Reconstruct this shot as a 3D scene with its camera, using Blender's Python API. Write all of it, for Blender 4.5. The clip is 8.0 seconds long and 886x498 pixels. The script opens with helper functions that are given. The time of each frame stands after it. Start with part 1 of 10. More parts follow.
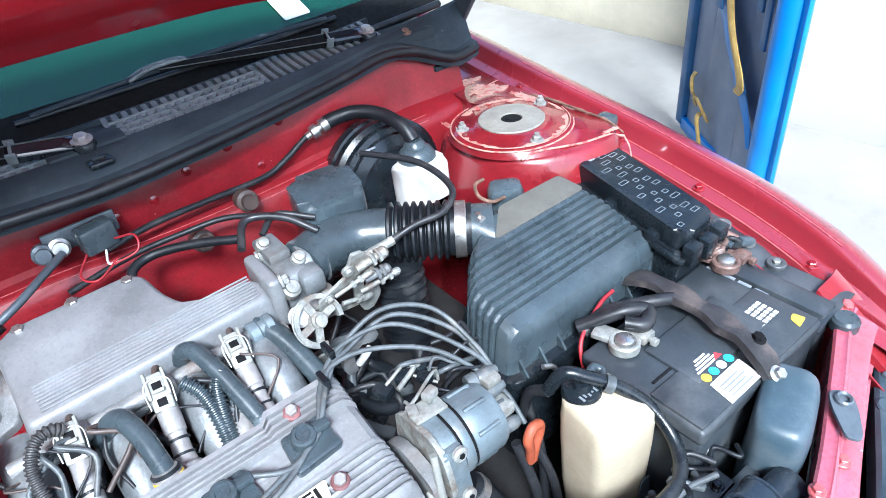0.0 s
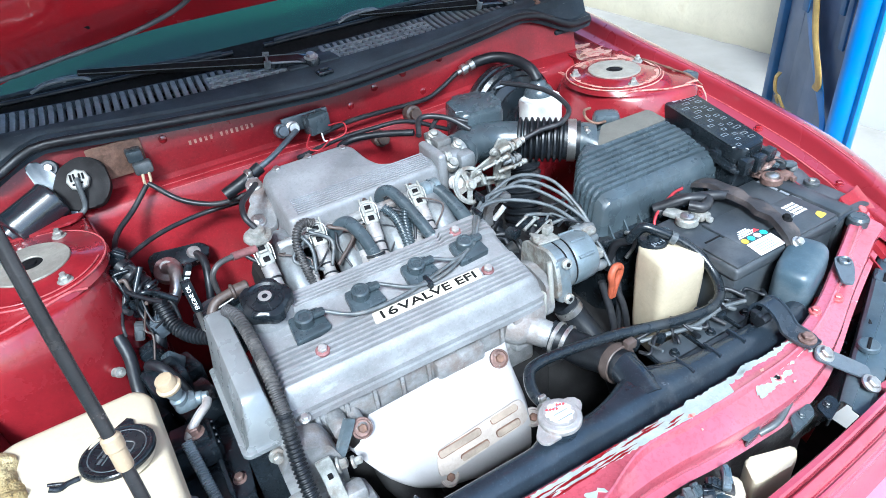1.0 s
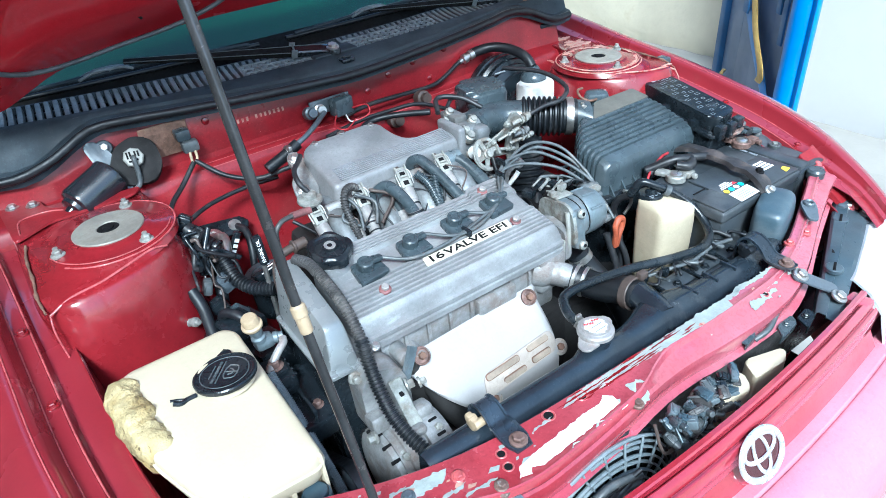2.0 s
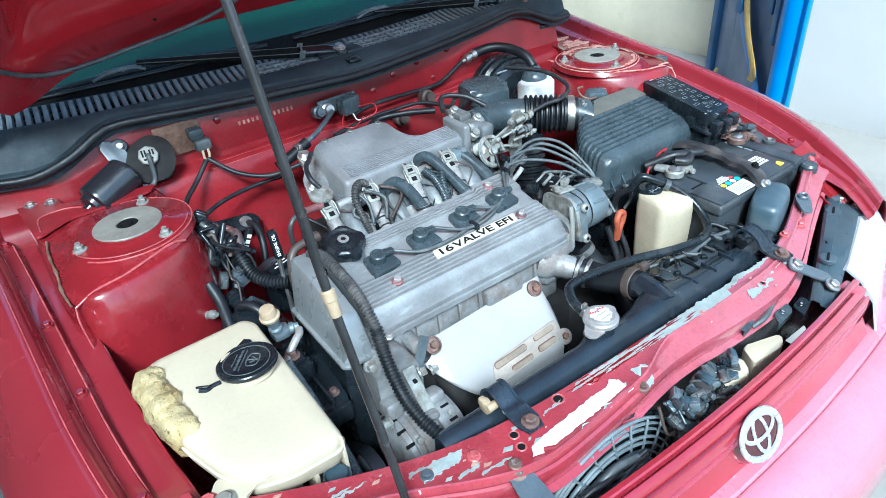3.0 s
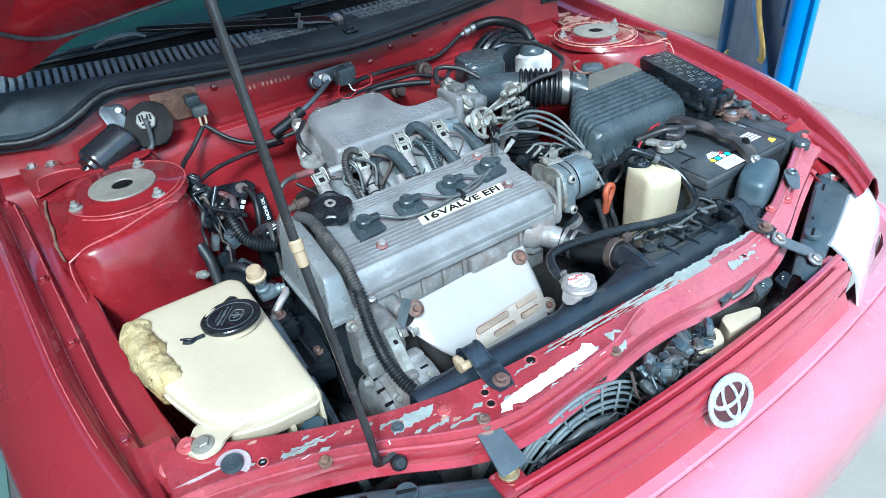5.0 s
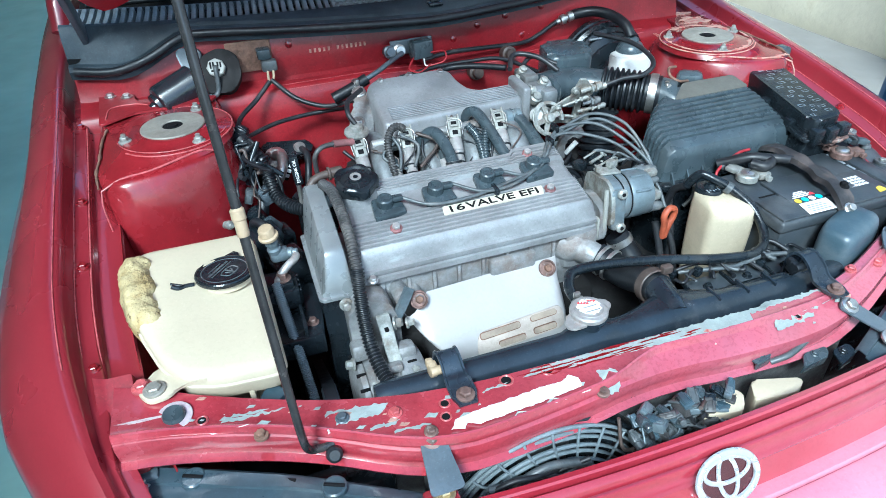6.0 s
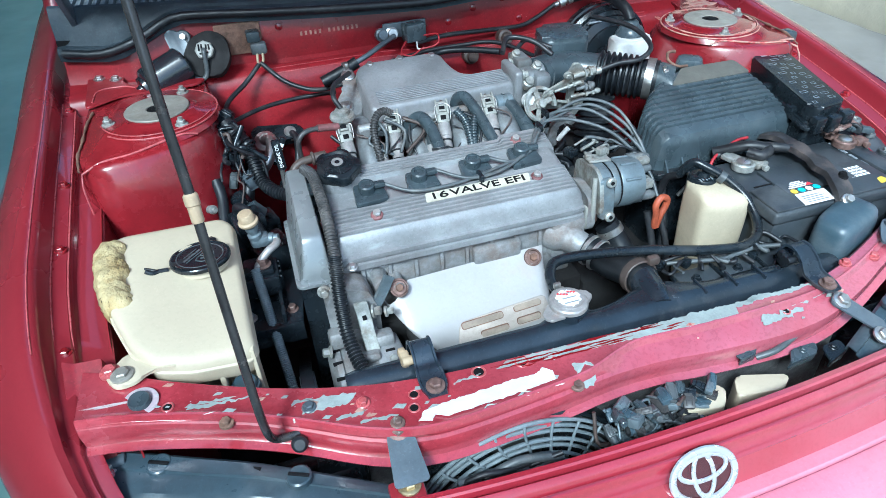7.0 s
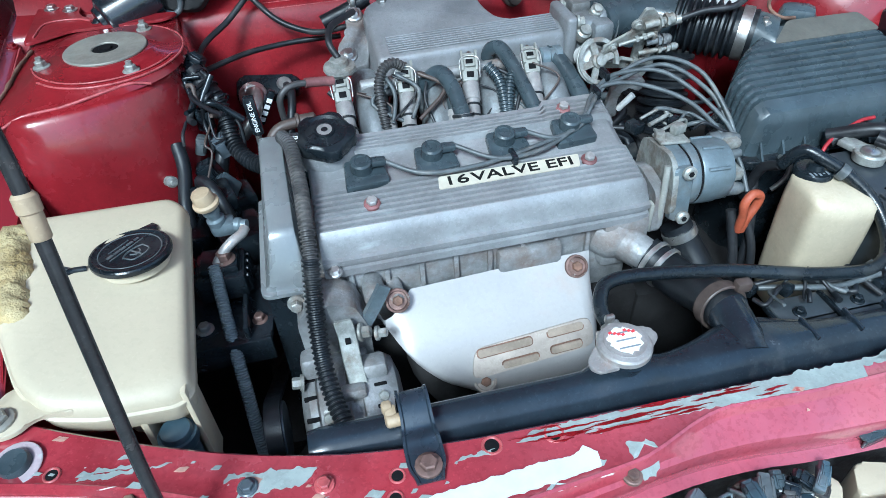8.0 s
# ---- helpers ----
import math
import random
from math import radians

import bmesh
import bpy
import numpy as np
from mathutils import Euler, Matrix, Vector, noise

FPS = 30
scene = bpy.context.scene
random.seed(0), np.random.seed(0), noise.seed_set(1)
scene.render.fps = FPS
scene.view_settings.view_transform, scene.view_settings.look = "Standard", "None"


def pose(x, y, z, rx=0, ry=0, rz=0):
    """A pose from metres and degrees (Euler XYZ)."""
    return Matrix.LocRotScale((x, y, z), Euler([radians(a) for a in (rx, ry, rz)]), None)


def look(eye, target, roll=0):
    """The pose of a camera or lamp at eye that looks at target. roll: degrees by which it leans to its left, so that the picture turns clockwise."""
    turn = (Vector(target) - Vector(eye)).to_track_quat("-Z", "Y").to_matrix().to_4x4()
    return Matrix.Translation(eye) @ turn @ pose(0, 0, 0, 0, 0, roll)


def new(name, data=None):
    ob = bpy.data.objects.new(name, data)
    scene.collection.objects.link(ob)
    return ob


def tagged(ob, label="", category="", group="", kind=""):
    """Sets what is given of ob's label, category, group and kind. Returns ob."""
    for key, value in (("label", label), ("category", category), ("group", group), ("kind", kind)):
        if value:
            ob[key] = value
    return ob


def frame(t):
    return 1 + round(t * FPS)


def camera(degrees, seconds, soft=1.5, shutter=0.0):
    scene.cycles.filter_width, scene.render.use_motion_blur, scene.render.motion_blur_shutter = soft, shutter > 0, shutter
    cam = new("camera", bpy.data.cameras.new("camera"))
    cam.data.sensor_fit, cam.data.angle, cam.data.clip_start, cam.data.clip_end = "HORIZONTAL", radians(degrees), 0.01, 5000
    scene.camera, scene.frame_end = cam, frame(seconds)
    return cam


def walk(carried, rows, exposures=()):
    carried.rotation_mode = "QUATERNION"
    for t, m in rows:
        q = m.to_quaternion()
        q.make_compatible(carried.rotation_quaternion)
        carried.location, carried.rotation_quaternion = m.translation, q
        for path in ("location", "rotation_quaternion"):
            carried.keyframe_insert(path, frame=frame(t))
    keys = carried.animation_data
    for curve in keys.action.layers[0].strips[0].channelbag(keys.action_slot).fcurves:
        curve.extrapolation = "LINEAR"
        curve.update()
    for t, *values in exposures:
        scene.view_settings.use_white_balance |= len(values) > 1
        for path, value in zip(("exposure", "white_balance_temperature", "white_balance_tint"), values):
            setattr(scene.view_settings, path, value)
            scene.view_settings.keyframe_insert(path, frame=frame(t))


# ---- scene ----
cam = camera(69.5, 8.0, soft=0.3)
PATH = [
    (0, (-0.076, -0.667, 1.287), (0.833, 0.671, 0.111), -7.5),
    (0.5, (-0.228, -0.826, 1.305), (0.589, 0.627, 0.2), -6.7),
    (1, (-0.361, -0.926, 1.323), (0.382, 0.543, 0.188), -6.4),
    (1.5, (-0.482, -0.956, 1.334), (0.333, 0.473, 0.196), -6.8),
    (1.7, (-0.522, -0.977, 1.326), (0.346, 0.439, 0.21), -5.8),
    (2.8, (-0.603, -0.998, 1.341), (0.315, 0.389, 0.231), -5.6),
    (3, (-0.605, -1.003, 1.34), (0.308, 0.388, 0.23), -5.5),
    (3.5, (-0.606, -1.016, 1.341), (0.302, 0.373, 0.225), -5.3),
    (4, (-0.609, -1.031, 1.344), (0.301, 0.364, 0.238), -5.5),
    (4.5, (-0.614, -1.049, 1.338), (0.282, 0.353, 0.228), -5.9),
    (4.7, (-0.611, -1.054, 1.333), (0.274, 0.343, 0.209), -6.0),
    (5.8, (-0.446, -1.074, 1.304), (0.153, 0.428, 0.127), -2.0),
    (6, (-0.413, -1.086, 1.302), (0.081, 0.456, 0.127), -2.6),
    (6.5, (-0.373, -1.096, 1.302), (0.062, 0.441, 0.099), -3.8),
    (7, (-0.357, -1.088, 1.292), (0.075, 0.446, 0.084), -3.1),
    (7.5, (-0.324, -1.039, 1.279), (0.049, 0.483, 0.036), -3.9),
    (7.8, (-0.3, -0.967, 1.242), (0.071, 0.531, -0.031), -2.2),
    (7.9, (-0.284, -0.93, 1.221), (0.042, 0.567, -0.066), -2.7),
    (8, (-0.274, -0.88, 1.193), (0.026, 0.595, -0.124), -2.8),
]
walk(cam, [(t, look(eye, target, roll)) for t, eye, target, roll in PATH],
     exposures=[(0.0, 1.90, 5280, 4), (0.5, 1.96, 5280, 3), (1.0, 1.80, 5230, 1), (1.6, 1.68, 5130, -2), (3.0, 1.46, 5030, -6), (3.5, 1.37, 5030, -6), (6.5, 1.40, 5000, -7), (7.0, 1.24, 4980, -6), (8.0, 1.08, 4950, -5)])

# world: bright hazy day; a veiled sun stands before the car, over its right side
SUN_EL, SUN_AZ = radians(46), radians(212)
world = bpy.data.worlds.new("sky")
world.use_nodes = True
scene.world = world
wn = world.node_tree
sky = wn.nodes.new("ShaderNodeTexSky")
sky.sky_type = "NISHITA"
sky.sun_disc = False
sky.sun_elevation = SUN_EL
sky.sun_rotation = SUN_AZ
sky.air_density, sky.dust_density, sky.ozone_density = 1.0, 3.0, 1.0
wn.links.new(sky.outputs["Color"], wn.nodes["Background"].inputs["Color"])
wn.nodes["Background"].inputs["Strength"].default_value = 0.14
sun = new("sun", bpy.data.lights.new("sun", "SUN"))
sun.data.energy, sun.data.angle, sun.data.color = 2.3, radians(14), (1.0, 0.97, 0.93)
sun.matrix_world = look((0, 0, 5), (0 - math.sin(SUN_AZ) * math.cos(SUN_EL), 0 - math.cos(SUN_AZ) * math.cos(SUN_EL), 5 - math.sin(SUN_EL)))


# ---- materials ----
def node_mat(name):
    m = bpy.data.materials.new(name)
    m.use_nodes = True
    t = m.node_tree
    return m, t, t.nodes["Principled BSDF"]


def noise_at(t, scale, detail=4.0, rough=0.55, coords="Object", stretch=None):
    tc = t.nodes.new("ShaderNodeTexCoord")
    out = tc.outputs[coords]
    if stretch:
        mp = t.nodes.new("ShaderNodeMapping")
        mp.inputs["Scale"].default_value = stretch
        t.links.new(out, mp.inputs["Vector"])
        out = mp.outputs["Vector"]
    n = t.nodes.new("ShaderNodeTexNoise")
    n.inputs["Scale"].default_value, n.inputs["Detail"].default_value, n.inputs["Roughness"].default_value = scale, detail, rough
    t.links.new(out, n.inputs["Vector"])
    return n.outputs["Fac"]


def ramp(t, fac, lo, hi, a=(0, 0, 0, 1), b=(1, 1, 1, 1)):
    r = t.nodes.new("ShaderNodeValToRGB")
    r.color_ramp.elements[0].position, r.color_ramp.elements[1].position = lo, hi
    r.color_ramp.elements[0].color, r.color_ramp.elements[1].color = a, b
    t.links.new(fac, r.inputs["Fac"])
    return r.outputs["Color"]


def mix(t, fac, a, b):
    x = t.nodes.new("ShaderNodeMix")
    x.data_type = "RGBA"
    if isinstance(fac, (int, float)):
        x.inputs[0].default_value = fac
    else:
        t.links.new(fac, x.inputs[0])
    for slot, v in ((6, a), (7, b)):
        if isinstance(v, (tuple, list)):
            x.inputs[slot].default_value = (*v[:3], 1)
        else:
            t.links.new(v, x.inputs[slot])
    return x.outputs[2]


def surface(name, color, rough=0.5, metal=0.0, var=0.25, vscale=18, bump=0.15, bscale=260, dirt=None, coat=0.0, spots=None, scratch=None, edge=None, spec=0.5, bump_dist=0.002, grain=0.16, pink_sheen=None):
    """dirt, spots: (colour, noise scale, threshold, softness, strength)."""
    m, t, p = node_mat(name)
    dark = tuple(c * (1 - var) for c in color)
    light = tuple(min(1, c * (1 + var * 0.6)) for c in color)
    col = mix(t, ramp(t, noise_at(t, vscale, 5, 0.6), 0.35, 0.68), dark, light)
    rgh = None
    if pink_sheen:
        # reflected-sky sheen painted along x: (colour, x from, x to, strength)
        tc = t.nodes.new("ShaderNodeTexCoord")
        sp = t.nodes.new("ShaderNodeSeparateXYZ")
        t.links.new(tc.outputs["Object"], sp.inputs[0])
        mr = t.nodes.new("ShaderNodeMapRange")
        mr.inputs["From Min"].default_value, mr.inputs["From Max"].default_value = pink_sheen[1], pink_sheen[2]
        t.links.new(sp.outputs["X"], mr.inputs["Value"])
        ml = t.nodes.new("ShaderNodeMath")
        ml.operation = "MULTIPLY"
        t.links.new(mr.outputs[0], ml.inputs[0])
        t.links.new(ramp(t, noise_at(t, 11, 5, 0.6), 0.30, 0.62, (0.25, 0.25, 0.25, 1), (pink_sheen[3],) * 3 + (1,)), ml.inputs[1])
        col = mix(t, ml.outputs[0], col, pink_sheen[0])
    if edge:
        g = t.nodes.new("ShaderNodeNewGeometry")
        n = noise_at(t, 60, 4)
        add = t.nodes.new("ShaderNodeMath")
        add.operation = "ADD"
        mul = t.nodes.new("ShaderNodeMath")
        mul.operation = "MULTIPLY"
        mul.inputs[1].default_value = 0.22
        t.links.new(n, mul.inputs[0])
        t.links.new(g.outputs["Pointiness"], add.inputs[0])
        t.links.new(mul.outputs[0], add.inputs[1])
        col = mix(t, ramp(t, add.outputs[0], edge[1], edge[1] + 0.06), col, edge[0])
    for k in (dirt, spots):
        if k:
            c, sc, th, soft, strength = k
            f = ramp(t, noise_at(t, sc, 6, 0.65), th, th + soft, (0, 0, 0, 1), (strength, strength, strength, 1))
            col = mix(t, f, col, c)
            if k is dirt:
                rgh = f
    if scratch:
        c, sc, th, soft, strength, stretch = scratch
        f = ramp(t, noise_at(t, sc, 5, 0.6, stretch=stretch), th, th + soft, (0, 0, 0, 1), (strength, strength, strength, 1))
        col = mix(t, f, col, c)
    if grain:
        # fine specks: lighter dust and darker grime
        col = mix(t, ramp(t, noise_at(t, 190, 3, 0.6), 0.52, 0.60, (0, 0, 0, 1), (grain, grain, grain, 1)), col, tuple(c * 0.45 for c in color))
        col = mix(t, ramp(t, noise_at(t, 260, 3, 0.6), 0.60, 0.66, (0, 0, 0, 1), (grain * 0.8,) * 3 + (1,)), col, tuple(min(0.85, c * 1.7 + 0.035) for c in color))
    t.links.new(col, p.inputs["Base Color"])
    r = ramp(t, noise_at(t, vscale * 2.3, 4), 0.3, 0.7, (max(0.02, rough * 0.75),) * 3 + (1,), (min(1, rough * 1.25),) * 3 + (1,))
    if rgh is not None:
        r = mix(t, rgh, r, (0.8, 0.8, 0.8))
    t.links.new(r, p.inputs["Roughness"])
    p.inputs["Metallic"].default_value = metal
    p.inputs["Coat Weight"].default_value = coat
    p.inputs["Coat Roughness"].default_value = 0.04
    p.inputs["Specular IOR Level"].default_value = spec
    if bump:
        b = t.nodes.new("ShaderNodeBump")
        b.inputs["Strength"].default_value, b.inputs["Distance"].default_value = bump, bump_dist
        t.links.new(noise_at(t, bscale, 4, 0.6), b.inputs["Height"])
        t.links.new(b.outputs["Normal"], p.inputs["Normal"])
    return m


RED = (0.20, 0.008, 0.013)
M_RED = surface("red_paint", RED, 0.22, grain=0.2, var=0.18, vscale=5, bump=0.03, bscale=60, coat=1.0, spots=((0.5, 0.28, 0.24), 70, 0.71, 0.05, 0.6))
M_BODY = surface("red_body_paint", (0.215, 0.017, 0.026), 0.3, grain=0.06, var=0.1, vscale=3, bump=0.02, bscale=25, coat=1.0)
# same car red, lightened: light under the bonnet is put into the colour
M_HOODIN = surface("brightened_bonnet_red", (0.43, 0.013, 0.022), 0.22, grain=0.1, var=0.15, vscale=5, bump=0.03, bscale=40, coat=1.0)
M_REDOLD = surface("red_bay_paint", (0.235, 0.0125, 0.019), 0.34, spec=0.35, grain=0.25, var=0.3, vscale=7, bump=0.06, bscale=80, coat=0.2,
                   dirt=((0.16, 0.03, 0.03), 9, 0.52, 0.2, 0.55), spots=((0.62, 0.36, 0.32), 120, 0.715, 0.03, 0.8), edge=((0.75, 0.62, 0.52), 0.80))
# pink of sealer and bolts, also of highlight lines drawn along pressed edges
M_SEAM = surface("pink_sealer_highlight", (0.40, 0.085, 0.09), 0.3, var=0.3, vscale=60, bump=0.1, coat=0.3)
# body red paled to pink: bumper's bright sky sheen put into the colour
M_BUMPERSHEEN = surface("bumper_red_with_sheen", (0.55, 0.19, 0.25), 0.2, grain=0.1, var=0.14, vscale=4, bump=0.03, bscale=40, coat=0.8, dirt=((0.52, 0.16, 0.19), 5, 0.5, 0.3, 0.5), spots=((0.6, 0.4, 0.4), 90, 0.72, 0.04, 0.5))
# pink towards one end is reflected sky put into the header's colour
M_HEADER = surface("red_header_paint", (0.305, 0.022, 0.038), 0.18, pink_sheen=((0.48, 0.15, 0.20), -0.1, 0.45, 0.5), grain=0.08, var=0.12, vscale=4, bump=0.02, bscale=40, coat=1.0)
# worn paint; its pink end and tint also hold painted sky reflection
M_SUPPORT = surface("red_worn_paint", (0.315, 0.034, 0.048), 0.16, pink_sheen=((0.46, 0.16, 0.215), -0.28, 0.15, 0.5), grain=0.2, var=0.25, vscale=9, bump=0.06, bscale=90, coat=1.0,
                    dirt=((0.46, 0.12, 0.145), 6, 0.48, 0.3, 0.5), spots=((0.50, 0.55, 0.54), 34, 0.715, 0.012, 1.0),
                    scratch=((0.60, 0.56, 0.55), 60, 0.70, 0.02, 0.9, (0.10, 1.6, 1)), edge=((0.75, 0.5, 0.48), 0.80))
M_BLACKPL = surface("black_plastic", (0.011, 0.015, 0.019), 0.24, spec=0.4, var=0.4, vscale=18, bump=0.12, bscale=400, dirt=((0.085, 0.085, 0.08), 15, 0.56, 0.2, 0.35))
M_GLOSSBLACK = surface("gloss_black_enamel", (0.014, 0.018, 0.023), 0.2, coat=0.5, var=0.3, vscale=14, bump=0.04, dirt=((0.07, 0.07, 0.068), 12, 0.55, 0.25, 0.4))
M_GREYPL = surface("dark_grey_plastic", (0.048, 0.064, 0.074), 0.28, var=0.35, vscale=16, bump=0.12, bscale=350, dirt=((0.12, 0.125, 0.12), 11, 0.56, 0.2, 0.35))
M_DUSTY = surface("tan_dust", (0.098, 0.094, 0.080), 0.7, var=0.2, vscale=30, bump=0.1)
M_BATT = surface("battery_plastic", (0.036, 0.043, 0.050), 0.40, var=0.35, vscale=10, bump=0.06, bscale=300, dirt=((0.13, 0.135, 0.14), 13, 0.48, 0.3, 0.6))
M_RUBBER = surface("black_rubber", (0.010, 0.012, 0.015), 0.42, spec=0.4, var=0.35, vscale=30, bump=0.15, bscale=500, dirt=((0.12, 0.115, 0.11), 24, 0.56, 0.2, 0.4))
M_WIRE = surface("dark_wire", (0.018, 0.019, 0.022), 0.42, spec=0.4, var=0.4, vscale=40, bump=0.0, dirt=((0.08, 0.075, 0.07), 30, 0.52, 0.25, 0.5))
M_LEAD = surface("grey_lead", (0.085, 0.095, 0.10), 0.42, var=0.4, vscale=40, bump=0.0, dirt=((0.28, 0.25, 0.22), 30, 0.55, 0.2, 0.5))
M_COWL = surface("cowl_plastic", (0.037, 0.048, 0.058), 0.55, spec=0.14, var=0.35, vscale=10, bump=0.1, bscale=300, dirt=((0.10, 0.11, 0.115), 34, 0.58, 0.16, 0.3), scratch=((0.22, 0.23, 0.23), 22, 0.69, 0.02, 0.5, (0.25, 1.8, 1)))
# dusty cowl plastic, lightened: the light on the slats is in the colour
M_SLAT = surface("lit_dusty_slat_plastic", (0.17, 0.19, 0.20), 0.5, var=0.35, vscale=40, bump=0.2, bscale=300, dirt=((0.24, 0.24, 0.23), 60, 0.5, 0.2, 0.6))
M_SYMBOL = surface("pale_moulded_print", (0.22, 0.245, 0.26), 0.5, var=0.2, vscale=80, bump=0.0)
M_ALU = surface("cast_aluminium", (0.290, 0.292, 0.292), 0.52, 0.35, var=0.4, vscale=22, bump=0.35, bscale=320, dirt=((0.175, 0.125, 0.10), 20, 0.48, 0.18, 0.75))
M_ALUCOVER = surface("silver_painted_cover", (0.288, 0.293, 0.299), 0.40, 0.28, grain=0.16, var=0.3, vscale=12, bump=0.12, bscale=420, dirt=((0.20, 0.17, 0.165), 10, 0.48, 0.28, 0.6), scratch=((0.50, 0.53, 0.55), 30, 0.62, 0.08, 0.5, (0.25, 1.5, 1)))
M_PLEN = surface("silver_plenum", (0.248, 0.254, 0.262), 0.40, 0.28, grain=0.16, var=0.28, vscale=11, bump=0.16, bscale=420, dirt=((0.21, 0.18, 0.175), 8, 0.50, 0.28, 0.55))
M_TIMING = surface("grey_timing_plastic", (0.27, 0.285, 0.29), 0.3, 0.35, grain=0.08, var=0.2, vscale=12, bump=0.06, bscale=300, dirt=((0.22, 0.2, 0.17), 12, 0.56, 0.22, 0.45))
M_STEEL = surface("zinc_steel", (0.55, 0.54, 0.52), 0.35, 0.9, var=0.3, vscale=40, bump=0.1, bscale=300, dirt=((0.26, 0.2, 0.14), 35, 0.56, 0.15, 0.6))
M_RUST = surface("rusty_steel", (0.2, 0.115, 0.08), 0.75, 0.2, var=0.5, vscale=50, bump=0.4, bscale=300)
M_BRASS = surface("yellowed_zinc", (0.52, 0.42, 0.24), 0.4, 0.8, var=0.3, vscale=50, bump=0.1)
M_COPPER = surface("corroded_copper", (0.20, 0.125, 0.105), 0.6, 0.4, var=0.5, vscale=60, bump=0.3, bscale=250, spots=((0.45, 0.5, 0.45), 80, 0.6, 0.1, 0.6))
M_GASKETRED = surface("red_rubber_washer", (0.20, 0.085, 0.085), 0.55, var=0.4, vscale=50, bump=0.1)
M_SHIELD = surface("pale_heat_shield", (0.385, 0.37, 0.362), 0.4, 0.1, grain=0.06, var=0.07, vscale=8, bump=0.05, bscale=120,
                   dirt=((0.40, 0.31, 0.25), 9, 0.56, 0.2, 0.6), spots=((0.35, 0.2, 0.14), 40, 0.74, 0.04, 0.7))
M_SHIELDRIM = surface("heat_stained_metal", (0.42, 0.365, 0.32), 0.5, 0.2, var=0.25, vscale=14, bump=0.08)
M_SLOT = surface("dusty_beige_slot", (0.29, 0.235, 0.185), 0.7, var=0.3, vscale=30, bump=0.1)
M_CREAM = surface("yellowed_tank_plastic", (0.51, 0.44, 0.318), 0.36, grain=0.06, var=0.09, vscale=7, bump=0.04, bscale=90, dirt=((0.50, 0.37, 0.18), 7, 0.57, 0.25, 0.55))
M_FOAM = surface("yellow_putty", (0.46, 0.37, 0.19), 0.6, var=0.4, vscale=30, bump=0.6, bscale=130, dirt=((0.36, 0.23, 0.06), 24, 0.5, 0.2, 0.7), spots=((0.10, 0.065, 0.025), 95, 0.60, 0.04, 0.95), bump_dist=0.008)
M_BOTTLE = surface("cream_bottle_plastic", (0.50, 0.43, 0.31), 0.38, grain=0.1, var=0.16, vscale=9, bump=0.04, bscale=90, dirt=((0.30, 0.20, 0.11), 10, 0.52, 0.22, 0.7))
M_WHITE = surface("white_plastic", (0.60, 0.60, 0.58), 0.4, grain=0.1, var=0.06, vscale=20, bump=0.05)
M_IVORY = surface("ivory_connector", (0.26, 0.26, 0.235), 0.45, var=0.15, vscale=40, bump=0.05, dirt=((0.3, 0.26, 0.2), 40, 0.55, 0.2, 0.5))
M_CHROME = surface("chrome", (0.60, 0.60, 0.62), 0.28, 0.6, grain=0.1, var=0.06, vscale=20, bump=0.0)
M_LAMPCOVER = surface("slate_cover_plastic", (0.04, 0.06, 0.075), 0.33, var=0.3, vscale=14, bump=0.08, bscale=300, dirt=((0.13, 0.14, 0.145), 12, 0.5, 0.25, 0.5))
M_COVER = surface("blue_grey_plastic", (0.050, 0.080, 0.102), 0.36, var=0.25, vscale=12, bump=0.08, bscale=300, dirt=((0.2, 0.2, 0.2), 12, 0.5, 0.25, 0.5))
M_DKSTEEL = surface("dark_painted_steel", (0.095, 0.115, 0.135), 0.4, 0.2, var=0.3, vscale=16, bump=0.08, dirt=((0.16, 0.155, 0.15), 14, 0.5, 0.25, 0.5))
M_RADTANK = surface("radiator_black_tank", (0.018, 0.025, 0.034), 0.16, var=0.3, vscale=12, bump=0.06, bscale=300, dirt=((0.12, 0.12, 0.12), 15, 0.56, 0.2, 0.35))
M_STRAP = surface("blue_black_steel", (0.030, 0.042, 0.058), 0.26, 0.2, var=0.35, vscale=18, bump=0.06, dirt=((0.20, 0.17, 0.14), 16, 0.55, 0.2, 0.5))
M_CORE = surface("radiator_core", (0.12, 0.12, 0.12), 0.6, 0.5, var=0.3, vscale=60, bump=0.5, bscale=500)
M_BAR = surface("grimy_brown_bar", (0.036, 0.033, 0.034), 0.45, var=0.5, vscale=30, bump=0.4, bscale=80, dirt=((0.13, 0.10, 0.085), 26, 0.5, 0.2, 0.7))
M_ROD = surface("prop_rod_paint", (0.046, 0.045, 0.046), 0.22, 0.4, var=0.35, vscale=22, bump=0.08, dirt=((0.22, 0.17, 0.14), 18, 0.56, 0.18, 0.4))
M_PEACH = surface("beige_clip_plastic", (0.42, 0.32, 0.205), 0.5, var=0.15, vscale=25, bump=0.1)
M_ORANGE = surface("orange_painted_hook", (0.36, 0.082, 0.038), 0.5, var=0.3, vscale=40, bump=0.15, dirt=((0.25, 0.1, 0.06), 30, 0.52, 0.2, 0.6))
M_TOPRING = surface("strut_plate_grey", (0.31, 0.295, 0.255), 0.5, 0.35, var=0.2, vscale=25, bump=0.1, dirt=((0.3, 0.25, 0.18), 30, 0.58, 0.2, 0.5))
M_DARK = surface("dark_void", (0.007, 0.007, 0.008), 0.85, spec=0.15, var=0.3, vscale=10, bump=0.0)
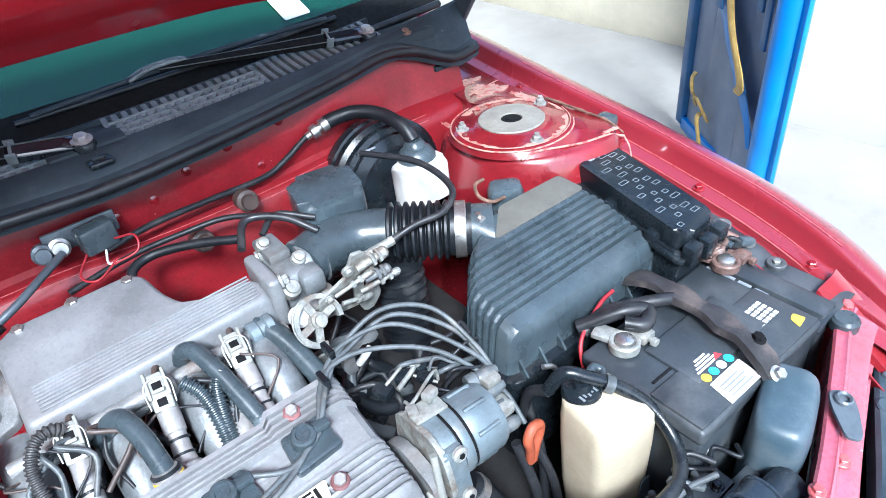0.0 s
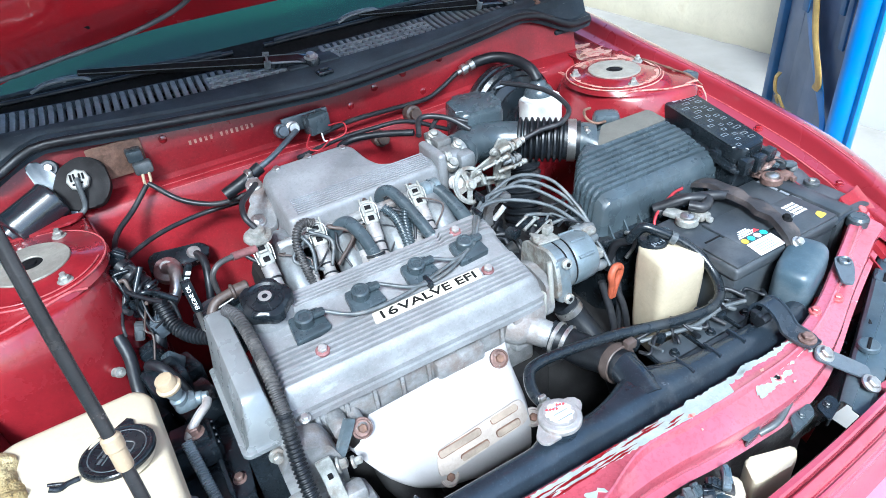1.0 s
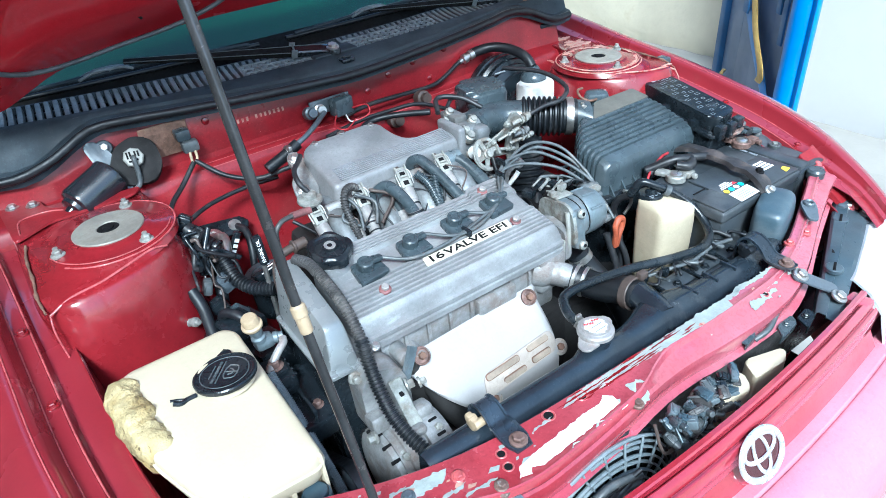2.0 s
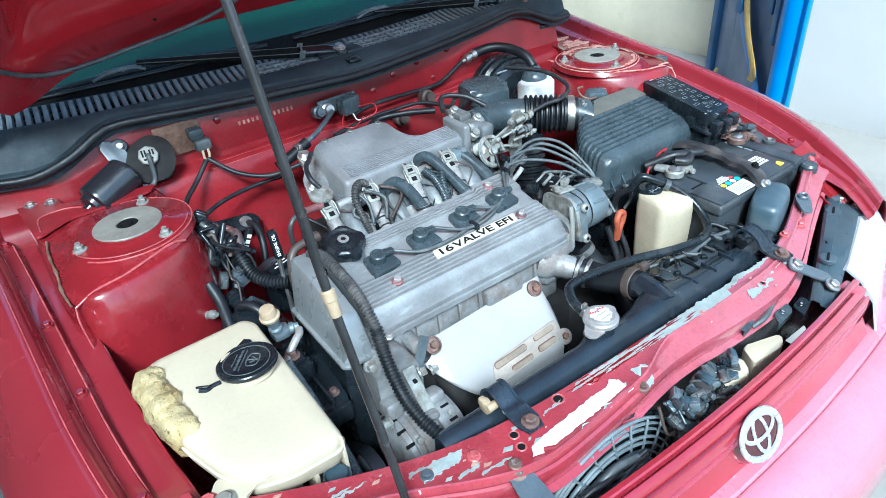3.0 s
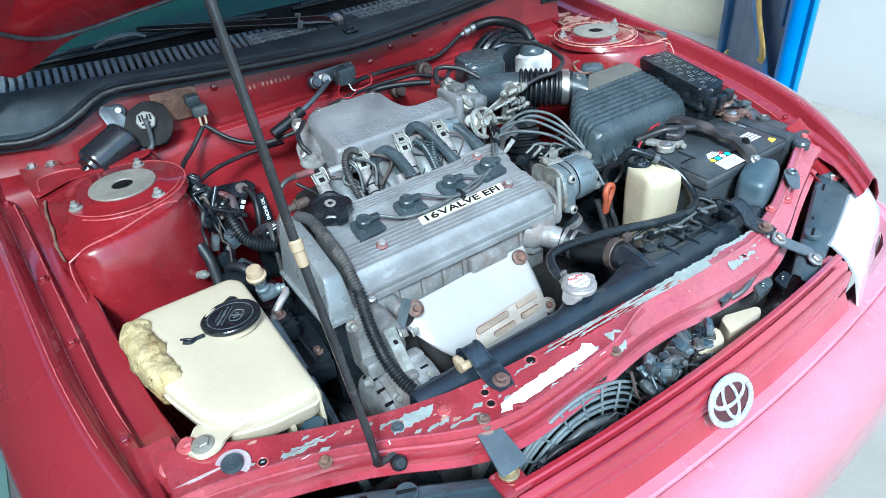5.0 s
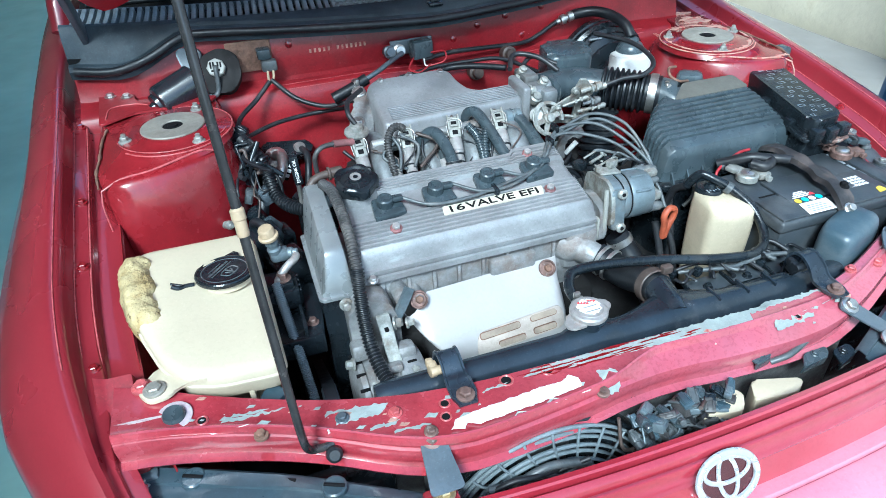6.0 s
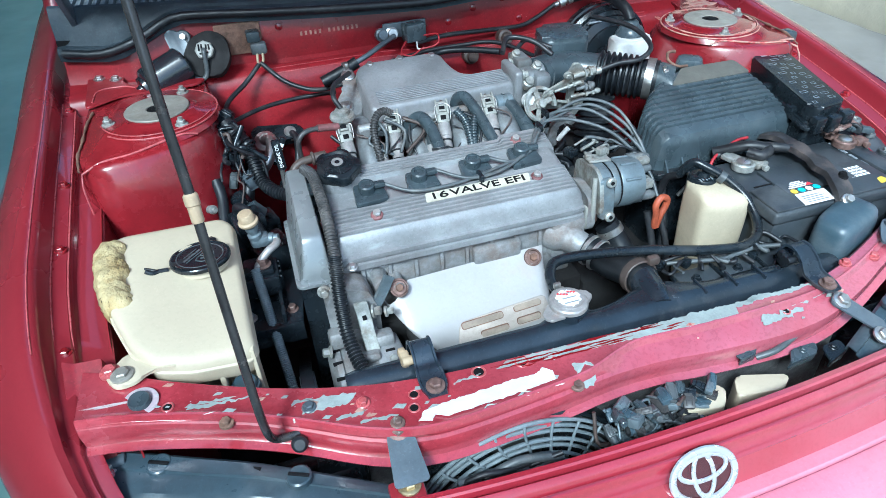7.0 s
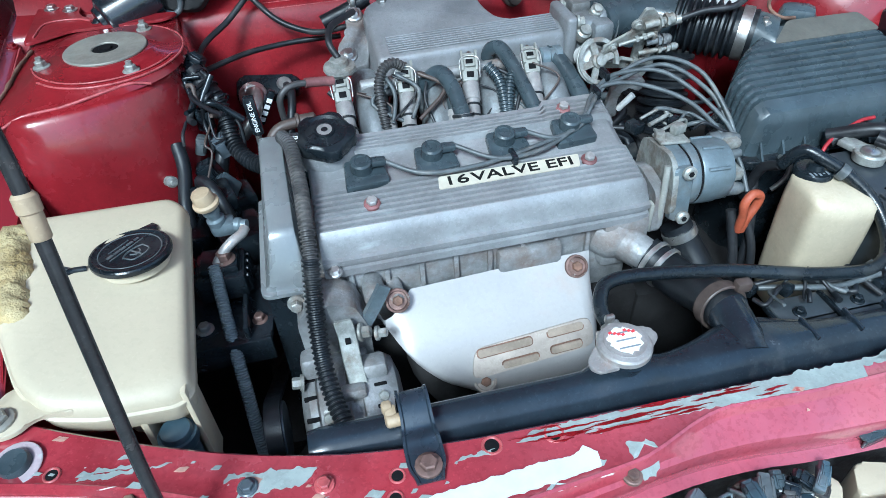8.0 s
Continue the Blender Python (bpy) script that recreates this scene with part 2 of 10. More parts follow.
# near-black for grimy parts and for depths where no light reaches
M_UNDER = surface("grime_and_unlit_depth", (0.018, 0.017, 0.017), 0.8, spec=0.25, var=0.5, vscale=12, bump=0.3, bscale=60)
M_GOLD = surface("badge_cream", (0.58, 0.54, 0.44), grain=0.0, rough=0.4, metal=0.2, var=0.12, vscale=60, bump=0.0)
M_INK = surface("black_ink", (0.008, 0.008, 0.008), grain=0.0, rough=0.85, spec=0.15, var=0.2, vscale=50, bump=0.0)
M_PAPER = surface("white_label", (0.80, 0.80, 0.79), grain=0.0, rough=0.45, var=0.05, vscale=60, bump=0.0)
M_PRINT = surface("grey_print", (0.20, 0.22, 0.24), 0.5, var=0.1, vscale=60, bump=0.0)
M_TEAL = surface("cyan_print", (0.08, 0.5, 0.58), grain=0.0, rough=0.45, var=0.05, vscale=60, bump=0.0)
M_PRED = surface("red_print", (0.6, 0.05, 0.06), grain=0.0, rough=0.45, var=0.05, vscale=60, bump=0.0)
M_YELLOW = surface("yellow_print", (0.7, 0.5, 0.05), grain=0.0, rough=0.45, var=0.05, vscale=60, bump=0.0)
M_WIRERED = surface("red_wire", (0.32, 0.018, 0.026), 0.45, var=0.2, vscale=40, bump=0.0)
M_WIREBROWN = surface("brown_wire", (0.075, 0.055, 0.047), 0.5, var=0.3, vscale=40, bump=0.0)
M_RESIDUE = surface("white_label_residue", (0.60, 0.60, 0.61), grain=0.0, rough=0.55, var=0.08, vscale=40, bump=0.1, bscale=200)
M_PRIMER = surface("grey_green_primer", (0.29, 0.325, 0.31), 0.6, var=0.2, vscale=30, bump=0.1, bscale=200, spots=((0.5, 0.2, 0.2), 60, 0.66, 0.05, 0.6))
M_FLOOR = surface("pale_concrete", (0.265, 0.250, 0.225), grain=0.0, rough=0.85, var=0.16, vscale=1.4, bump=0.25, bscale=40, dirt=((0.17, 0.16, 0.14), 3.1, 0.55, 0.2, 0.6), bump_dist=0.006)
M_FLOORTEAL = surface("green_floor_paint", (0.33, 0.53, 0.46), grain=0.0, rough=0.6, var=0.15, vscale=2.2, bump=0.1, bscale=40, dirt=((0.3, 0.36, 0.34), 3.5, 0.58, 0.2, 0.5))
M_PLASTER = surface("cream_plaster", (0.58, 0.53, 0.40), grain=0.0, rough=0.9, var=0.13, vscale=2.5, bump=0.5, bscale=22, dirt=((0.45, 0.38, 0.24), 5, 0.62, 0.15, 0.6), bump_dist=0.012)
M_WHITEWALL = surface("white_wall_paint", (0.55, 0.545, 0.535), grain=0.0, rough=0.85, var=0.05, vscale=2, bump=0.2, bscale=25, bump_dist=0.006)
M_HOUSE = surface("brown_house_render", (0.16, 0.115, 0.09), grain=0.0, rough=0.9, var=0.25, vscale=1.5, bump=0.3, bscale=20, bump_dist=0.01)
M_BLUE = surface("blue_gate_paint", (0.02, 0.19, 0.55), grain=0.0, rough=0.4, var=0.2, vscale=5, bump=0.05, bscale=60, coat=0.2, spots=((0.25, 0.22, 0.2), 40, 0.72, 0.03, 0.7))
M_GATEDARK = surface("dark_blue_gate_paint", (0.025, 0.10, 0.24), grain=0.0, rough=0.45, var=0.25, vscale=6, bump=0.06, bscale=60)
M_BLUEGREY = surface("blue_grey_sheet", (0.15, 0.19, 0.27), grain=0.0, rough=0.5, var=0.2, vscale=5, bump=0.05, bscale=60, dirt=((0.3, 0.32, 0.36), 4, 0.5, 0.3, 0.5))
M_HOOKYEL = surface("ochre_paint", (0.50, 0.33, 0.09), 0.5, var=0.25, vscale=20, bump=0.1)
M_EMBLEMBACK = surface("dark_red_lacquer", (0.060, 0.010, 0.014), grain=0.0, rough=0.2, var=0.2, vscale=20, bump=0.0, coat=0.6)
M_LAMPWHITE = surface("headlamp_lens", (0.52, 0.53, 0.56), grain=0.0, rough=0.12, var=0.12, vscale=6, bump=0.0, coat=1.0)


def glass_mat(name, color, rough=0.02, clear=1.0):
    m, t, p = node_mat(name)
    p.inputs["Base Color"].default_value = (*color, 1)
    p.inputs["Roughness"].default_value = rough
    p.inputs["Transmission Weight"].default_value = clear
    p.inputs["IOR"].default_value = 1.45
    return m


M_GLASS = glass_mat("green_tinted_glass", (0.017, 0.098, 0.058), 0.05, 0.72)
M_RUNNER = surface("grimy_runner_casting", (0.18, 0.192, 0.20), 0.42, 0.3, var=0.35, vscale=26, bump=0.3, bscale=300, dirt=((0.10, 0.09, 0.08), 22, 0.48, 0.18, 0.7))
M_GUARD = surface("dusty_grey_guard", (0.17, 0.20, 0.215), 0.4, var=0.25, vscale=20, bump=0.05, dirt=((0.30, 0.29, 0.27), 16, 0.54, 0.2, 0.5))
M_DIST = surface("blue_grey_casting", (0.155, 0.19, 0.21), 0.38, 0.3, var=0.3, vscale=30, bump=0.12, bscale=300, dirt=((0.16, 0.14, 0.12), 22, 0.54, 0.18, 0.7))
M_ZINC = surface("dull_zinc", (0.34, 0.345, 0.32), 0.45, 0.4, var=0.4, vscale=60, bump=0.15, bscale=300, dirt=((0.17, 0.13, 0.10), 40, 0.5, 0.15, 0.75))
M_TOWER = surface("chipped_tower_paint", (0.19, 0.0105, 0.016), 0.22, var=0.3, vscale=9, bump=0.05, bscale=50, coat=0.7,
                  dirt=((0.27, 0.015, 0.022), 8, 0.52, 0.2, 0.4), edge=((0.70, 0.52, 0.46), 0.80))
M_CAP = surface("pale_plated_cap", (0.38, 0.365, 0.355), 0.4, 0.4, var=0.2, vscale=60, bump=0.08, dirt=((0.36, 0.26, 0.22), 50, 0.56, 0.15, 0.6))
M_CHIP = surface("cream_primer", (0.44, 0.26, 0.205), 0.5, var=0.25, vscale=40, bump=0.08, spots=((0.34, 0.03, 0.035), 75, 0.52, 0.08, 0.9))
M_DASH = surface("dashboard_vinyl", (0.16, 0.20, 0.185), 0.7, var=0.2, vscale=8, bump=0.2, bscale=300)
M_CONDUIT = surface("dusty_brown_conduit", (0.050, 0.048, 0.048), 0.5, var=0.35, vscale=30, bump=0.1, dirt=((0.20, 0.185, 0.17), 22, 0.50, 0.2, 0.6))
M_WORN = surface("worn_pink_paint", (0.44, 0.36, 0.38), 0.4, var=0.2, vscale=24, bump=0.08, coat=0.4, spots=((0.42, 0.45, 0.44), 45, 0.6, 0.05, 0.8))


# ---- mesh helpers ----
ROOTS = {}


def thing(name, at, label, category, group=""):
    e = new(name)
    e.empty_display_size = 0.05
    e.location = at
    ROOTS[e.name] = Vector(at)
    return tagged(e, label, category, group)


def finish(bm, name, smooth=35):
    bmesh.ops.recalc_face_normals(bm, faces=bm.faces[:])
    me = bpy.data.meshes.new(name)
    bm.to_mesh(me)
    bm.free()
    me.polygons.foreach_set("use_smooth", [True] * len(me.polygons))
    me.set_sharp_from_angle(angle=radians(smooth))
    return me


def part(name, bm, material, parent, label="", smooth=35):
    top = parent
    while top.parent:
        top = top.parent
    bmesh.ops.translate(bm, verts=bm.verts[:], vec=-ROOTS[top.name])
    me = finish(bm, name, smooth)
    me.materials.append(material)
    ob = new(name, me)
    ob.parent = parent
    return tagged(ob, label)


def solid(name, bm, material, label, category, kind="", group="", smooth=35):
    """A thing of one mesh, its origin on its base."""
    lo = [min(v.co[i] for v in bm.verts) for i in range(3)]
    hi = [max(v.co[i] for v in bm.verts) for i in range(3)]
    at = Vector(((lo[0] + hi[0]) / 2, (lo[1] + hi[1]) / 2, lo[2]))
    bmesh.ops.translate(bm, verts=bm.verts[:], vec=-at)
    me = finish(bm, name, smooth)
    me.materials.append(material)
    ob = new(name, me)
    ob.location = at
    ROOTS[ob.name] = at
    return tagged(ob, label, category, group, kind)


def B():
    return bmesh.new()


def box(bm, c, s, bev=0.0, m=None, seg=2):
    mm = Matrix.Translation(c) @ (m.to_4x4() if m else Matrix.Identity(4)) @ Matrix.Diagonal((*s, 1))
    vs = bmesh.ops.create_cube(bm, size=1, matrix=mm)["verts"]
    if bev:
        es = list({e for v in vs for e in v.link_edges})
        bmesh.ops.bevel(bm, geom=es, offset=bev, segments=seg, profile=0.5, affect="EDGES", clamp_overlap=True)
    return bm


def span(bm, a, b, bev=0.0, seg=2):
    """A box between two corners."""
    a, b = Vector(a), Vector(b)
    return box(bm, (a + b) / 2, [abs(x) for x in (b - a)], bev, None, seg)


def frame_of(axis):
    z = Vector(axis).normalized()
    x = z.orthogonal().normalized()
    if abs(z.z) < 0.95:
        x = Vector((0, 0, 1)).cross(z).normalized()
    return x, z.cross(x), z


def lathe(bm, o, axis, prof, seg=20, wave=None):
    """Rings (radius, height) about an axis from o. wave(angle, ring) scales a radius."""
    x, y, z = frame_of(axis)
    o = Vector(o)
    rings = []
    for k, (r, h) in enumerate(prof):
        ring = []
        for i in range(seg):
            a = 2 * math.pi * i / seg
            q = r * (wave(a, k) if wave else 1)
            ring.append(bm.verts.new(o + z * h + (x * math.cos(a) + y * math.sin(a)) * q))
        rings.append(ring)
    for p, q in zip(rings, rings[1:]):
        for i in range(seg):
            bm.faces.new((p[i], p[(i + 1) % seg], q[(i + 1) % seg], q[i]))
    bm.faces.new(rings[0][::-1])
    bm.faces.new(rings[-1])
    return bm


def rod(bm, a, b, r, seg=14, bev=0.0):
    a, b = Vector(a), Vector(b)
    d = (b - a).length
    if bev:
        prof = [(r - bev, 0), (r - bev * 0.3, bev * 0.3), (r, bev), (r, d - bev), (r - bev * 0.3, d - bev * 0.3), (r - bev, d)]
    else:
        prof = [(r, 0), (r, d)]
    return lathe(bm, a, b - a, prof, seg)


def ring(bm, o, axis, r_in, r_out, h, seg=28, bev=0.0):
    x, y, z = frame_of(axis)
    o = Vector(o)
    prof = [(r_in, 0), (r_out, 0), (r_out, h - bev), (r_out - bev, h), (r_in + bev, h), (r_in, h - bev)]
    rows = [[bm.verts.new(o + z * hh + (x * math.cos(2 * math.pi * i / seg) + y * math.sin(2 * math.pi * i / seg)) * rr) for i in range(seg)] for rr, hh in prof]
    for k in range(len(rows)):
        p, q = rows[k], rows[(k + 1) % len(rows)]
        for i in range(seg):
            bm.faces.new((p[i], p[(i + 1) % seg], q[(i + 1) % seg], q[i]))
    return bm


def smooth_path(pts, n=6):
    pts = [Vector(p) for p in pts]
    if len(pts) < 3 or n < 2:
        return pts
    ext = [2 * pts[0] - pts[1]] + pts + [2 * pts[-1] - pts[-2]]
    out = []
    for i in range(1, len(ext) - 2):
        p0, p1, p2, p3 = ext[i - 1:i + 3]
        for k in range(n):
            t = k / n
            out.append(0.5 * ((2 * p1) + (p2 - p0) * t + (2 * p0 - 5 * p1 + 4 * p2 - p3) * t * t + (3 * p1 - p0 - 3 * p2 + p3) * t ** 3))
    return out + [pts[-1]]


def tube(bm, pts, r, seg=8, n=6, radius=None):
    """A round tube along a smoothed line; radius(s) gives it at arc length s."""
    ps = smooth_path(pts, n)
    seg = max(seg, 12)
    tang = [(ps[min(i + 1, len(ps) - 1)] - ps[max(i - 1, 0)]).normalized() for i in range(len(ps))]
    u = tang[0].orthogonal().normalized()
    rows, s = [], 0.0
    for i, p in enumerate(ps):
        if i:
            s += (p - ps[i - 1]).length
        u = (u - tang[i] * u.dot(tang[i])).normalized()
        w = tang[i].cross(u)
        q = radius(s) if radius else r
        rows.append([bm.verts.new(p + (u * math.cos(2 * math.pi * k / seg) + w * math.sin(2 * math.pi * k / seg)) * q) for k in range(seg)])
    for a, b in zip(rows, rows[1:]):
        for k in range(seg):
            bm.faces.new((a[k], a[(k + 1) % seg], b[(k + 1) % seg], b[k]))
    bm.faces.new(rows[0][::-1])
    bm.faces.new(rows[-1])
    return bm


def along(pts, n=6):
    ps = smooth_path(pts, n)
    return sum((b - a).length for a, b in zip(ps, ps[1:]))


def corrugated(bm, pts, r, pitch=0.006, depth=0.0014, seg=10):
    """A convoluted hose: every ring of it is a real ridge."""
    length = along(pts, 12)
    ps = smooth_path(pts, 12)
    cum = [0.0]
    for a, b in zip(ps, ps[1:]):
        cum.append(cum[-1] + (b - a).length)
    n = max(4, int(length / pitch * 4))
    fine = []
    j = 0
    for i in range(n + 1):
        s = cum[-1] * i / n
        while j < len(cum) - 2 and cum[j + 1] < s:
            j += 1
        f = (s - cum[j]) / max(1e-9, cum[j + 1] - cum[j])
        fine.append(ps[j].lerp(ps[j + 1], min(1, max(0, f))))
    step = length / n
    return tube(bm, fine, r, seg, 1, radius=lambda s: r + depth * (0.9 if int(s / step + 0.5) % 4 in (1, 2) else -0.9))


def loft(bm, rings, cap=True):
    rows = [[bm.verts.new(p) for p in rg] for rg in rings]
    n = len(rows[0])
    for a, b in zip(rows, rows[1:]):
        for k in range(n):
            bm.faces.new((a[k], a[(k + 1) % n], b[(k + 1) % n], b[k]))
    if cap:
        bm.faces.new(rows[0][::-1])
        bm.faces.new(rows[-1])
    return bm


def shell(bm, grid, th):
    """A sheet through a grid of points, th thick towards its back."""
    g = [[Vector(p) for p in row] for row in grid]
    R, C = len(g), len(g[0])
    nor = []
    for i in range(R):
        row = []
        for j in range(C):
            du = g[min(i + 1, R - 1)][j] - g[max(i - 1, 0)][j]
            dv = g[i][min(j + 1, C - 1)] - g[i][max(j - 1, 0)]
            q = du.cross(dv)
            row.append(q.normalized() if q.length > 1e-12 else Vector((0, 0, 1)))
        nor.append(row)
    a = [[bm.verts.new(p) for p in row] for row in g]
    b = [[bm.verts.new(g[i][j] - nor[i][j] * th) for j in range(C)] for i in range(R)]
    for i in range(R - 1):
        for j in range(C - 1):
            bm.faces.new((a[i][j], a[i + 1][j], a[i + 1][j + 1], a[i][j + 1]))
            bm.faces.new((b[i][j], b[i][j + 1], b[i + 1][j + 1], b[i + 1][j]))
    for i in range(R - 1):
        bm.faces.new((a[i][0], b[i][0], b[i + 1][0], a[i + 1][0]))
        bm.faces.new((a[i][-1], a[i + 1][-1], b[i + 1][-1], b[i][-1]))
    for j in range(C - 1):
        bm.faces.new((a[0][j], a[0][j + 1], b[0][j + 1], b[0][j]))
        bm.faces.new((a[-1][j], b[-1][j], b[-1][j + 1], a[-1][j + 1]))
    return bm


def prism(bm, poly, h, m=None, bev=0.0, seg=2, top_only=True):
    """A plate with the outline poly (x, y), from z = 0 to h of the pose m."""
    m = m or Matrix.Identity(4)
    lo = [bm.verts.new(m @ Vector((x, y, 0))) for x, y in poly]
    hi = [bm.verts.new(m @ Vector((x, y, h))) for x, y in poly]
    n = len(poly)
    bm.faces.new(lo[::-1])
    top = bm.faces.new(hi)
    for i in range(n):
        bm.faces.new((lo[i], lo[(i + 1) % n], hi[(i + 1) % n], hi[i]))
    if bev:
        bmesh.ops.bevel(bm, geom=list(top.edges), offset=bev, segments=seg, profile=0.5, affect="EDGES", clamp_overlap=True)
    return bm


def rounded(poly, r, n=4):
    """The outline with its corners rounded."""
    out = []
    k = len(poly)
    for i in range(k):
        p, a, b = Vector(poly[i]), Vector(poly[i - 1]), Vector(poly[(i + 1) % k])
        u, w = (a - p), (b - p)
        q = min(r, u.length * 0.45, w.length * 0.45)
        u, w = p + u.normalized() * q, p + w.normalized() * q
        for j in range(n + 1):
            t = j / n
            out.append(tuple(u * (1 - t) ** 2 + p * 2 * t * (1 - t) + w * t * t))
    return out


def spot(o, axis=(0, 0, 1), turn=0.0):
    """A pose whose z points along axis."""
    x, y, z = frame_of(axis)
    m = Matrix((x, y, z)).transposed().to_4x4()
    m.translation = Vector(o)
    return m @ Matrix.Rotation(turn, 4, "Z")


def bolt(bm, o, axis=(0, 0, 1), r=0.007, h=0.006, washer=True, turn=0.3):
    """A hexagon head with a washer under it."""
    z = Vector(axis).normalized()
    o = Vector(o)
    if washer:
        lathe(bm, o - z * 0.002, z, [(r * 1.5, 0), (r * 1.5, 0.003), (r * 1.3, 0.0038)], 14)
        o = o + z * 0.0016
    m = spot(o, z, turn)
    hexa = [(r * math.cos(k * math.pi / 3), r * math.sin(k * math.pi / 3)) for k in range(6)]
    prism(bm, hexa, h, m, r * 0.16, 1)
    return bm


def lerp(a, b, t):
    return a + (b - a) * t


def ease(a, b, x):
    k = max(0.0, min(1.0, (x - a) / (b - a)))
    return k * k * (3 - 2 * k)


def interp(x, table):
    """Piecewise linear in a short table of (x, value, ...)."""
    if x <= table[0][0]:
        return table[0][1:]
    for p, q in zip(table, table[1:]):
        if x <= q[0]:
            t = (x - p[0]) / (q[0] - p[0])
            return tuple(lerp(a, b, t) for a, b in zip(p[1:], q[1:]))
    return table[-1][1:]


def smoothly(x, table):
    """The same with eased joints."""
    w = (table[-1][0] - table[0][0]) * 0.03
    vals = [interp(x + d * w, table) for d in (-1.5, -0.75, 0, 0.75, 1.5)]
    return tuple(sum(v[k] for v in vals) / 5 for k in range(len(vals[0])))


def lettering(name, text, size, m, material, parent, label="", depth=0.0006, width=None, heavy=0.0):
    cu = bpy.data.curves.new(name, "FONT")
    cu.body, cu.size, cu.align_x, cu.align_y, cu.extrude, cu.offset = text, size, "CENTER", "CENTER", depth, heavy
    tmp = bpy.data.objects.new(name + "_tmp", cu)
    scene.collection.objects.link(tmp)
    bpy.context.view_layer.update()
    me = bpy.data.meshes.new_from_object(tmp.evaluated_get(bpy.context.evaluated_depsgraph_get()))
    bpy.data.objects.remove(tmp)
    bm = B()
    bm.from_mesh(me)
    w = max(v.co.x for v in bm.verts) - min(v.co.x for v in bm.verts)
    k = width / w if width else 1
    bmesh.ops.transform(bm, matrix=m @ Matrix.Diagonal((k, 1, 1, 1)), verts=bm.verts[:])
    return part(name, bm, material, parent, label)


# ---- the yard ----
bm = B()
span(bm, (-400, -400, -0.3), (400, 400, 0.0))
solid("ground", bm, M_FLOOR, "pale dusty concrete yard floor round the car", "floor", "structure")
bm = B()
span(bm, (-7, -6, 0.001), (-1.02, 7, 0.006))
solid("pavement", bm, M_FLOORTEAL, "green painted strip of floor beside the car", "floor", "structure")


def rough_wall(name, a, b, z1, th, mat, label):
    """A plastered wall from a to b with a slightly uneven foot and face."""
    bm = B()
    a, b = Vector((*a, 0)), Vector((*b, 0))
    d = (b - a).normalized()
    nn = Vector((-d.y, d.x, 0))
    L = (b - a).length
    nx, nz = max(6, int(L / 0.12)), 14
    grid = []
    for i in range(nx + 1):
        row = []
        for k in range(nz + 1):
            z = z1 * (k / nz) ** 1.6
            p = a + d * (L * i / nx)
            wob = noise.noise(Vector((p.x * 2.3, p.y * 2.3, z * 2.6))) * 0.012 + (0.02 + 0.02 * noise.noise(Vector((p.x * 9, p.y * 9, 1)))) * max(0, 1 - z / 0.1)
            row.append(p + nn * wob + Vector((0, 0, z)))
        grid.append(row)
    shell(bm, grid, th)
    return solid(name, bm, mat, label, "wall", "structure")


rough_wall("wall_east", (2.95, 9.0), (2.95, 0.55), 3.2, 0.2, M_PLASTER, "cream plastered yard wall with a crumbling foot")
rough_wall("wall_south", (2.45, 0.55), (2.45, -7.0), 3.2, 0.2, M_WHITEWALL, "plain white painted yard wall")
bm = B()
span(bm, (2.452, 0.553, 0), (3.15, 0.70, 3.2), 0.01)
solid("wall_return", bm, M_WHITEWALL, "short white return of the yard wall", "wall", "structure")


# unseen house wall, read from the wing's brown reflection; also blocks left sky
rough_wall("wall_west", (-2.3, -9.0), (-2.3, 6.8), 3.2, 0.25, M_HOUSE, "tall brown rendered house wall beside the car")
# added slab out of view: it cuts sky light on the house side
bm = B()
span(bm, (-2.3, -1.3, 2.92), (-1.02, 5.5, 3.04), 0.01, 1)
solid("shade_slab", bm, M_HOUSE, "unseen brown slab added over the yard to darken the house side", "roof", "structure")
rough_wall("wall_north", (-2.3, 6.8), (2.95, 6.8), 3.2, 0.2, M_PLASTER, "plain plastered wall behind the car")


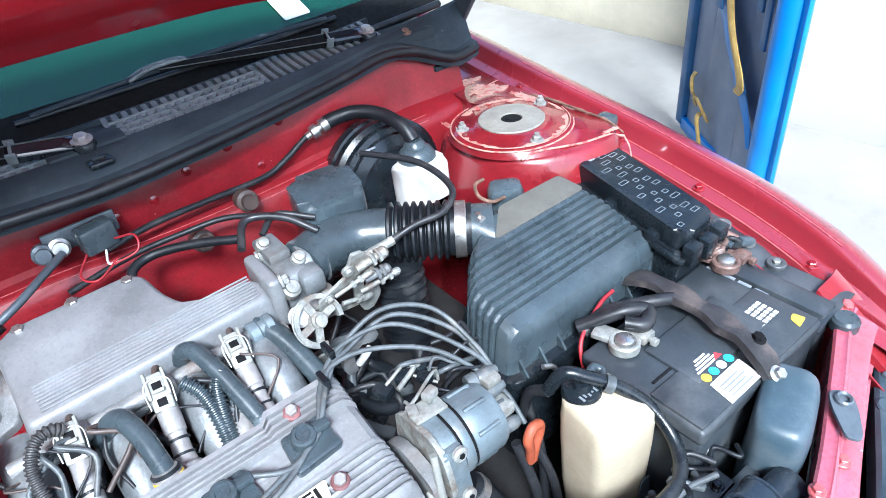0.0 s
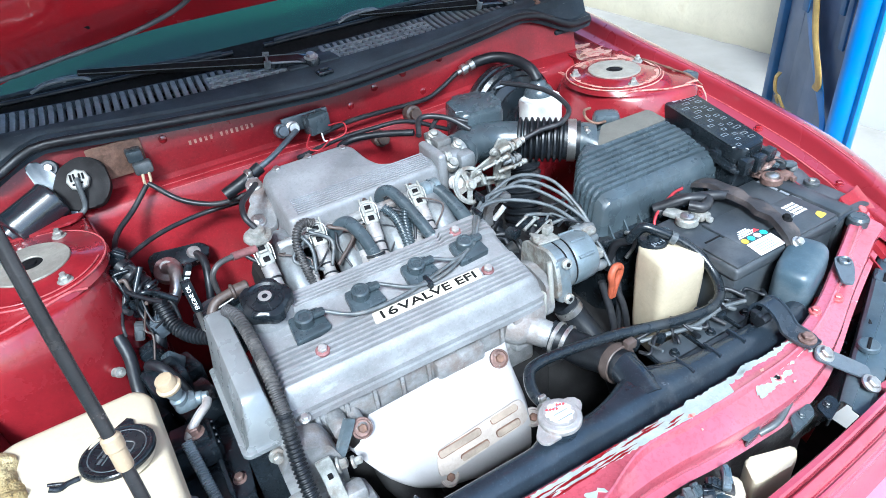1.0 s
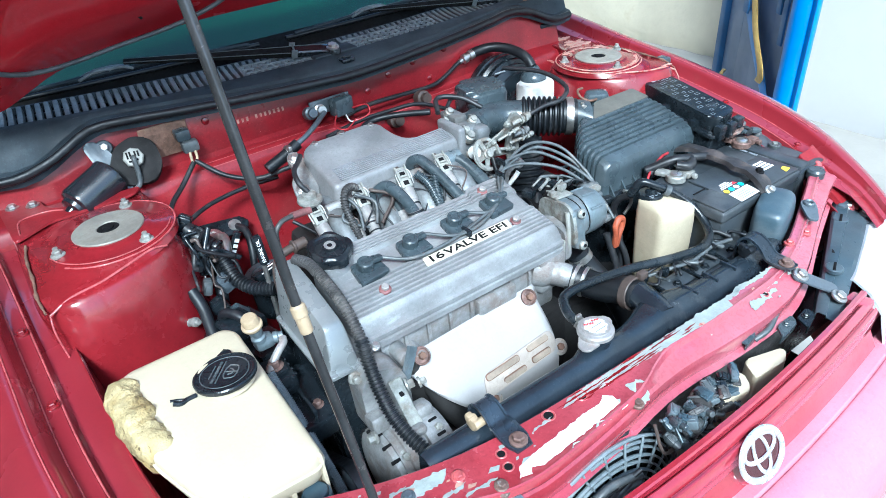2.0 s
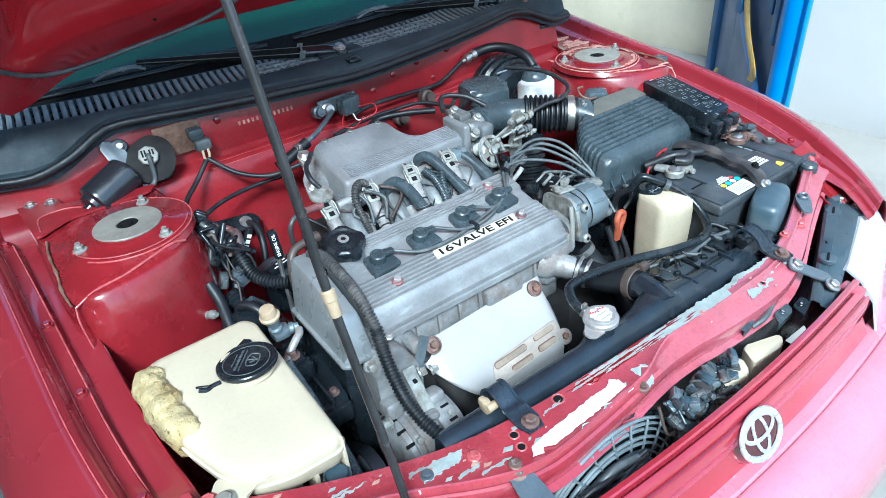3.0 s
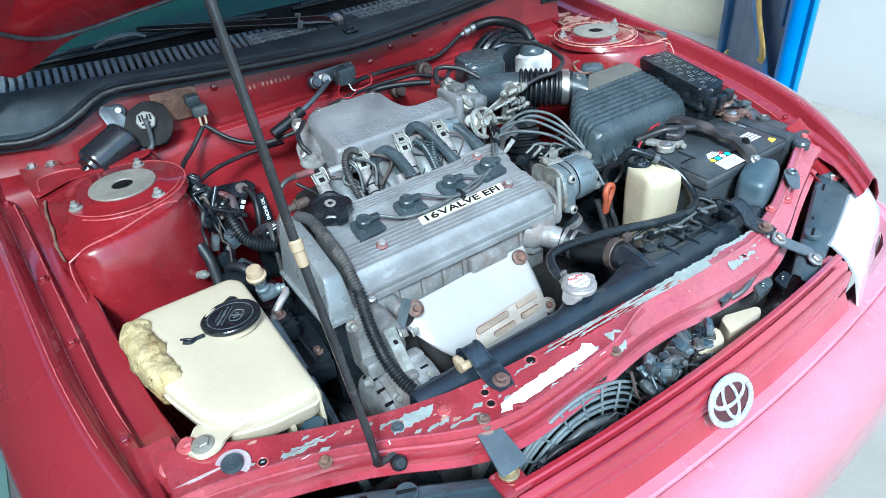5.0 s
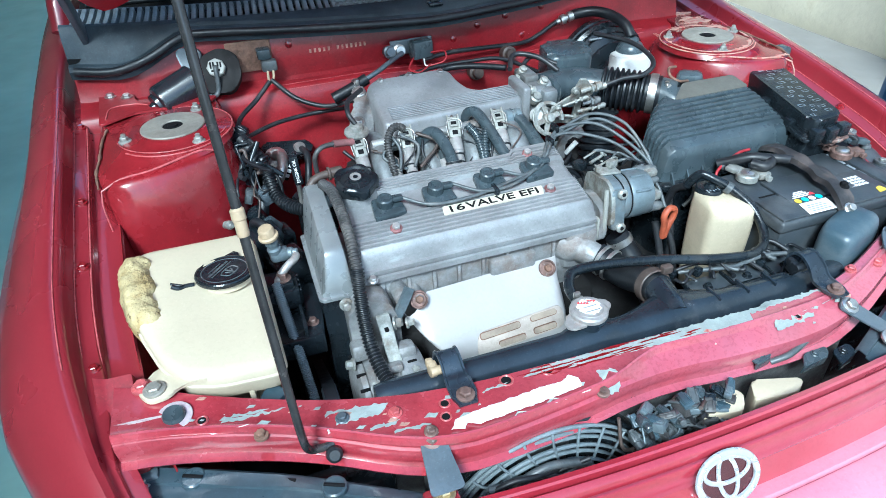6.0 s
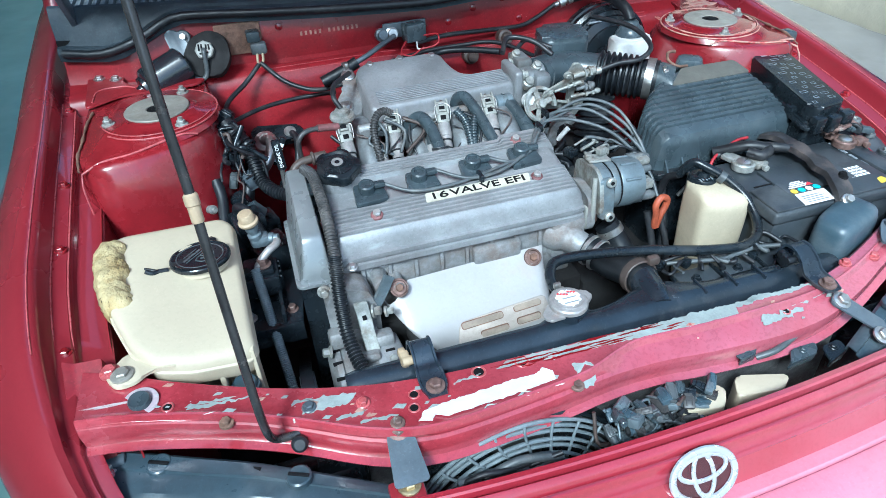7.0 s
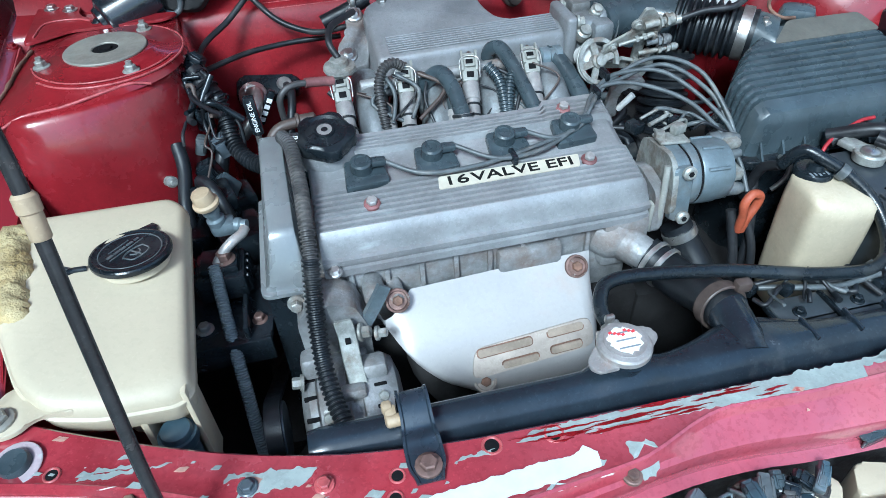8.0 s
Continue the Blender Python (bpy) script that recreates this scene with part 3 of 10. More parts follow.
def make_gate():
    """A blue steel gate leaf that stands ajar on its post, with a folded gusset and ochre straps on it."""
    p0, p1 = Vector((1.757, 0.175, 0)), Vector((2.10, 0.66, 0))
    d = (p1 - p0).normalized()
    nn = Vector((-d.y, d.x, 0))
    turn = Matrix((d, nn, Vector((0, 0, 1)))).transposed()
    m4 = Matrix((d, Vector((0, 0, 1)), -nn)).transposed().to_4x4()
    g = thing("steel_gate", (p0.x, p0.y, 0), "blue painted steel gate leaf standing ajar by the white wall", "gate")

    def on(s, z, out=0.0):
        """A point of the leaf: along it, up, and out from its face (towards the yard)."""
        return p0 + d * s + Vector((0, 0, z)) + nn * out
    post = B()
    lathe(post, p0 + Vector((0, 0, 0)), (0, 0, 1), [(0.046, 0), (0.046, 2.3), (0.041, 2.306)], 28)
    part("post", post, M_BLUE, g, "bright blue round steel post")
    part("post_flange", box(B(), on(-0.058, 1.15), (0.032, 0.012, 2.28), 0.003, turn), M_BLUE, g, "narrow blue flange beside the post")
    part("stile", box(B(), on(0.645, 1.15), (0.055, 0.05, 2.2), 0.008, turn), M_GATEDARK, g, "dark blue stile")
    for z in (0.06, 2.2):
        part("rail", box(B(), on(0.33, z), (0.60, 0.04, 0.05), 0.006, turn), M_BLUE, g)
    for k in range(4):
        a, b = 0.07 + 0.55 * k / 4, 0.07 + 0.55 * (k + 1) / 4
        bm = B()
        rows = []
        for z in (0.08, 0.6, 1.2, 2.18):
            rows.append([on(lerp(a, b, i / 6) - 0.001, z, 0.004 * math.sin(i / 6 * math.pi) + 0.003 * math.sin(z * 5 + k)) for i in range(7)])
        shell(bm, rows, 0.003)
        part("sheet", bm, M_BLUEGREY, g, "dull blue-grey sheet metal panel")
    # diagonal folded gusset, brighter blue, in front of the sheet
    bm = B()
    rows = []
    for s0, z0, w in ((0.050, 0.235, 0.02), (0.100, 0.290, 0.05), (0.185, 0.350, 0.085), (0.330, 0.480, 0.105), (0.430, 0.590, 0.115), (0.62, 0.86, 0.125), (0.635, 1.10, 0.10)):
        rows.append([on(s0, z0, 0.010), on(s0 - w * 0.25, z0 + w * 0.10, 0.030), on(s0 - w * 0.6, z0 + w * 0.22, 0.040), on(s0 - w, z0 + w * 0.35, 0.034)])
    shell(bm, rows, 0.003)
    part("gusset", bm, M_BLUE, g, "bright blue folded diagonal gusset")
    for k, a in enumerate((0.075, 0.125, 0.175)):
        part("slat", box(B(), on(a, 1.42 + 0.05 * k, 0.030), (0.034, 0.010, 1.75 - 0.10 * k), 0.003, turn), M_GATEDARK, g, "dark blue upright slat")
    part("cross_plate", box(B(), on(0.345, 0.66, 0.055), (0.05, 0.008, 0.12), 0.003, turn), M_GATEDARK, g)
    # ochre straps: a long bowed one in the gap, small bent ones on the sheet
    for pts, w in (([(0.300, 0.66, 0.045), (0.235, 0.575, 0.055), (0.170, 0.515, 0.062), (0.130, 0.465, 0.060), (0.122, 0.415, 0.052), (0.150, 0.385, 0.045)], 0.022),
                   ([(0.545, 0.300, 0.014), (0.530, 0.285, 0.032), (0.515, 0.240, 0.032), (0.510, 0.215, 0.014)], 0.010),
                   ([(0.520, 0.180, 0.014), (0.485, 0.225, 0.040), (0.440, 0.245, 0.046), (0.405, 0.225, 0.040), (0.395, 0.170, 0.014)], 0.011),
                   ([(0.440, 0.180, 0.014), (0.425, 0.175, 0.040), (0.385, 0.120, 0.044), (0.360, 0.050, 0.036), (0.355, 0.020, 0.014)], 0.012)):
        ps = smooth_path([on(*p) for p in pts], 5)
        bm = B()
        shell(bm, [[p - d * w - nn * 0.001, p - d * w * 0.6 + nn * 0.003, p + d * w * 0.6 + nn * 0.003, p + d * w - nn * 0.001] for p in ps], 0.005)
        part("strap", bm, M_HOOKYEL, g, "ochre painted bent strap")
    return g


make_gate()


# ---- the car's body ----
car = thing("car", (0, 0, 0), "red saloon car with its bonnet propped open, worn paint", "car")

# crest of a front wing: y, x, z
CREST = [(-0.74, 0.545, 0.655), (-0.63, 0.625, 0.705), (-0.5, 0.664, 0.762), (-0.36, 0.688, 0.802), (-0.1, 0.704, 0.84), (0.05, 0.714, 0.853), (0.3, 0.733, 0.878), (0.6, 0.75, 0.905), (0.95, 0.76, 0.93)]


def wing(side):
    """A front wing with its gutter, folded from one sheet."""
    sec = [(-0.072, -0.068), (-0.066, -0.066), (-0.036, -0.064), (-0.0325, -0.061), (-0.031, -0.053), (-0.028, -0.0495), (-0.012, -0.0455), (-0.009, -0.043), (-0.003, -0.024), (-0.001, -0.0195),
           (0.003, -0.0165), (0.010, -0.0135), (0.020, -0.0145), (0.040, -0.023), (0.060, -0.039), (0.074, -0.066), (0.081, -0.098), (0.085, -0.15), (0.089, -0.21), (0.092, -0.30), (0.090, -0.40), (0.08, -0.50)]
    ys = [-0.625 + 1.565 * i / 46 for i in range(47)]
    grid = []
    for y in ys:
        cx, cz = smoothly(y, CREST)
        k = min(1.0, 0.62 + (y + 0.625) * 2.2)
        row = []
        shallow = 1.0 - 0.55 * ease(0.36, 0.60, -y)
        for dx, dz in sec:
            if dx < 0:
                dz = -0.0165 + (dz + 0.0165) * shallow
            if dz < -0.05 and dx > 0:
                dx *= 1 + 0.24 * ease(-0.15, 0.30, -y)
            ox = dx * (k if dx > 0 else 1.0 - 0.55 * max(0.0, min(1.0, (-0.45 - y) / 0.1)))
            arch = 0.0
            r = math.hypot(y - 0.02, cz + dz - 0.30)
            if dx > 0.08 and r < 0.33:
                arch = -0.02 * (1 - r / 0.33)
            row.append((side * (cx + ox + arch), y, cz + dz))
        grid.append(row)
    bm = B()
    shell(bm, grid, 0.0016 * (1 if side < 0 else -1))
    return part("wing", bm, M_BODY, car, "glossy red front wing with a rain gutter")


wing_r, wing_l = wing(1), wing(-1)
for side, parent in ((1, wing_r), (-1, wing_l)):
    for y in (-0.42, -0.24, -0.087, 0.16):
        cx, cz = smoothly(y, CREST)
        part("bolt", bolt(B(), (side * (cx - 0.021), y, cz - 0.0475), (0, 0, 1), 0.0058, 0.0045), M_RED, parent)

# pale lines along the gutters: edge highlights put into the colour
for side, parent in ((1, wing_r), (-1, wing_l)):
    for dx, dz, r in ((-0.0300, -0.0510, 0.0013), (-0.0105, -0.0440, 0.0010), (0.0070, -0.0145, 0.0010)):
        pts = []
        for i in range(22):
            y = -0.44 + 0.62 * i / 21
            cx, cz = smoothly(y, CREST)
            pts.append((side * (cx + dx), y, cz + dz))
        part("gutter_highlight", tube(B(), pts, r, 6, 1), M_SEAM, parent, "pale line along the gutter, edge highlight put into its colour")
# rubber stop on the gutter
bm = B()
box(bm, (0.674, -0.068, 0.828), (0.024, 0.030, 0.022), 0.006)
box(bm, (0.670, -0.068, 0.804), (0.016, 0.020, 0.040), 0.003)
box(bm, (0.655, -0.066, 0.790), (0.040, 0.044, 0.010), 0.003)
part("bump_stop", bm, M_GREYPL, wing_r, "grey rubber bonnet stop")


def apron(side):
    """Inner wing panel between gutter, firewall and radiator support."""
    bm = B()
    grid = []
    for i in range(27):
        y = -0.56 + 0.80 * i / 26
        cx, cz = smoothly(y, CREST)
        row = []
        for k in range(12):
            f = k / 11
            bulge = 0.02 * math.sin(f * math.pi) * math.cos(y * 5)
            row.append((side * (cx - 0.070 - 0.05 * f ** 2 - bulge), y, lerp(cz - 0.062, 0.30, f)))
        grid.append(row)
    shell(bm, grid, 0.002 * side)
    return part("inner_wing", bm, M_REDOLD, car, "red inner wing panel, scuffed and dusty")


apron(1), apron(-1)


def tower(side):
    """Strut tower: a pressed dome with a raised rim, its steel plate and three studs."""
    cx = 0.53
    shift = Vector((0.016, 0.014, -0.003)) if side > 0 else Vector((0, 0, 0))
    outline = [(0.662, 0.16), (0.655, -0.10), (0.62, -0.145), (0.55, -0.135), (0.485, -0.105), (0.447, -0.055), (0.437, 0.02), (0.445, 0.10), (0.46, 0.20), (0.66, 0.22)]
    if side > 0:
        outline = outline[:7] + [(0.442, 0.075), (0.500, 0.108), (0.556, 0.135), (0.572, 0.235), (0.664, 0.245)]
    top = rounded(outline, 0.03 if side > 0 else 0.05, 5)
    bm = B()
    cen = Vector((cx, 0.0))

    def at(s, z):
        return [Vector((side * (cen.x + (p[0] - cen.x) * s), cen.y + (p[1] - cen.y) * s, z)) for p in top]

    def grow(dd, z):
        out = []
        for p in top:
            v = Vector(p) - cen
            w = v.normalized() * dd
            if w.x > 0:
                w.x = 0
            out.append(Vector((side * (p[0] + w.x), p[1] + w.y, z)))
        return out
    rings = [grow(0.036, 0.42), grow(0.030, 0.60), grow(0.022, 0.70), grow(0.016, 0.76), grow(0.009, 0.800), grow(0.003, 0.820), at(0.985, 0.8305), at(0.955, 0.8365), at(0.92, 0.8385)]
    # blend from the outline to a circle
    for s, r, z in ((0.7, 0.105, 0.8390), (0.9, 0.098, 0.846), (1.0, 0.094, 0.851), (1.0, 0.088, 0.8525), (1.0, 0.066, 0.8525), (1.0, 0.061, 0.8550), (1.0, 0.056, 0.8565), (1.0, 0.030, 0.8570)):
        row = []
        for p in top:
            v = Vector(p) - cen
            c = v.normalized() * r
            q = (v * 0.90).lerp(c, s)
            row.append(Vector((side * (cen.x + q.x), cen.y + q.y, z)))
        rings.append(row)
    loft(bm, rings, cap=True)
    t = part("strut_tower", bm, M_TOWER, car, "red strut tower with chipped paint on its rim", smooth=40)
    pl = B()
    ring(pl, (side * cx, 0, 0.857), (0, 0, 1), 0.0165, 0.052, 0.0026, 40, 0.0010)
    part("top_plate", pl, M_TOPRING, t, "bare grey steel strut plate")
    hub = B()
    lathe(hub, (side * cx, 0, 0.8565), (0, 0, 1), [(0.0163, 0), (0.0163, 0.0012), (0.0085, 0.0013), (0.0080, 0.0040), (0.0050, 0.0046)], 20)
    part("strut_rod", hub, M_DARK, t)
    # beads along the pressed edges: sealer, with edge highlights put into the colour
    def bead(pts, r=0.0022):
        part("seam", tube(B(), [(side * x, y, z) for x, y, z in pts], r * (0.6 if side > 0 else 0.62), 6, 4), M_CHIP if side > 0 else M_SEAM, t, "pale bead of seam sealer with the edge's highlight in its colour")
    bead([(0.53 + 0.0955 * math.cos(radians(a)), 0.0955 * math.sin(radians(a)), 0.8500) for a in range(95, 330, 15)])
    bead([(0.53 + 0.090 * math.cos(radians(a)), 0.090 * math.sin(radians(a)), 0.8535) for a in range(200, 350, 12)], 0.0016)
    bead([(0.641, -0.130, 0.8265), (0.610, -0.1245, 0.8385), (0.570, -0.1155, 0.8392), (0.530, -0.104, 0.8435), (0.493, -0.091, 0.8465), (0.470, -0.0840, 0.8400)], 0.0030)
    bead([(0.641, -0.130, 0.826), (0.644, -0.142, 0.80), (0.640, -0.155, 0.72)], 0.0022)
    part("old_sealer", tube(B(), [(side * x, y, z) for x, y, z in ((0.643, 0.07, 0.8405), (0.647, 0.02, 0.841), (0.646, -0.05, 0.8405), (0.648, -0.09, 0.838), (0.645, -0.125, 0.829))], 0.0034, 8, 5, radius=lambda s: 0.0021 + 0.0010 * math.sin(s * 190) * math.sin(s * 71)), M_RUST, t, "cracked brown sealer along the gutter")
    bead([(0.65, 0.165, 0.8405), (0.61, 0.16, 0.8405), (0.575, 0.155, 0.8405)], 0.0018)
    rnd = random.Random(3 + side)
    for x, y, rx, ry, z in ((0.612, 0.150, 0.040, 0.030, 0.8388), (0.615, 0.205, 0.034, 0.014, 0.8388), (0.632, 0.075, 0.010, 0.04, 0.8388), (0.475, 0.085, 0.008, 0.022, 0.8388), (0.625, -0.118, 0.02, 0.006, 0.8388))[:5 if side > 0 else 1]:
        o = []
        for k in range(26):
            a = 2 * math.pi * k / 26
            q = rnd.uniform(0.55, 1.15)
            o.append((x + rx * q * math.cos(a), y + ry * q * math.sin(a)))
        part("bare_patch", prism(B(), [(side * u, w) for u, w in o], 0.0006, Matrix.Translation((0, 0, z))), M_CHIP, t, "ragged patch of cream primer")
    # paint worn off in arcs round the rim
    for a0, a1, r0, r1 in ((20, 115, 0.073, 0.087), (140, 215, 0.079, 0.0875), (235, 330, 0.077, 0.0872), (-25, 5, 0.081, 0.0875))[:4 if side > 0 else 0]:
        n = int((a1 - a0) / 4)
        o = []
        for k in range(n + 1):
            q = radians(lerp(a0, a1, k / n))
            o.append((cx + r1 * math.cos(q), r1 * math.sin(q)))
        for k in range(n + 1):
            q = radians(lerp(a1, a0, k / n))
            r = lerp(r0, r1, 0.75 * rnd.random() if 0 < k < n else 0.95)
            o.append((cx + r * math.cos(q), r * math.sin(q)))
        part("bare_patch", prism(B(), o, 0.0005, Matrix.Translation((0, 0, 0.8526))), M_CHIP, t, "arc of bare cream primer")
    for a in (195, 300, 60) if side < 0 else (150, 255, 10):
        st = B()
        q = Vector((side * cx + 0.078 * math.cos(radians(a)), 0.078 * math.sin(radians(a)), 0.8525))
        bolt(st, q, (0, 0, 1), 0.0070, 0.0065)
        rod(st, q, q + Vector((0, 0, 0.0125)), 0.004, 8)
        part("stud", st, M_ZINC, t)
    t.location = shift
    return t


tower(1), tower(-1)

# ---- firewall and cowl ----
def cowl_front(x):
    """The rubber seal of the cowl: it bows with the glass and dips at both ends."""
    a = abs(x)
    k = ease(0.46, 0.62, a)
    return 0.160 + 0.25 * a * a - 0.05 * k, 0.926 + 0.045 * a - 0.055 * k


def grille_y(x):
    """The grille follows the curved foot of the glass."""
    return 0.232 + 0.10 * x * x, 0.946 + 0.042 * x * x


bm = B()
grid = []
for i in range(41):
    x = -0.70 + 1.31 * i / 40
    row = []
    fy, fz = cowl_front(x)
    back = max(0.205, fy + 0.013)
    for y, z in ((back + 0.010, fz - 0.002), (back + 0.003, fz - 0.012), (back, 0.865), (lerp(back, 0.203, 0.5), 0.838), (0.196, 0.83), (0.180, 0.828), (0.172, 0.822), (0.165, 0.805), (0.16, 0.77), (0.15, 0.70), (0.14, 0.60), (0.13, 0.45), (0.12, 0.30)):
        bulge = 0.02 * math.sin((x + 0.35) * 7) if z < 0.83 else 0
        low = -0.012 * math.sin(max(0, min(1, (x + 0.1) / 0.5)) * math.pi) if z < 0.84 else 0
        row.append((x, y - bulge * (0.83 - z) * 2.2, z + low))
    grid.append(row)
shell(bm, grid, 0.002)
firewall = part("firewall", bm, M_REDOLD, car, "red firewall panel with a stepped ledge")
# highlight lines of the ledge, drawn as thin pale tubes
for y, z in ((0.1805, 0.8293), (0.1715, 0.8228)):
    pts = []
    for i in range(33):
        x = -0.34 + 0.84 * i / 32
        pts.append((x, y - 0.0004, z - 0.012 * math.sin(max(0.0, min(1.0, (x + 0.1) / 0.5)) * math.pi)))
    part("edge_highlight", tube(B(), pts, 0.0011, 6, 1), M_SEAM, firewall, "pale line on the ledge, its highlight put into the colour")
# small caps, studs and blanking plugs on the firewall
for x, z in ((0.10, 0.884), (0.165, 0.896), (0.045, 0.862), (-0.008, 0.858), (-0.09, 0.905), (0.25, 0.905), (-0.30, 0.90), (0.205, 0.848)):
    part("plug", lathe(B(), (x, 0.2045, z), (0, -1, 0), [(0.0075, 0), (0.007, 0.002), (0.004, 0.0035)], 12), M_RED, firewall)
# stamped number, unreadable bars
for k in range(13):
    if k == 5:
        continue
    x = -0.262 + k * 0.0093
    part("stamped_mark", span(B(), (x, 0.2036, 0.8755), (x + 0.0048, 0.2052, 0.8850), 0.0004, 1), M_CHIP, firewall)

# flat corner panel behind the left tower, its folded seam and two screws
bm = B()
prism(bm, rounded([(-0.655, 0.08), (-0.60, 0.115), (-0.47, 0.115), (-0.45, 0.14), (-0.575, 0.150), (-0.600, 0.175), (-0.605, 0.245), (-0.668, 0.245)], 0.012), 0.004, Matrix.Translation((0, 0, 0.8425)), 0.0015, 1)
corner = part("corner_panel", bm, M_REDOLD, car, "red corner panel behind the strut tower")
part("seam", tube(B(), [(-0.645, 0.10, 0.8475), (-0.640, 0.150, 0.8475), (-0.60, 0.155, 0.8475), (-0.575, 0.140, 0.8475)], 0.0014, 6, 4), M_SEAM, corner)
for o in ((-0.645, 0.215, 0.8465), (-0.615, 0.200, 0.8465)):
    part("screw", bolt(B(), o, (0, 0, 1), 0.0075, 0.005), M_STEEL, corner)

# cowl: seal, plastic panel and its grille
bm = B()
grid = []
for i in range(49):
    x = -0.70 + 1.36 * i / 48
    fy, fz = cowl_front(x)
    gy, gz = grille_y(x)
    row = [(x, fy + 0.004, fz - 0.02), (x, fy, fz - 0.006), (x, fy + 0.004, fz), (x, fy + 0.018, fz + 0.002), (x, fy + 0.022, fz + 0.007), (x, max(fy + 0.024, lerp(fy, gy, 0.65)), lerp(fz, gz, 0.7) + 0.003), (x, max(fy + 0.027, gy - 0.008), gz), (x, max(fy + 0.030, gy - 0.001), gz + 0.001)]
    grid.append(row)
shell(bm, grid, -0.003)
cowl = part("cowl_panel", bm, M_COWL, car, "weathered black plastic cowl panel")
bm = B()
tube(bm, [(-0.69 + 1.34 * i / 20, cowl_front(-0.69 + 1.34 * i / 20)[0] - 0.002, cowl_front(-0.69 + 1.34 * i / 20)[1] - 0.004) for i in range(21)], 0.008, 8, 3)
part("rubber_seal", bm, M_RUBBER, cowl, "black rubber bonnet seal")
bm = B()
span(bm, (-0.70, 0.245, 0.90), (0.62, 0.37, 0.915))
part("cowl_tray", bm, M_DARK, cowl)
for name, dy, dz, w, h in (("grille_frame", 0.0, 0.0, 0.006, 0.012), ("grille_frame", 0.066, 0.014, 0.007, 0.012)):
    bm = B()
    rings = []
    for i in range(41):
        x = -0.69 + 1.19 * i / 40
        y, z = grille_y(x)
        rings.append([(x, y + dy - w / 2, z + dz - h), (x, y + dy + w / 2, z + dz - h), (x, y + dy + w / 2, z + dz), (x, y + dy - w / 2, z + dz)])
    loft(bm, rings)
    part(name, bm, M_COWL, cowl)
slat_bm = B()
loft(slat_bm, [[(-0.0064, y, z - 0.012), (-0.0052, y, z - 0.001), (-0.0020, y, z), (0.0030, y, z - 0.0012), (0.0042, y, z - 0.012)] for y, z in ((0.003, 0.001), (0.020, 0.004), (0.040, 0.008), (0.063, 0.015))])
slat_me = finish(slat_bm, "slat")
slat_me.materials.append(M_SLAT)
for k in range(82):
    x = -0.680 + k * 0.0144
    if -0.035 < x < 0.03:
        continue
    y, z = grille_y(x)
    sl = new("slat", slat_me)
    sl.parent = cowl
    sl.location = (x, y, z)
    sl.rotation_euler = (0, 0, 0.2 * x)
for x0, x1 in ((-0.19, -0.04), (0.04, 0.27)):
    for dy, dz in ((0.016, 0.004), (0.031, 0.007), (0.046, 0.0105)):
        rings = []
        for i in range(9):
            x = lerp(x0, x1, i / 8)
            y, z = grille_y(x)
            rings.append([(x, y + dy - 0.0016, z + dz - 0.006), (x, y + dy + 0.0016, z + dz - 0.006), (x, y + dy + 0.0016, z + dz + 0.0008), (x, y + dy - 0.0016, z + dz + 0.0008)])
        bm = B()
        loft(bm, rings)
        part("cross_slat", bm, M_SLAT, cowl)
bm = B()
box(bm, (0.003, 0.193, 0.944), (0.03, 0.024, 0.008), 0.003)
box(bm, (0.003, 0.193, 0.949), (0.018, 0.006, 0.006), 0.001)
part("cowl_clip", bm, M_BLACKPL, cowl)
bm = B()
span(bm, (-0.05, 0.226, 0.943), (0.05, 0.30, 0.954), 0.004)
part("wiper_mount", bm, M_COWL, cowl)
# moulded end of the cowl by the right wing, with a fixing screw
bm = B()
box(bm, (0.535, 0.268, 0.938), (0.095, 0.075, 0.030), 0.012)
box(bm, (0.595, 0.258, 0.912), (0.075, 0.055, 0.045), 0.014)
box(bm, (0.605, 0.222, 0.884), (0.100, 0.020, 0.012), 0.005)
part("end_cover", bm, M_COWL, cowl)
part("screw", bolt(B(), (0.525, 0.245, 0.953), (0, -0.2, 1), 0.007, 0.004), M_RUST, cowl)

# ---- windscreen and the shell behind ----
def screen(u, v):
    x = lerp(-0.68, 0.68, u) * (1 - 0.16 * v)
    return (x, 0.352 + 0.70 * v - 0.05 * (1 - (2 * u - 1) ** 2) * (1 - v * 0.6), 0.945 + 0.43 * v)


bm = B()
shell(bm, [[screen(i / 20, k / 8) for k in range(9)] for i in range(21)], 0.005)
ws = part("windscreen", bm, M_GLASS, car, "green tinted windscreen glass, dusty")
ws.visible_shadow = False
bm = B()
tube(bm, [screen(i / 20, 0.0) for i in range(21)], 0.007, 6, 1)
part("screen_rubber", bm, M_RUBBER, ws)
bm = B()
span(bm, (-0.68, 0.40, 0.75), (0.68, 1.0, 0.93), 0.03)
part("dashboard", bm, M_DASH, car, "dark grey vinyl dashboard")
# added near-black sheet: the cabin's gloom is put into its colour
bm = B()
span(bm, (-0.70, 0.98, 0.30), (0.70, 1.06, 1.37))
part("cabin_dark_sheet", bm, M_DARK, car)
for s in (-1, 1):
    part("pillar", tube(B(), [(s * 0.742, 0.50, 0.90), (s * 0.730, 0.56, 1.00), (s * 0.69, 0.75, 1.17), (s * 0.605, 1.08, 1.39)], 0.022, 8, 4), M_BODY, car, "red windscreen pillar")
bm = B()
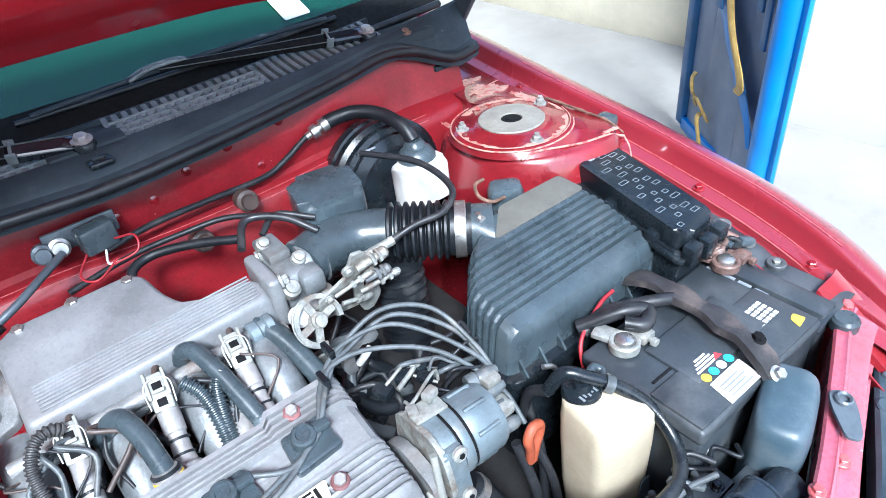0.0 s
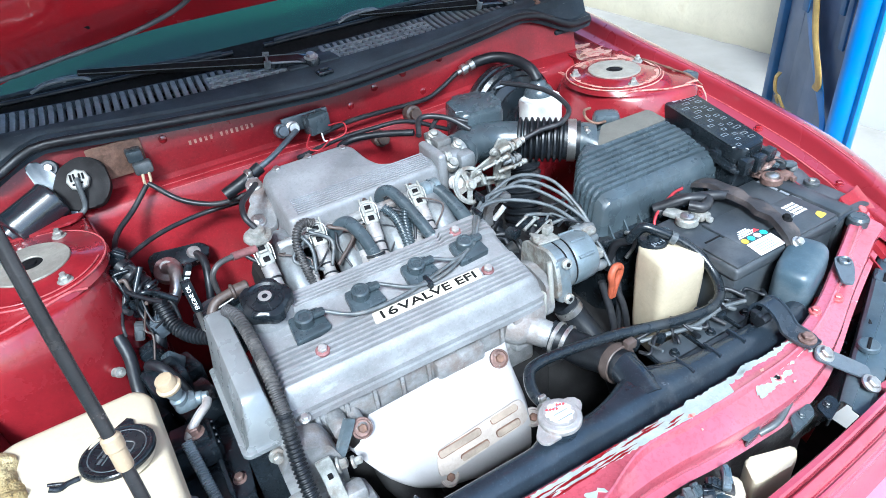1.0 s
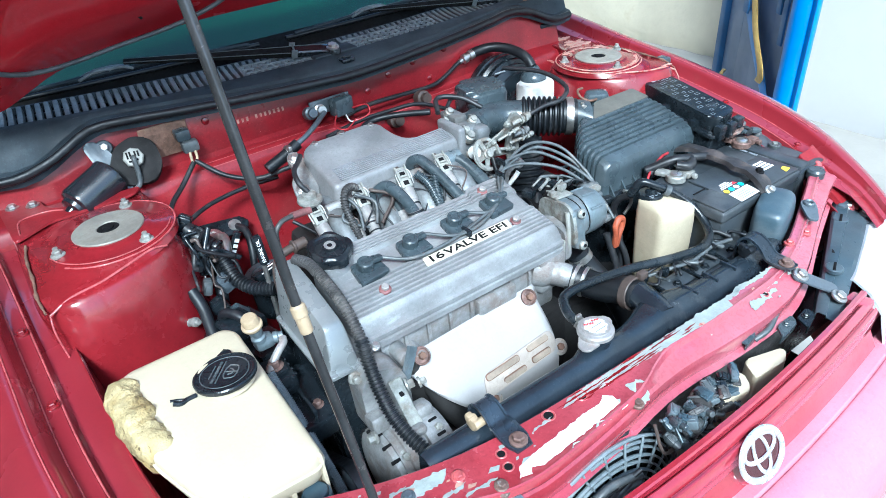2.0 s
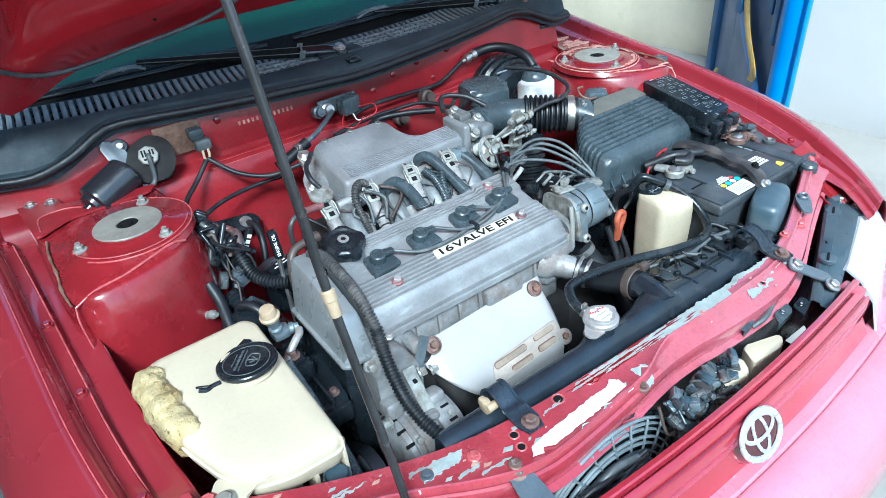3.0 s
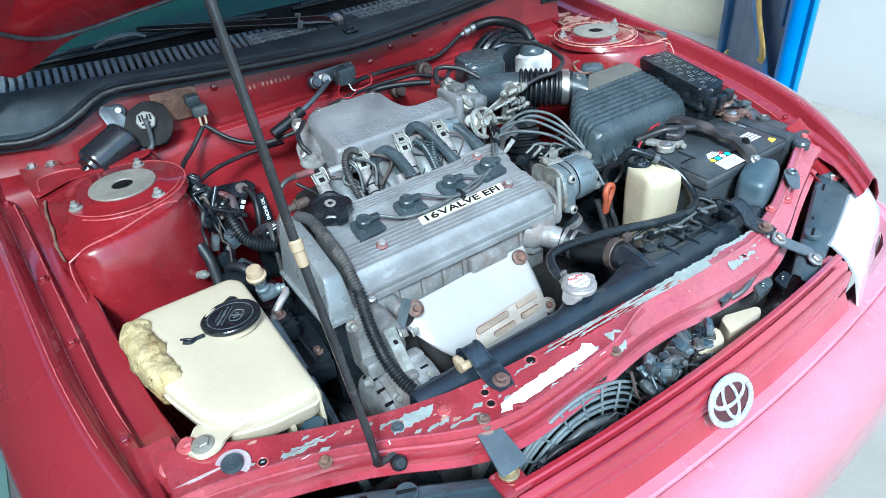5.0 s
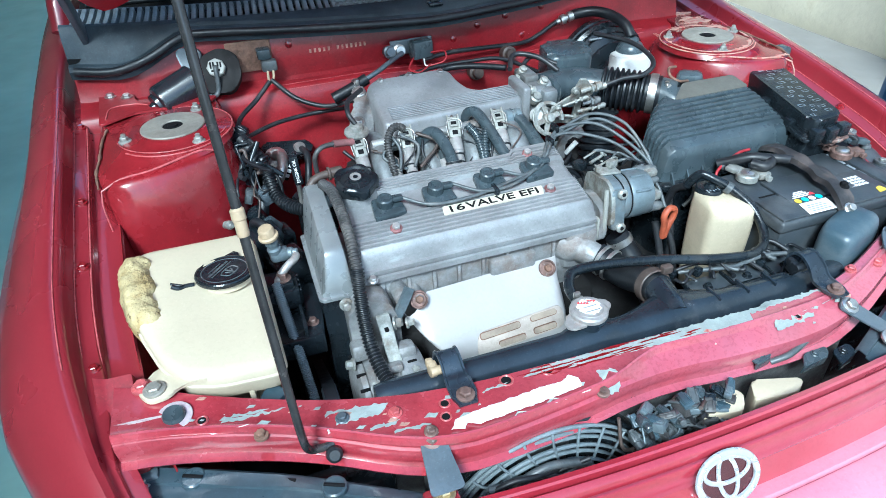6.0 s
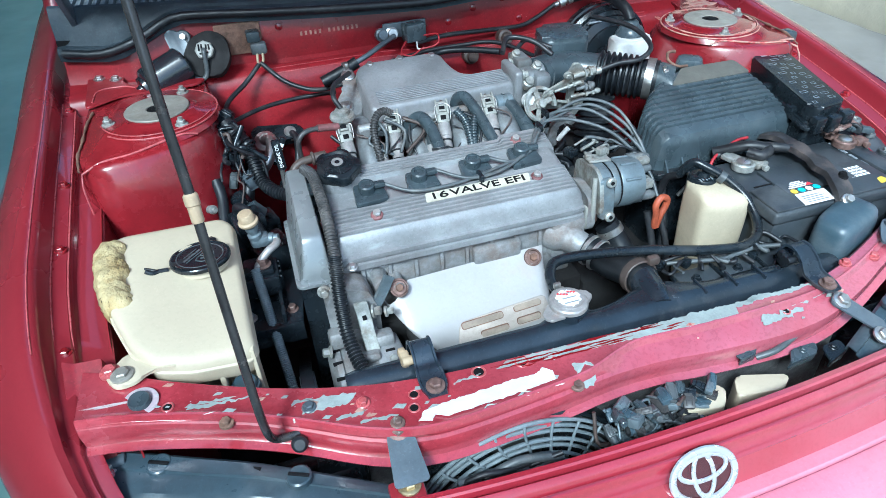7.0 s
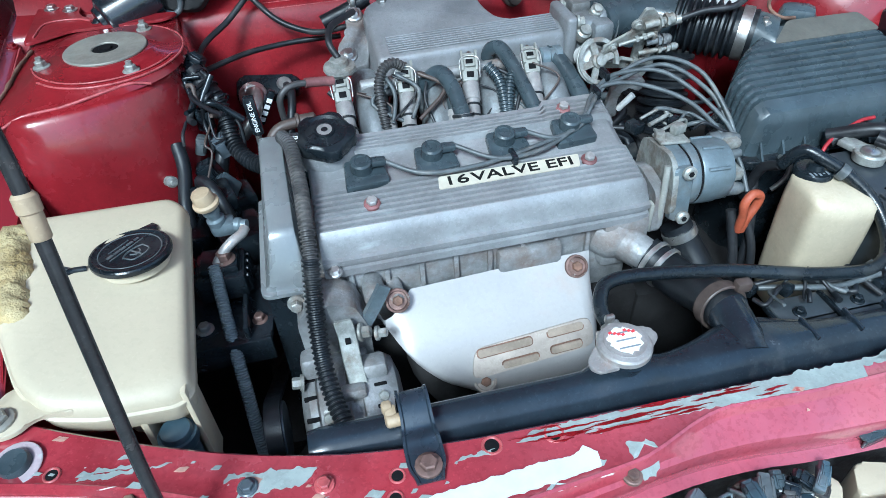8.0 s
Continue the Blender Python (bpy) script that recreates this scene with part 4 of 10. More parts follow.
shell(bm, [[(lerp(-0.62, 0.62, i / 12), lerp(1.03, 1.5, k / 4), 1.385 + 0.03 * k / 4 + 0.02 * (1 - (i / 6 - 1) ** 2)) for k in range(5)] for i in range(13)], 0.004)
part("roof", bm, M_BODY, car, "front edge of the red roof")
# black strip along the foot of the glass
bm = B()
shell(bm, [[Vector(screen(i / 20, k / 4 * 0.078)) + Vector((0, -0.002, 0.0035)) for k in range(5)] for i in range(21)], 0.001)
part("glass_foot_strip", bm, M_INK, ws, "black strip along the foot of the glass")
# white patch in the lower corner of the screen
m4 = spot(screen(0.80, 0.15), (0.05, -0.55, 0.83))
bm = B()
prism(bm, rounded([(-0.022, -0.045), (0.03, -0.045), (0.024, 0.05), (-0.026, 0.05)], 0.004), 0.001, m4 @ Matrix.Translation((0, 0, 0.003)))
part("white_patch", bm, M_PAPER, ws, "white patch on the screen")

# ---- bonnet, propped open ----
HOOD_A = radians(37)
HY, HZ = 0.31, 1.055


def hood_pt(u, v, off=0.0):
    """u across (-1 to 1), v from the rear edge to the front, off: towards the upper side."""
    v += (1 - v) * 0.15 * ease(0.86, 1.0, abs(u))
    w = lerp(0.70, 0.62, v)
    x = u * w
    dip = 0.026 * math.exp(-((abs(u) - 0.84) / 0.12) ** 2) + 0.011 * math.exp(-((abs(u) - 0.58) / 0.14) ** 2)
    edge = -0.07 * abs(u) ** 6 * (1 - v) - 0.03 * abs(u) ** 4 - dip * (1 - v) ** 4
    bow = 0.03 * (1 - u * u)
    l = 0.96 * v + 0.04 * (1 - u * u) * v
    c, s = math.cos(HOOD_A), math.sin(HOOD_A)
    h = off + edge + bow * 0.6 + 0.02 * math.sin(v * math.pi)
    return Vector((x, HY - l * c + h * s, HZ + l * s + h * c))


bm = B()
shell(bm, [[hood_pt(-1 + i / 12, k / 14, 0.03) for k in range(15)] for i in range(25)], 0.0015)
hood = part("bonnet_skin", bm, M_BODY, car, "glossy red bonnet panel, raised")
# pressed inner panel: a broad rounded rim, cross members and diagonal ribs in one skin
def hood_press(u, v):
    """How deep the inner skin stands away from the outer one."""
    rim = max(1 - ease(0.115, 0.185, v), ease(0.84, 0.90, v), ease(0.76, 0.86, abs(u)))
    diag = max(1 - ease(0.045, 0.10, abs(abs(u) - lerp(0.56, 0.16, v))), 1 - ease(0.035, 0.07, abs(v - 0.52)))
    bulge = 0.25 * (1 - ease(0.02, 0.05, abs(v - 0.085)))
    return 0.002 + 0.042 * max(rim, 0.75 * diag) + 0.010 * bulge


bm = B()
shell(bm, [[hood_pt(-0.985 + 1.97 * i / 72, 0.004 + 0.985 * k / 60, 0.026 - hood_press(-0.985 + 1.97 * i / 72, 0.004 + 0.985 * k / 60)) for k in range(61)] for i in range(73)], -0.0012)
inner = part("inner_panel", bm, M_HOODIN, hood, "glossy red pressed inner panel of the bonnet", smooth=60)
for u, v, r in ((-0.50, 0.075, 0.006), (-0.90, 0.055, 0.010), (-0.30, 0.085, 0.005), (0.50, 0.075, 0.006), (0.90, 0.055, 0.010)):
    o = hood_pt(u, v, 0.0252 - hood_press(u, v))
    dn = -(hood_pt(u, v, 0.1) - hood_pt(u, v, 0.0)).normalized()
    part("hole", lathe(B(), o - dn * 0.0005, dn, [(r, 0), (r * 0.95, 0.0009)], 20), M_DARK, inner, "dark round hole")
bm = B()
tube(bm, [hood_pt(-1 + i / 12, 0.0, 0.012) for i in range(25)], 0.009, 8, 2)
part("hem", bm, M_BODY, hood, "rolled rear edge")
for s in (-1, 1):
    bm = B()
    a = hood_pt(s * 0.96, 0.03, 0.0)
    b = Vector((s * 0.66, 0.30, 0.90))
    x, y, z = frame_of(b - a)
    box(bm, (a + b) / 2, (0.012, 0.035, (b - a).length + 0.03), 0.004, Matrix((x, y, z)).transposed())
    box(bm, b, (0.03, 0.08, 0.012), 0.004)
    rod(bm, b + Vector((-0.016, -0.01, 0.012)), b + Vector((0.016, -0.01, 0.012)), 0.008, 14, 0.002)
    part("hinge", bm, M_DKSTEEL, hood, "worn grey bonnet hinge arm")
# washer hose slung under the bonnet
bm = B()
tube(bm, [hood_pt(-0.95, 0.13, -0.022), hood_pt(-0.78, 0.075, -0.032), hood_pt(-0.55, 0.06, -0.045), hood_pt(-0.38, 0.07, -0.045), hood_pt(-0.26, 0.11, -0.034), hood_pt(-0.20, 0.20, -0.012), hood_pt(-0.17, 0.40, 0.004)], 0.0040, 12, 6)
part("washer_hose", bm, M_LEAD, hood, "thin grey washer hose")

# ---- radiator support ----
SUP_REAR = [(-0.63, -0.45, 0.742), (-0.60, -0.475, 0.738), (-0.514, -0.511, 0.728), (-0.431, -0.541, 0.72), (-0.36, -0.562, 0.713), (-0.248, -0.580, 0.708), (-0.14, -0.585, 0.708), (0.09, -0.588, 0.702), (0.322, -0.586, 0.695), (0.376, -0.575, 0.701), (0.483, -0.530, 0.714), (0.60, -0.482, 0.722), (0.64, -0.462, 0.727)]
SUP_FRONT = [(-0.63, -0.545, 0.742), (-0.57, -0.552, 0.735), (-0.428, -0.590, 0.718), (-0.38, -0.613, 0.71), (-0.30, -0.658, 0.70), (-0.25, -0.662, 0.70), (-0.09, -0.652, 0.70), (0.012, -0.632, 0.697), (0.06, -0.640, 0.695), (0.152, -0.645, 0.69), (0.28, -0.645, 0.685), (0.343, -0.632, 0.692), (0.40, -0.606, 0.700), (0.488, -0.568, 0.712), (0.598, -0.528, 0.720), (0.64, -0.510, 0.724)]
def sup_mid(x):
    """Where the pressed step runs between rear and front edge."""
    k = max(0.0, min(1.0, (x + 0.07) / 0.11))
    return lerp(0.92, 0.44, k * k * (3 - 2 * k)) + 0.03 * math.sin(x * 17)


bm = B()
grid = []
for i in range(109):
    x = -0.63 + 1.26 * i / 108
    ry, rz = smoothly(x, SUP_REAR)
    fy, fz = smoothly(x, SUP_FRONT)
    mid = sup_mid(x)
    my = lerp(ry, fy, mid)
    row = [(x, ry + 0.002, rz - 0.05), (x, ry + 0.001, rz - 0.012), (x, ry, rz - 0.003), (x, ry - 0.003, rz), (x, lerp(ry, my, 0.5), rz), (x, my + 0.005, rz), (x, my + 0.003, rz + 0.0012), (x, my + 0.0005, rz + 0.0002), (x, my - 0.003, rz - 0.0075),
           (x, lerp(my, fy, 0.5), lerp(rz, fz, 0.5) - 0.008), (x, fy + 0.006, fz - 0.007), (x, fy + 0.001, fz - 0.010), (x, fy - 0.001, fz - 0.018), (x, fy + 0.002, fz - 0.04), (x, fy - 0.008, fz - 0.043)]
    grid.append(row)
shell(bm, grid, -0.002)
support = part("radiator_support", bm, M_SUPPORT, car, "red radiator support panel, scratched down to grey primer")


def sup_z(x, y):
    ry, rz = smoothly(x, SUP_REAR)
    fy, fz = smoothly(x, SUP_FRONT)
    mid = sup_mid(x)
    f = (y - ry) / (fy - ry)
    return rz if f < mid - 0.04 else lerp(rz - 0.0065, fz - 0.007, max(0.0, f - mid) / (1 - mid))


def patch(poly, name, mat, label, jag=0.003, seed=1, lift=0.0006):
    """A ragged thin film on the support."""
    pts = []
    for (ax, ay), (bx, by) in zip(poly, poly[1:] + poly[:1]):
        n = max(3, int(math.hypot(bx - ax, by - ay) / 0.0022))
        for k in range(n):
            x, y = lerp(ax, bx, k / n), lerp(ay, by, k / n)
            d = Vector((x * 150, y * 150, seed * 3.7))
            e = Vector((x * 420, y * 420, seed * 1.9))
            pts.append((x + jag * (0.6 * noise.noise(d) + 0.22 * noise.noise(e)), y + jag * (0.6 * noise.noise(d + Vector((9, 4, 2))) + 0.22 * noise.noise(e + Vector((5, 1, 7))))))
    bm = B()
    vs = [bm.verts.new((x, y, sup_z(x, y) + lift)) for x, y in pts]
    f = bm.faces.new(vs)
    ex = bmesh.ops.extrude_face_region(bm, geom=[f])
    bmesh.ops.translate(bm, verts=[v for v in ex["geom"] if isinstance(v, bmesh.types.BMVert)], vec=(0, 0, 0.0006))
    bmesh.ops.triangulate(bm, faces=[q for q in bm.faces if len(q.verts) > 4])
    return part(name, bm, mat, support, label)


patch([(-0.270, -0.643), (-0.256, -0.646), (-0.250, -0.640), (-0.236, -0.646), (-0.134, -0.640), (-0.100, -0.637), (-0.098, -0.623), (-0.107, -0.615), (-0.118, -0.621), (-0.149, -0.621), (-0.237, -0.627), (-0.262, -0.631)], "label_residue", M_RESIDUE, "ragged white remains of a torn-off label", 0.003, 3, 0.0012)
patch([(-0.16, -0.598), (-0.06, -0.603), (0.02, -0.607), (0.10, -0.609), (0.18, -0.611), (0.27, -0.612), (0.325, -0.606), (0.33, -0.5895), (0.22, -0.5895), (0.10, -0.5910), (0.02, -0.5910), (-0.04, -0.5900), (-0.14, -0.590)], "bare_patch", M_PRIMER, "long strip of grey-green primer along the rear edge", 0.004, 31, 0.0003)
rnd = random.Random(44)
for k in range(34):
    x, y, w = rnd.uniform(-0.15, 0.09), rnd.uniform(-0.606, -0.590), rnd.uniform(0.006, 0.035)
    patch([(x - w, y), (x, y - 0.0012), (x + w, y + 0.0002), (x, y + 0.0010)], "paint_streak", M_RED, "", 0.0015, 60 + k, 0.0011)
for k in range(40):
    x = rnd.uniform(-0.55, 0.40)
    y = lerp(smoothly(x, SUP_REAR)[0] - 0.006, smoothly(x, SUP_FRONT)[0] + 0.008, rnd.random())
    w = rnd.uniform(0.002, 0.010)
    patch([(x - w, y - 0.001), (x + w * 0.4, y - w * 0.5), (x + w, y), (x - w * 0.2, y + w * 0.45)], "paint_chip", (M_PRIMER, M_CHIP, M_PRIMER)[k % 3], "", 0.002, 100 + k, 0.0005)
for k, (x, y, w, h) in enumerate(((-0.360, -0.585, 0.032, 0.010), (-0.060, -0.634, 0.014, 0.014), (0.232, -0.622, 0.028, 0.0065), (0.262, -0.620, 0.012, 0.003), (-0.48, -0.553, 0.035, 0.0022), (-0.49, -0.549, 0.028, 0.0016), (0.06, -0.600, 0.05, 0.0016), (0.16, -0.594, 0.06, 0.0045), (0.25, -0.591, 0.05, 0.0040), (0.02, -0.593, 0.05, 0.0022), (-0.10, -0.594, 0.03, 0.0018), (-0.06, -0.603, 0.04, 0.0014), (-0.20, -0.601, 0.02, 0.0016), (-0.39, -0.575, 0.012, 0.0022), (-0.25, -0.596, 0.012, 0.002), (-0.31, -0.625, 0.022, 0.0022), (-0.34, -0.612, 0.018, 0.0018))):
    patch([(x - w, y - h), (x + w * 0.7, y - h * 0.8), (x + w, y + h * 0.6), (x - w * 0.8, y + h)], "bare_patch", M_PRIMER, "patch of bare primer where paint has flaked", 0.007, 10 + k, 0.0004)
for x, y, r in ((-0.182, -0.595, 0.0065), (-0.127, -0.597, 0.0065), (0.248, -0.617, 0.0045), (-0.27, -0.622, 0.005), (-0.235, -0.640, 0.004), (-0.535, -0.545, 0.005), (-0.265, -0.603, 0.005)):
    part("hole_rim", ring(B(), (x, y, sup_z(x, y) - 0.001), (0, 0, 1), r, r * 1.45, 0.0022, 16, 0.0008), M_SEAM, support)
    part("hole", lathe(B(), (x, y, sup_z(x, y) - 0.0002), (0, 0, 1), [(r, 0), (r * 0.95, 0.0008)], 14), M_DARK, support)
for x, y, mat in ((-0.324, -0.598, M_SEAM), (-0.384, -0.587, M_DKSTEEL), (-0.293, -0.637, M_COPPER), (0.38, -0.575, M_SEAM), (0.43, -0.575, M_SEAM), (-0.075, -0.645, M_COPPER), (-0.475, -0.578, M_RUST)):
    part("bolt", bolt(B(), (x, y, sup_z(x, y) + 0.001), (0, -0.05, 1), 0.0056, 0.0048), mat, support)
# big rubber plug and corner bolts
part("rubber_plug", lathe(B(), (-0.564, -0.530, sup_z(-0.564, -0.53)), (0, -0.1, 1), [(0.0128, 0), (0.0128, 0.004), (0.0112, 0.0065), (0.007, 0.0055)], 20), M_GREYPL, support, "dark round rubber plug")
part("sealer_ring", ring(B(), (-0.564, -0.530, sup_z(-0.564, -0.53) - 0.0005), (0, -0.1, 1), 0.0124, 0.0205, 0.0012, 24, 0.0006), M_WORN, support, "pale ring of old sealer")
part("bolt", bolt(B(), (-0.598, -0.478, 0.742), (0, 0, 1), 0.008, 0.006), M_SEAM, support)
part("pin", lathe(B(), (0.600, -0.492, 0.715), (0, 0, 1), [(0.016, 0), (0.016, 0.012), (0.013, 0.016)], 18), M_GREYPL, support, "grey plastic screw cap")
bm = B()
m4 = spot((0.474, -0.552, 0.718), (0, -0.1, 1), radians(-8))
prism(bm, rounded([(-0.034, -0.010), (0.004, -0.013), (0.026, -0.011), (0.026, 0.012), (0.004, 0.013), (-0.034, 0.006)], 0.008, 6), 0.004, m4, 0.001, 1)
ring(bm, m4 @ Vector((0.013, 0, 0.004)), (0, -0.1, 1), 0.005, 0.0095, 0.006, 18, 0.002)
part("catch_plate", bm, M_DKSTEEL, support, "dark steel plate with a round rubber eye")
# hook of the prop rod, grille brackets
bm = B()
prism(bm, rounded([(-0.020, -0.056), (0.020, -0.056), (0.015, 0.0), (0.010, 0.016), (-0.010, 0.016), (-0.015, 0.0)], 0.006), 0.003, spot((-0.294, -0.645, 0.700), (0, -0.38, 0.92)))
br = part("bracket", bm, M_DKSTEEL, support, "dark steel grille bracket")
part("bolt", bolt(B(), (-0.294, -0.641, 0.7045), (0, -0.38, 0.92), 0.0085, 0.005), M_COPPER, br)
bm = B()
prism(bm, rounded([(-0.012, -0.066), (0.010, -0.066), (0.013, 0.012), (-0.013, 0.012)], 0.008), 0.003, spot((0.330, -0.624, 0.686), (0.12, -0.42, 0.9), radians(27)))
br = part("bracket", bm, M_DKSTEEL, support, "dark steel headlamp bracket")
part("bolt", bolt(B(), (0.331, -0.626, 0.690), (0.1, -0.42, 0.9), 0.0085, 0.006), M_STEEL, br)
part("bolt", bolt(B(), (0.357, -0.679, 0.664), (0.1, -0.42, 0.9), 0.0085, 0.006), M_STEEL, br)

# end plate that ties the support to the wing
for s in (-1, 1):
    bm = B()
    grid = []
    for i in range(9):
        v = i / 8
        y = lerp(-0.450, -0.585, v)
        z = lerp(0.742, 0.655, v)
        xo = lerp(0.648, 0.640, v)
        grid.append([(s * (xo - 0.040), y, z - 0.010), (s * (xo - 0.037), y, z - 0.001), (s * (xo - 0.034), y, z), (s * (xo - 0.010), y, z + 0.001), (s * (xo - 0.004), y, z + 0.003), (s * (xo + 0.004), y, z + 0.008)])
    shell(bm, grid, 0.002 * s)
    ep = part("end_plate", bm, M_REDOLD, car, "scuffed red end plate of the support")
    for v, r in ((0.22, 0.0075), (0.86, 0.007)):
        part("bolt", bolt(B(), (s * (lerp(0.648, 0.640, v) - 0.022), lerp(-0.450, -0.585, v), lerp(0.742, 0.655, v) + 0.002), (0, -0.5, 1), r, 0.006), M_SEAM, ep)
    part("slot_hole", prism(B(), rounded([(-0.005, -0.009), (0.005, -0.009), (0.005, 0.009), (-0.005, 0.009)], 0.004), 0.001, spot((s * 0.624, -0.505, 0.7075), (0, -0.54, 0.84))), M_DARK, ep)

# ---- grille header, bumper, emblem ----
def bow(x):
    return 0.055 * (x / 0.62) ** 2


bm = B()
grid = []
for i in range(41):
    x = -0.305 + 0.70 * i / 40
    b = bow(x)
    row = [(x, y + b - 0.011 * (1 - ease(0.705, 0.745, -y)), z) for y, z in ((-0.702, 0.635), (-0.702, 0.660), (-0.7045, 0.665), (-0.712, 0.666), (-0.7155, 0.664), (-0.7165, 0.6525), (-0.7195, 0.6515), (-0.7205, 0.6575), (-0.723, 0.6585), (-0.733, 0.6565), (-0.7365, 0.6535), (-0.7375, 0.6425), (-0.7405, 0.6415), (-0.7415, 0.6455), (-0.744, 0.645), (-0.7465, 0.640), (-0.7465, 0.605))]
    grid.append(row)
shell(bm, grid, -0.002)
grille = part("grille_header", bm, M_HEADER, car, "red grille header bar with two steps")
part("bolt", bolt(B(), (-0.297, -0.688, 0.668), (0, 0, 1), 0.009, 0.006), M_BRASS, grille)
bm = B()
span(bm, (0.368, -0.716, 0.560), (0.396, -0.682, 0.6585), 0.004)
part("end_block", bm, M_HEADER, grille, "red end block of the grille header")
bm = B()
span(bm, (-0.32, -0.715, 0.655), (-0.28, -0.675, 0.664), 0.006)
part("end_tab", bm, M_BODY, grille)
bm = B()
lathe(bm, (0.036, -0.729, 0.598), (0, -0.9, 0.42), [(0.046, 0), (0.044, 0.012), (0.038, 0.020)], 28)
part("emblem_base", bm, M_HEADER, grille, "red boss behind the emblem")


def oval(bm, m, a, b, r, seg=44):
    pts = [m @ Vector((a * math.cos(2 * math.pi * k / seg), b * math.sin(2 * math.pi * k / seg), 0)) for k in range(seg)]
    rows = []
    x, y, z = m.col[0].xyz, m.col[1].xyz, m.col[2].xyz
    for k, p in enumerate(pts):
        t = (pts[(k + 1) % seg] - pts[k - 1]).normalized()
        w = z.cross(t)
        rows.append([bm.verts.new(p + w * (r * math.cos(q)) + z * (0.6 * r * math.sin(q))) for q in [2 * math.pi * j / 8 for j in range(8)]])
    for k in range(seg):
        p, q = rows[k], rows[(k + 1) % seg]
        for j in range(8):
            bm.faces.new((p[j], p[(j + 1) % 8], q[(j + 1) % 8], q[j]))
    return bm


EM = Matrix.Translation((0.033, -0.7615, 0.6255)) @ Matrix.Rotation(radians(58), 4, "X")
bm = B()
prism(bm, [(0.0415 * math.cos(2 * math.pi * k / 40), 0.0308 * math.sin(2 * math.pi * k / 40)) for k in range(40)], 0.004, EM @ Matrix.Translation((0, 0, -0.005)), 0.001, 1)
part("emblem_back", bm, M_EMBLEMBACK, grille, "dark glossy plate behind the emblem rings")
bm = B()
oval(bm, EM, 0.0410, 0.0304, 0.0048)
oval(bm, EM @ Matrix.Translation((0, 0.0095, 0)), 0.0310, 0.0150, 0.0030)
oval(bm, EM @ Matrix.Translation((0, 0.001, 0)), 0.0130, 0.0258, 0.0030)
part("emblem", bm, M_CHROME, grille, "silvery oval emblem of plain rings")

bm = B()
grid = []
for i in range(61):
    x = -0.80 + 1.6 * i / 60
    b = 0.055 * (x / 0.62) ** 2 + max(0, abs(x) - 0.62) ** 2 * 5.0
    row = [(x, y + b, z) for y, z in ((-0.735, 0.560), (-0.750, 0.5725), (-0.776, 0.5735), (-0.7785, 0.5715), (-0.7800, 0.5685), (-0.7820, 0.5715), (-0.785, 0.5725), (-0.815, 0.567), (-0.840, 0.554), (-0.8500, 0.545), (-0.8515, 0.541), (-0.854, 0.5385), (-0.864, 0.515), (-0.870, 0.48), (-0.872, 0.44), (-0.866, 0.36), (-0.85, 0.28), (-0.80, 0.22))]
    grid.append(row)
shell(bm, grid, -0.003)
part("bumper", bm, M_BUMPERSHEEN, car, "red bumper, its bright pink sheen put into the colour")
bm = B()
grid = [[(x, y + bow(x), z) for y, z in ((-0.728, 0.635), (-0.745, 0.60), (-0.760, 0.572))] for x in [-0.31 + 0.71 * i / 30 for i in range(31)]]
shell(bm, grid, -0.004)
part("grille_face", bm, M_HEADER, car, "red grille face")


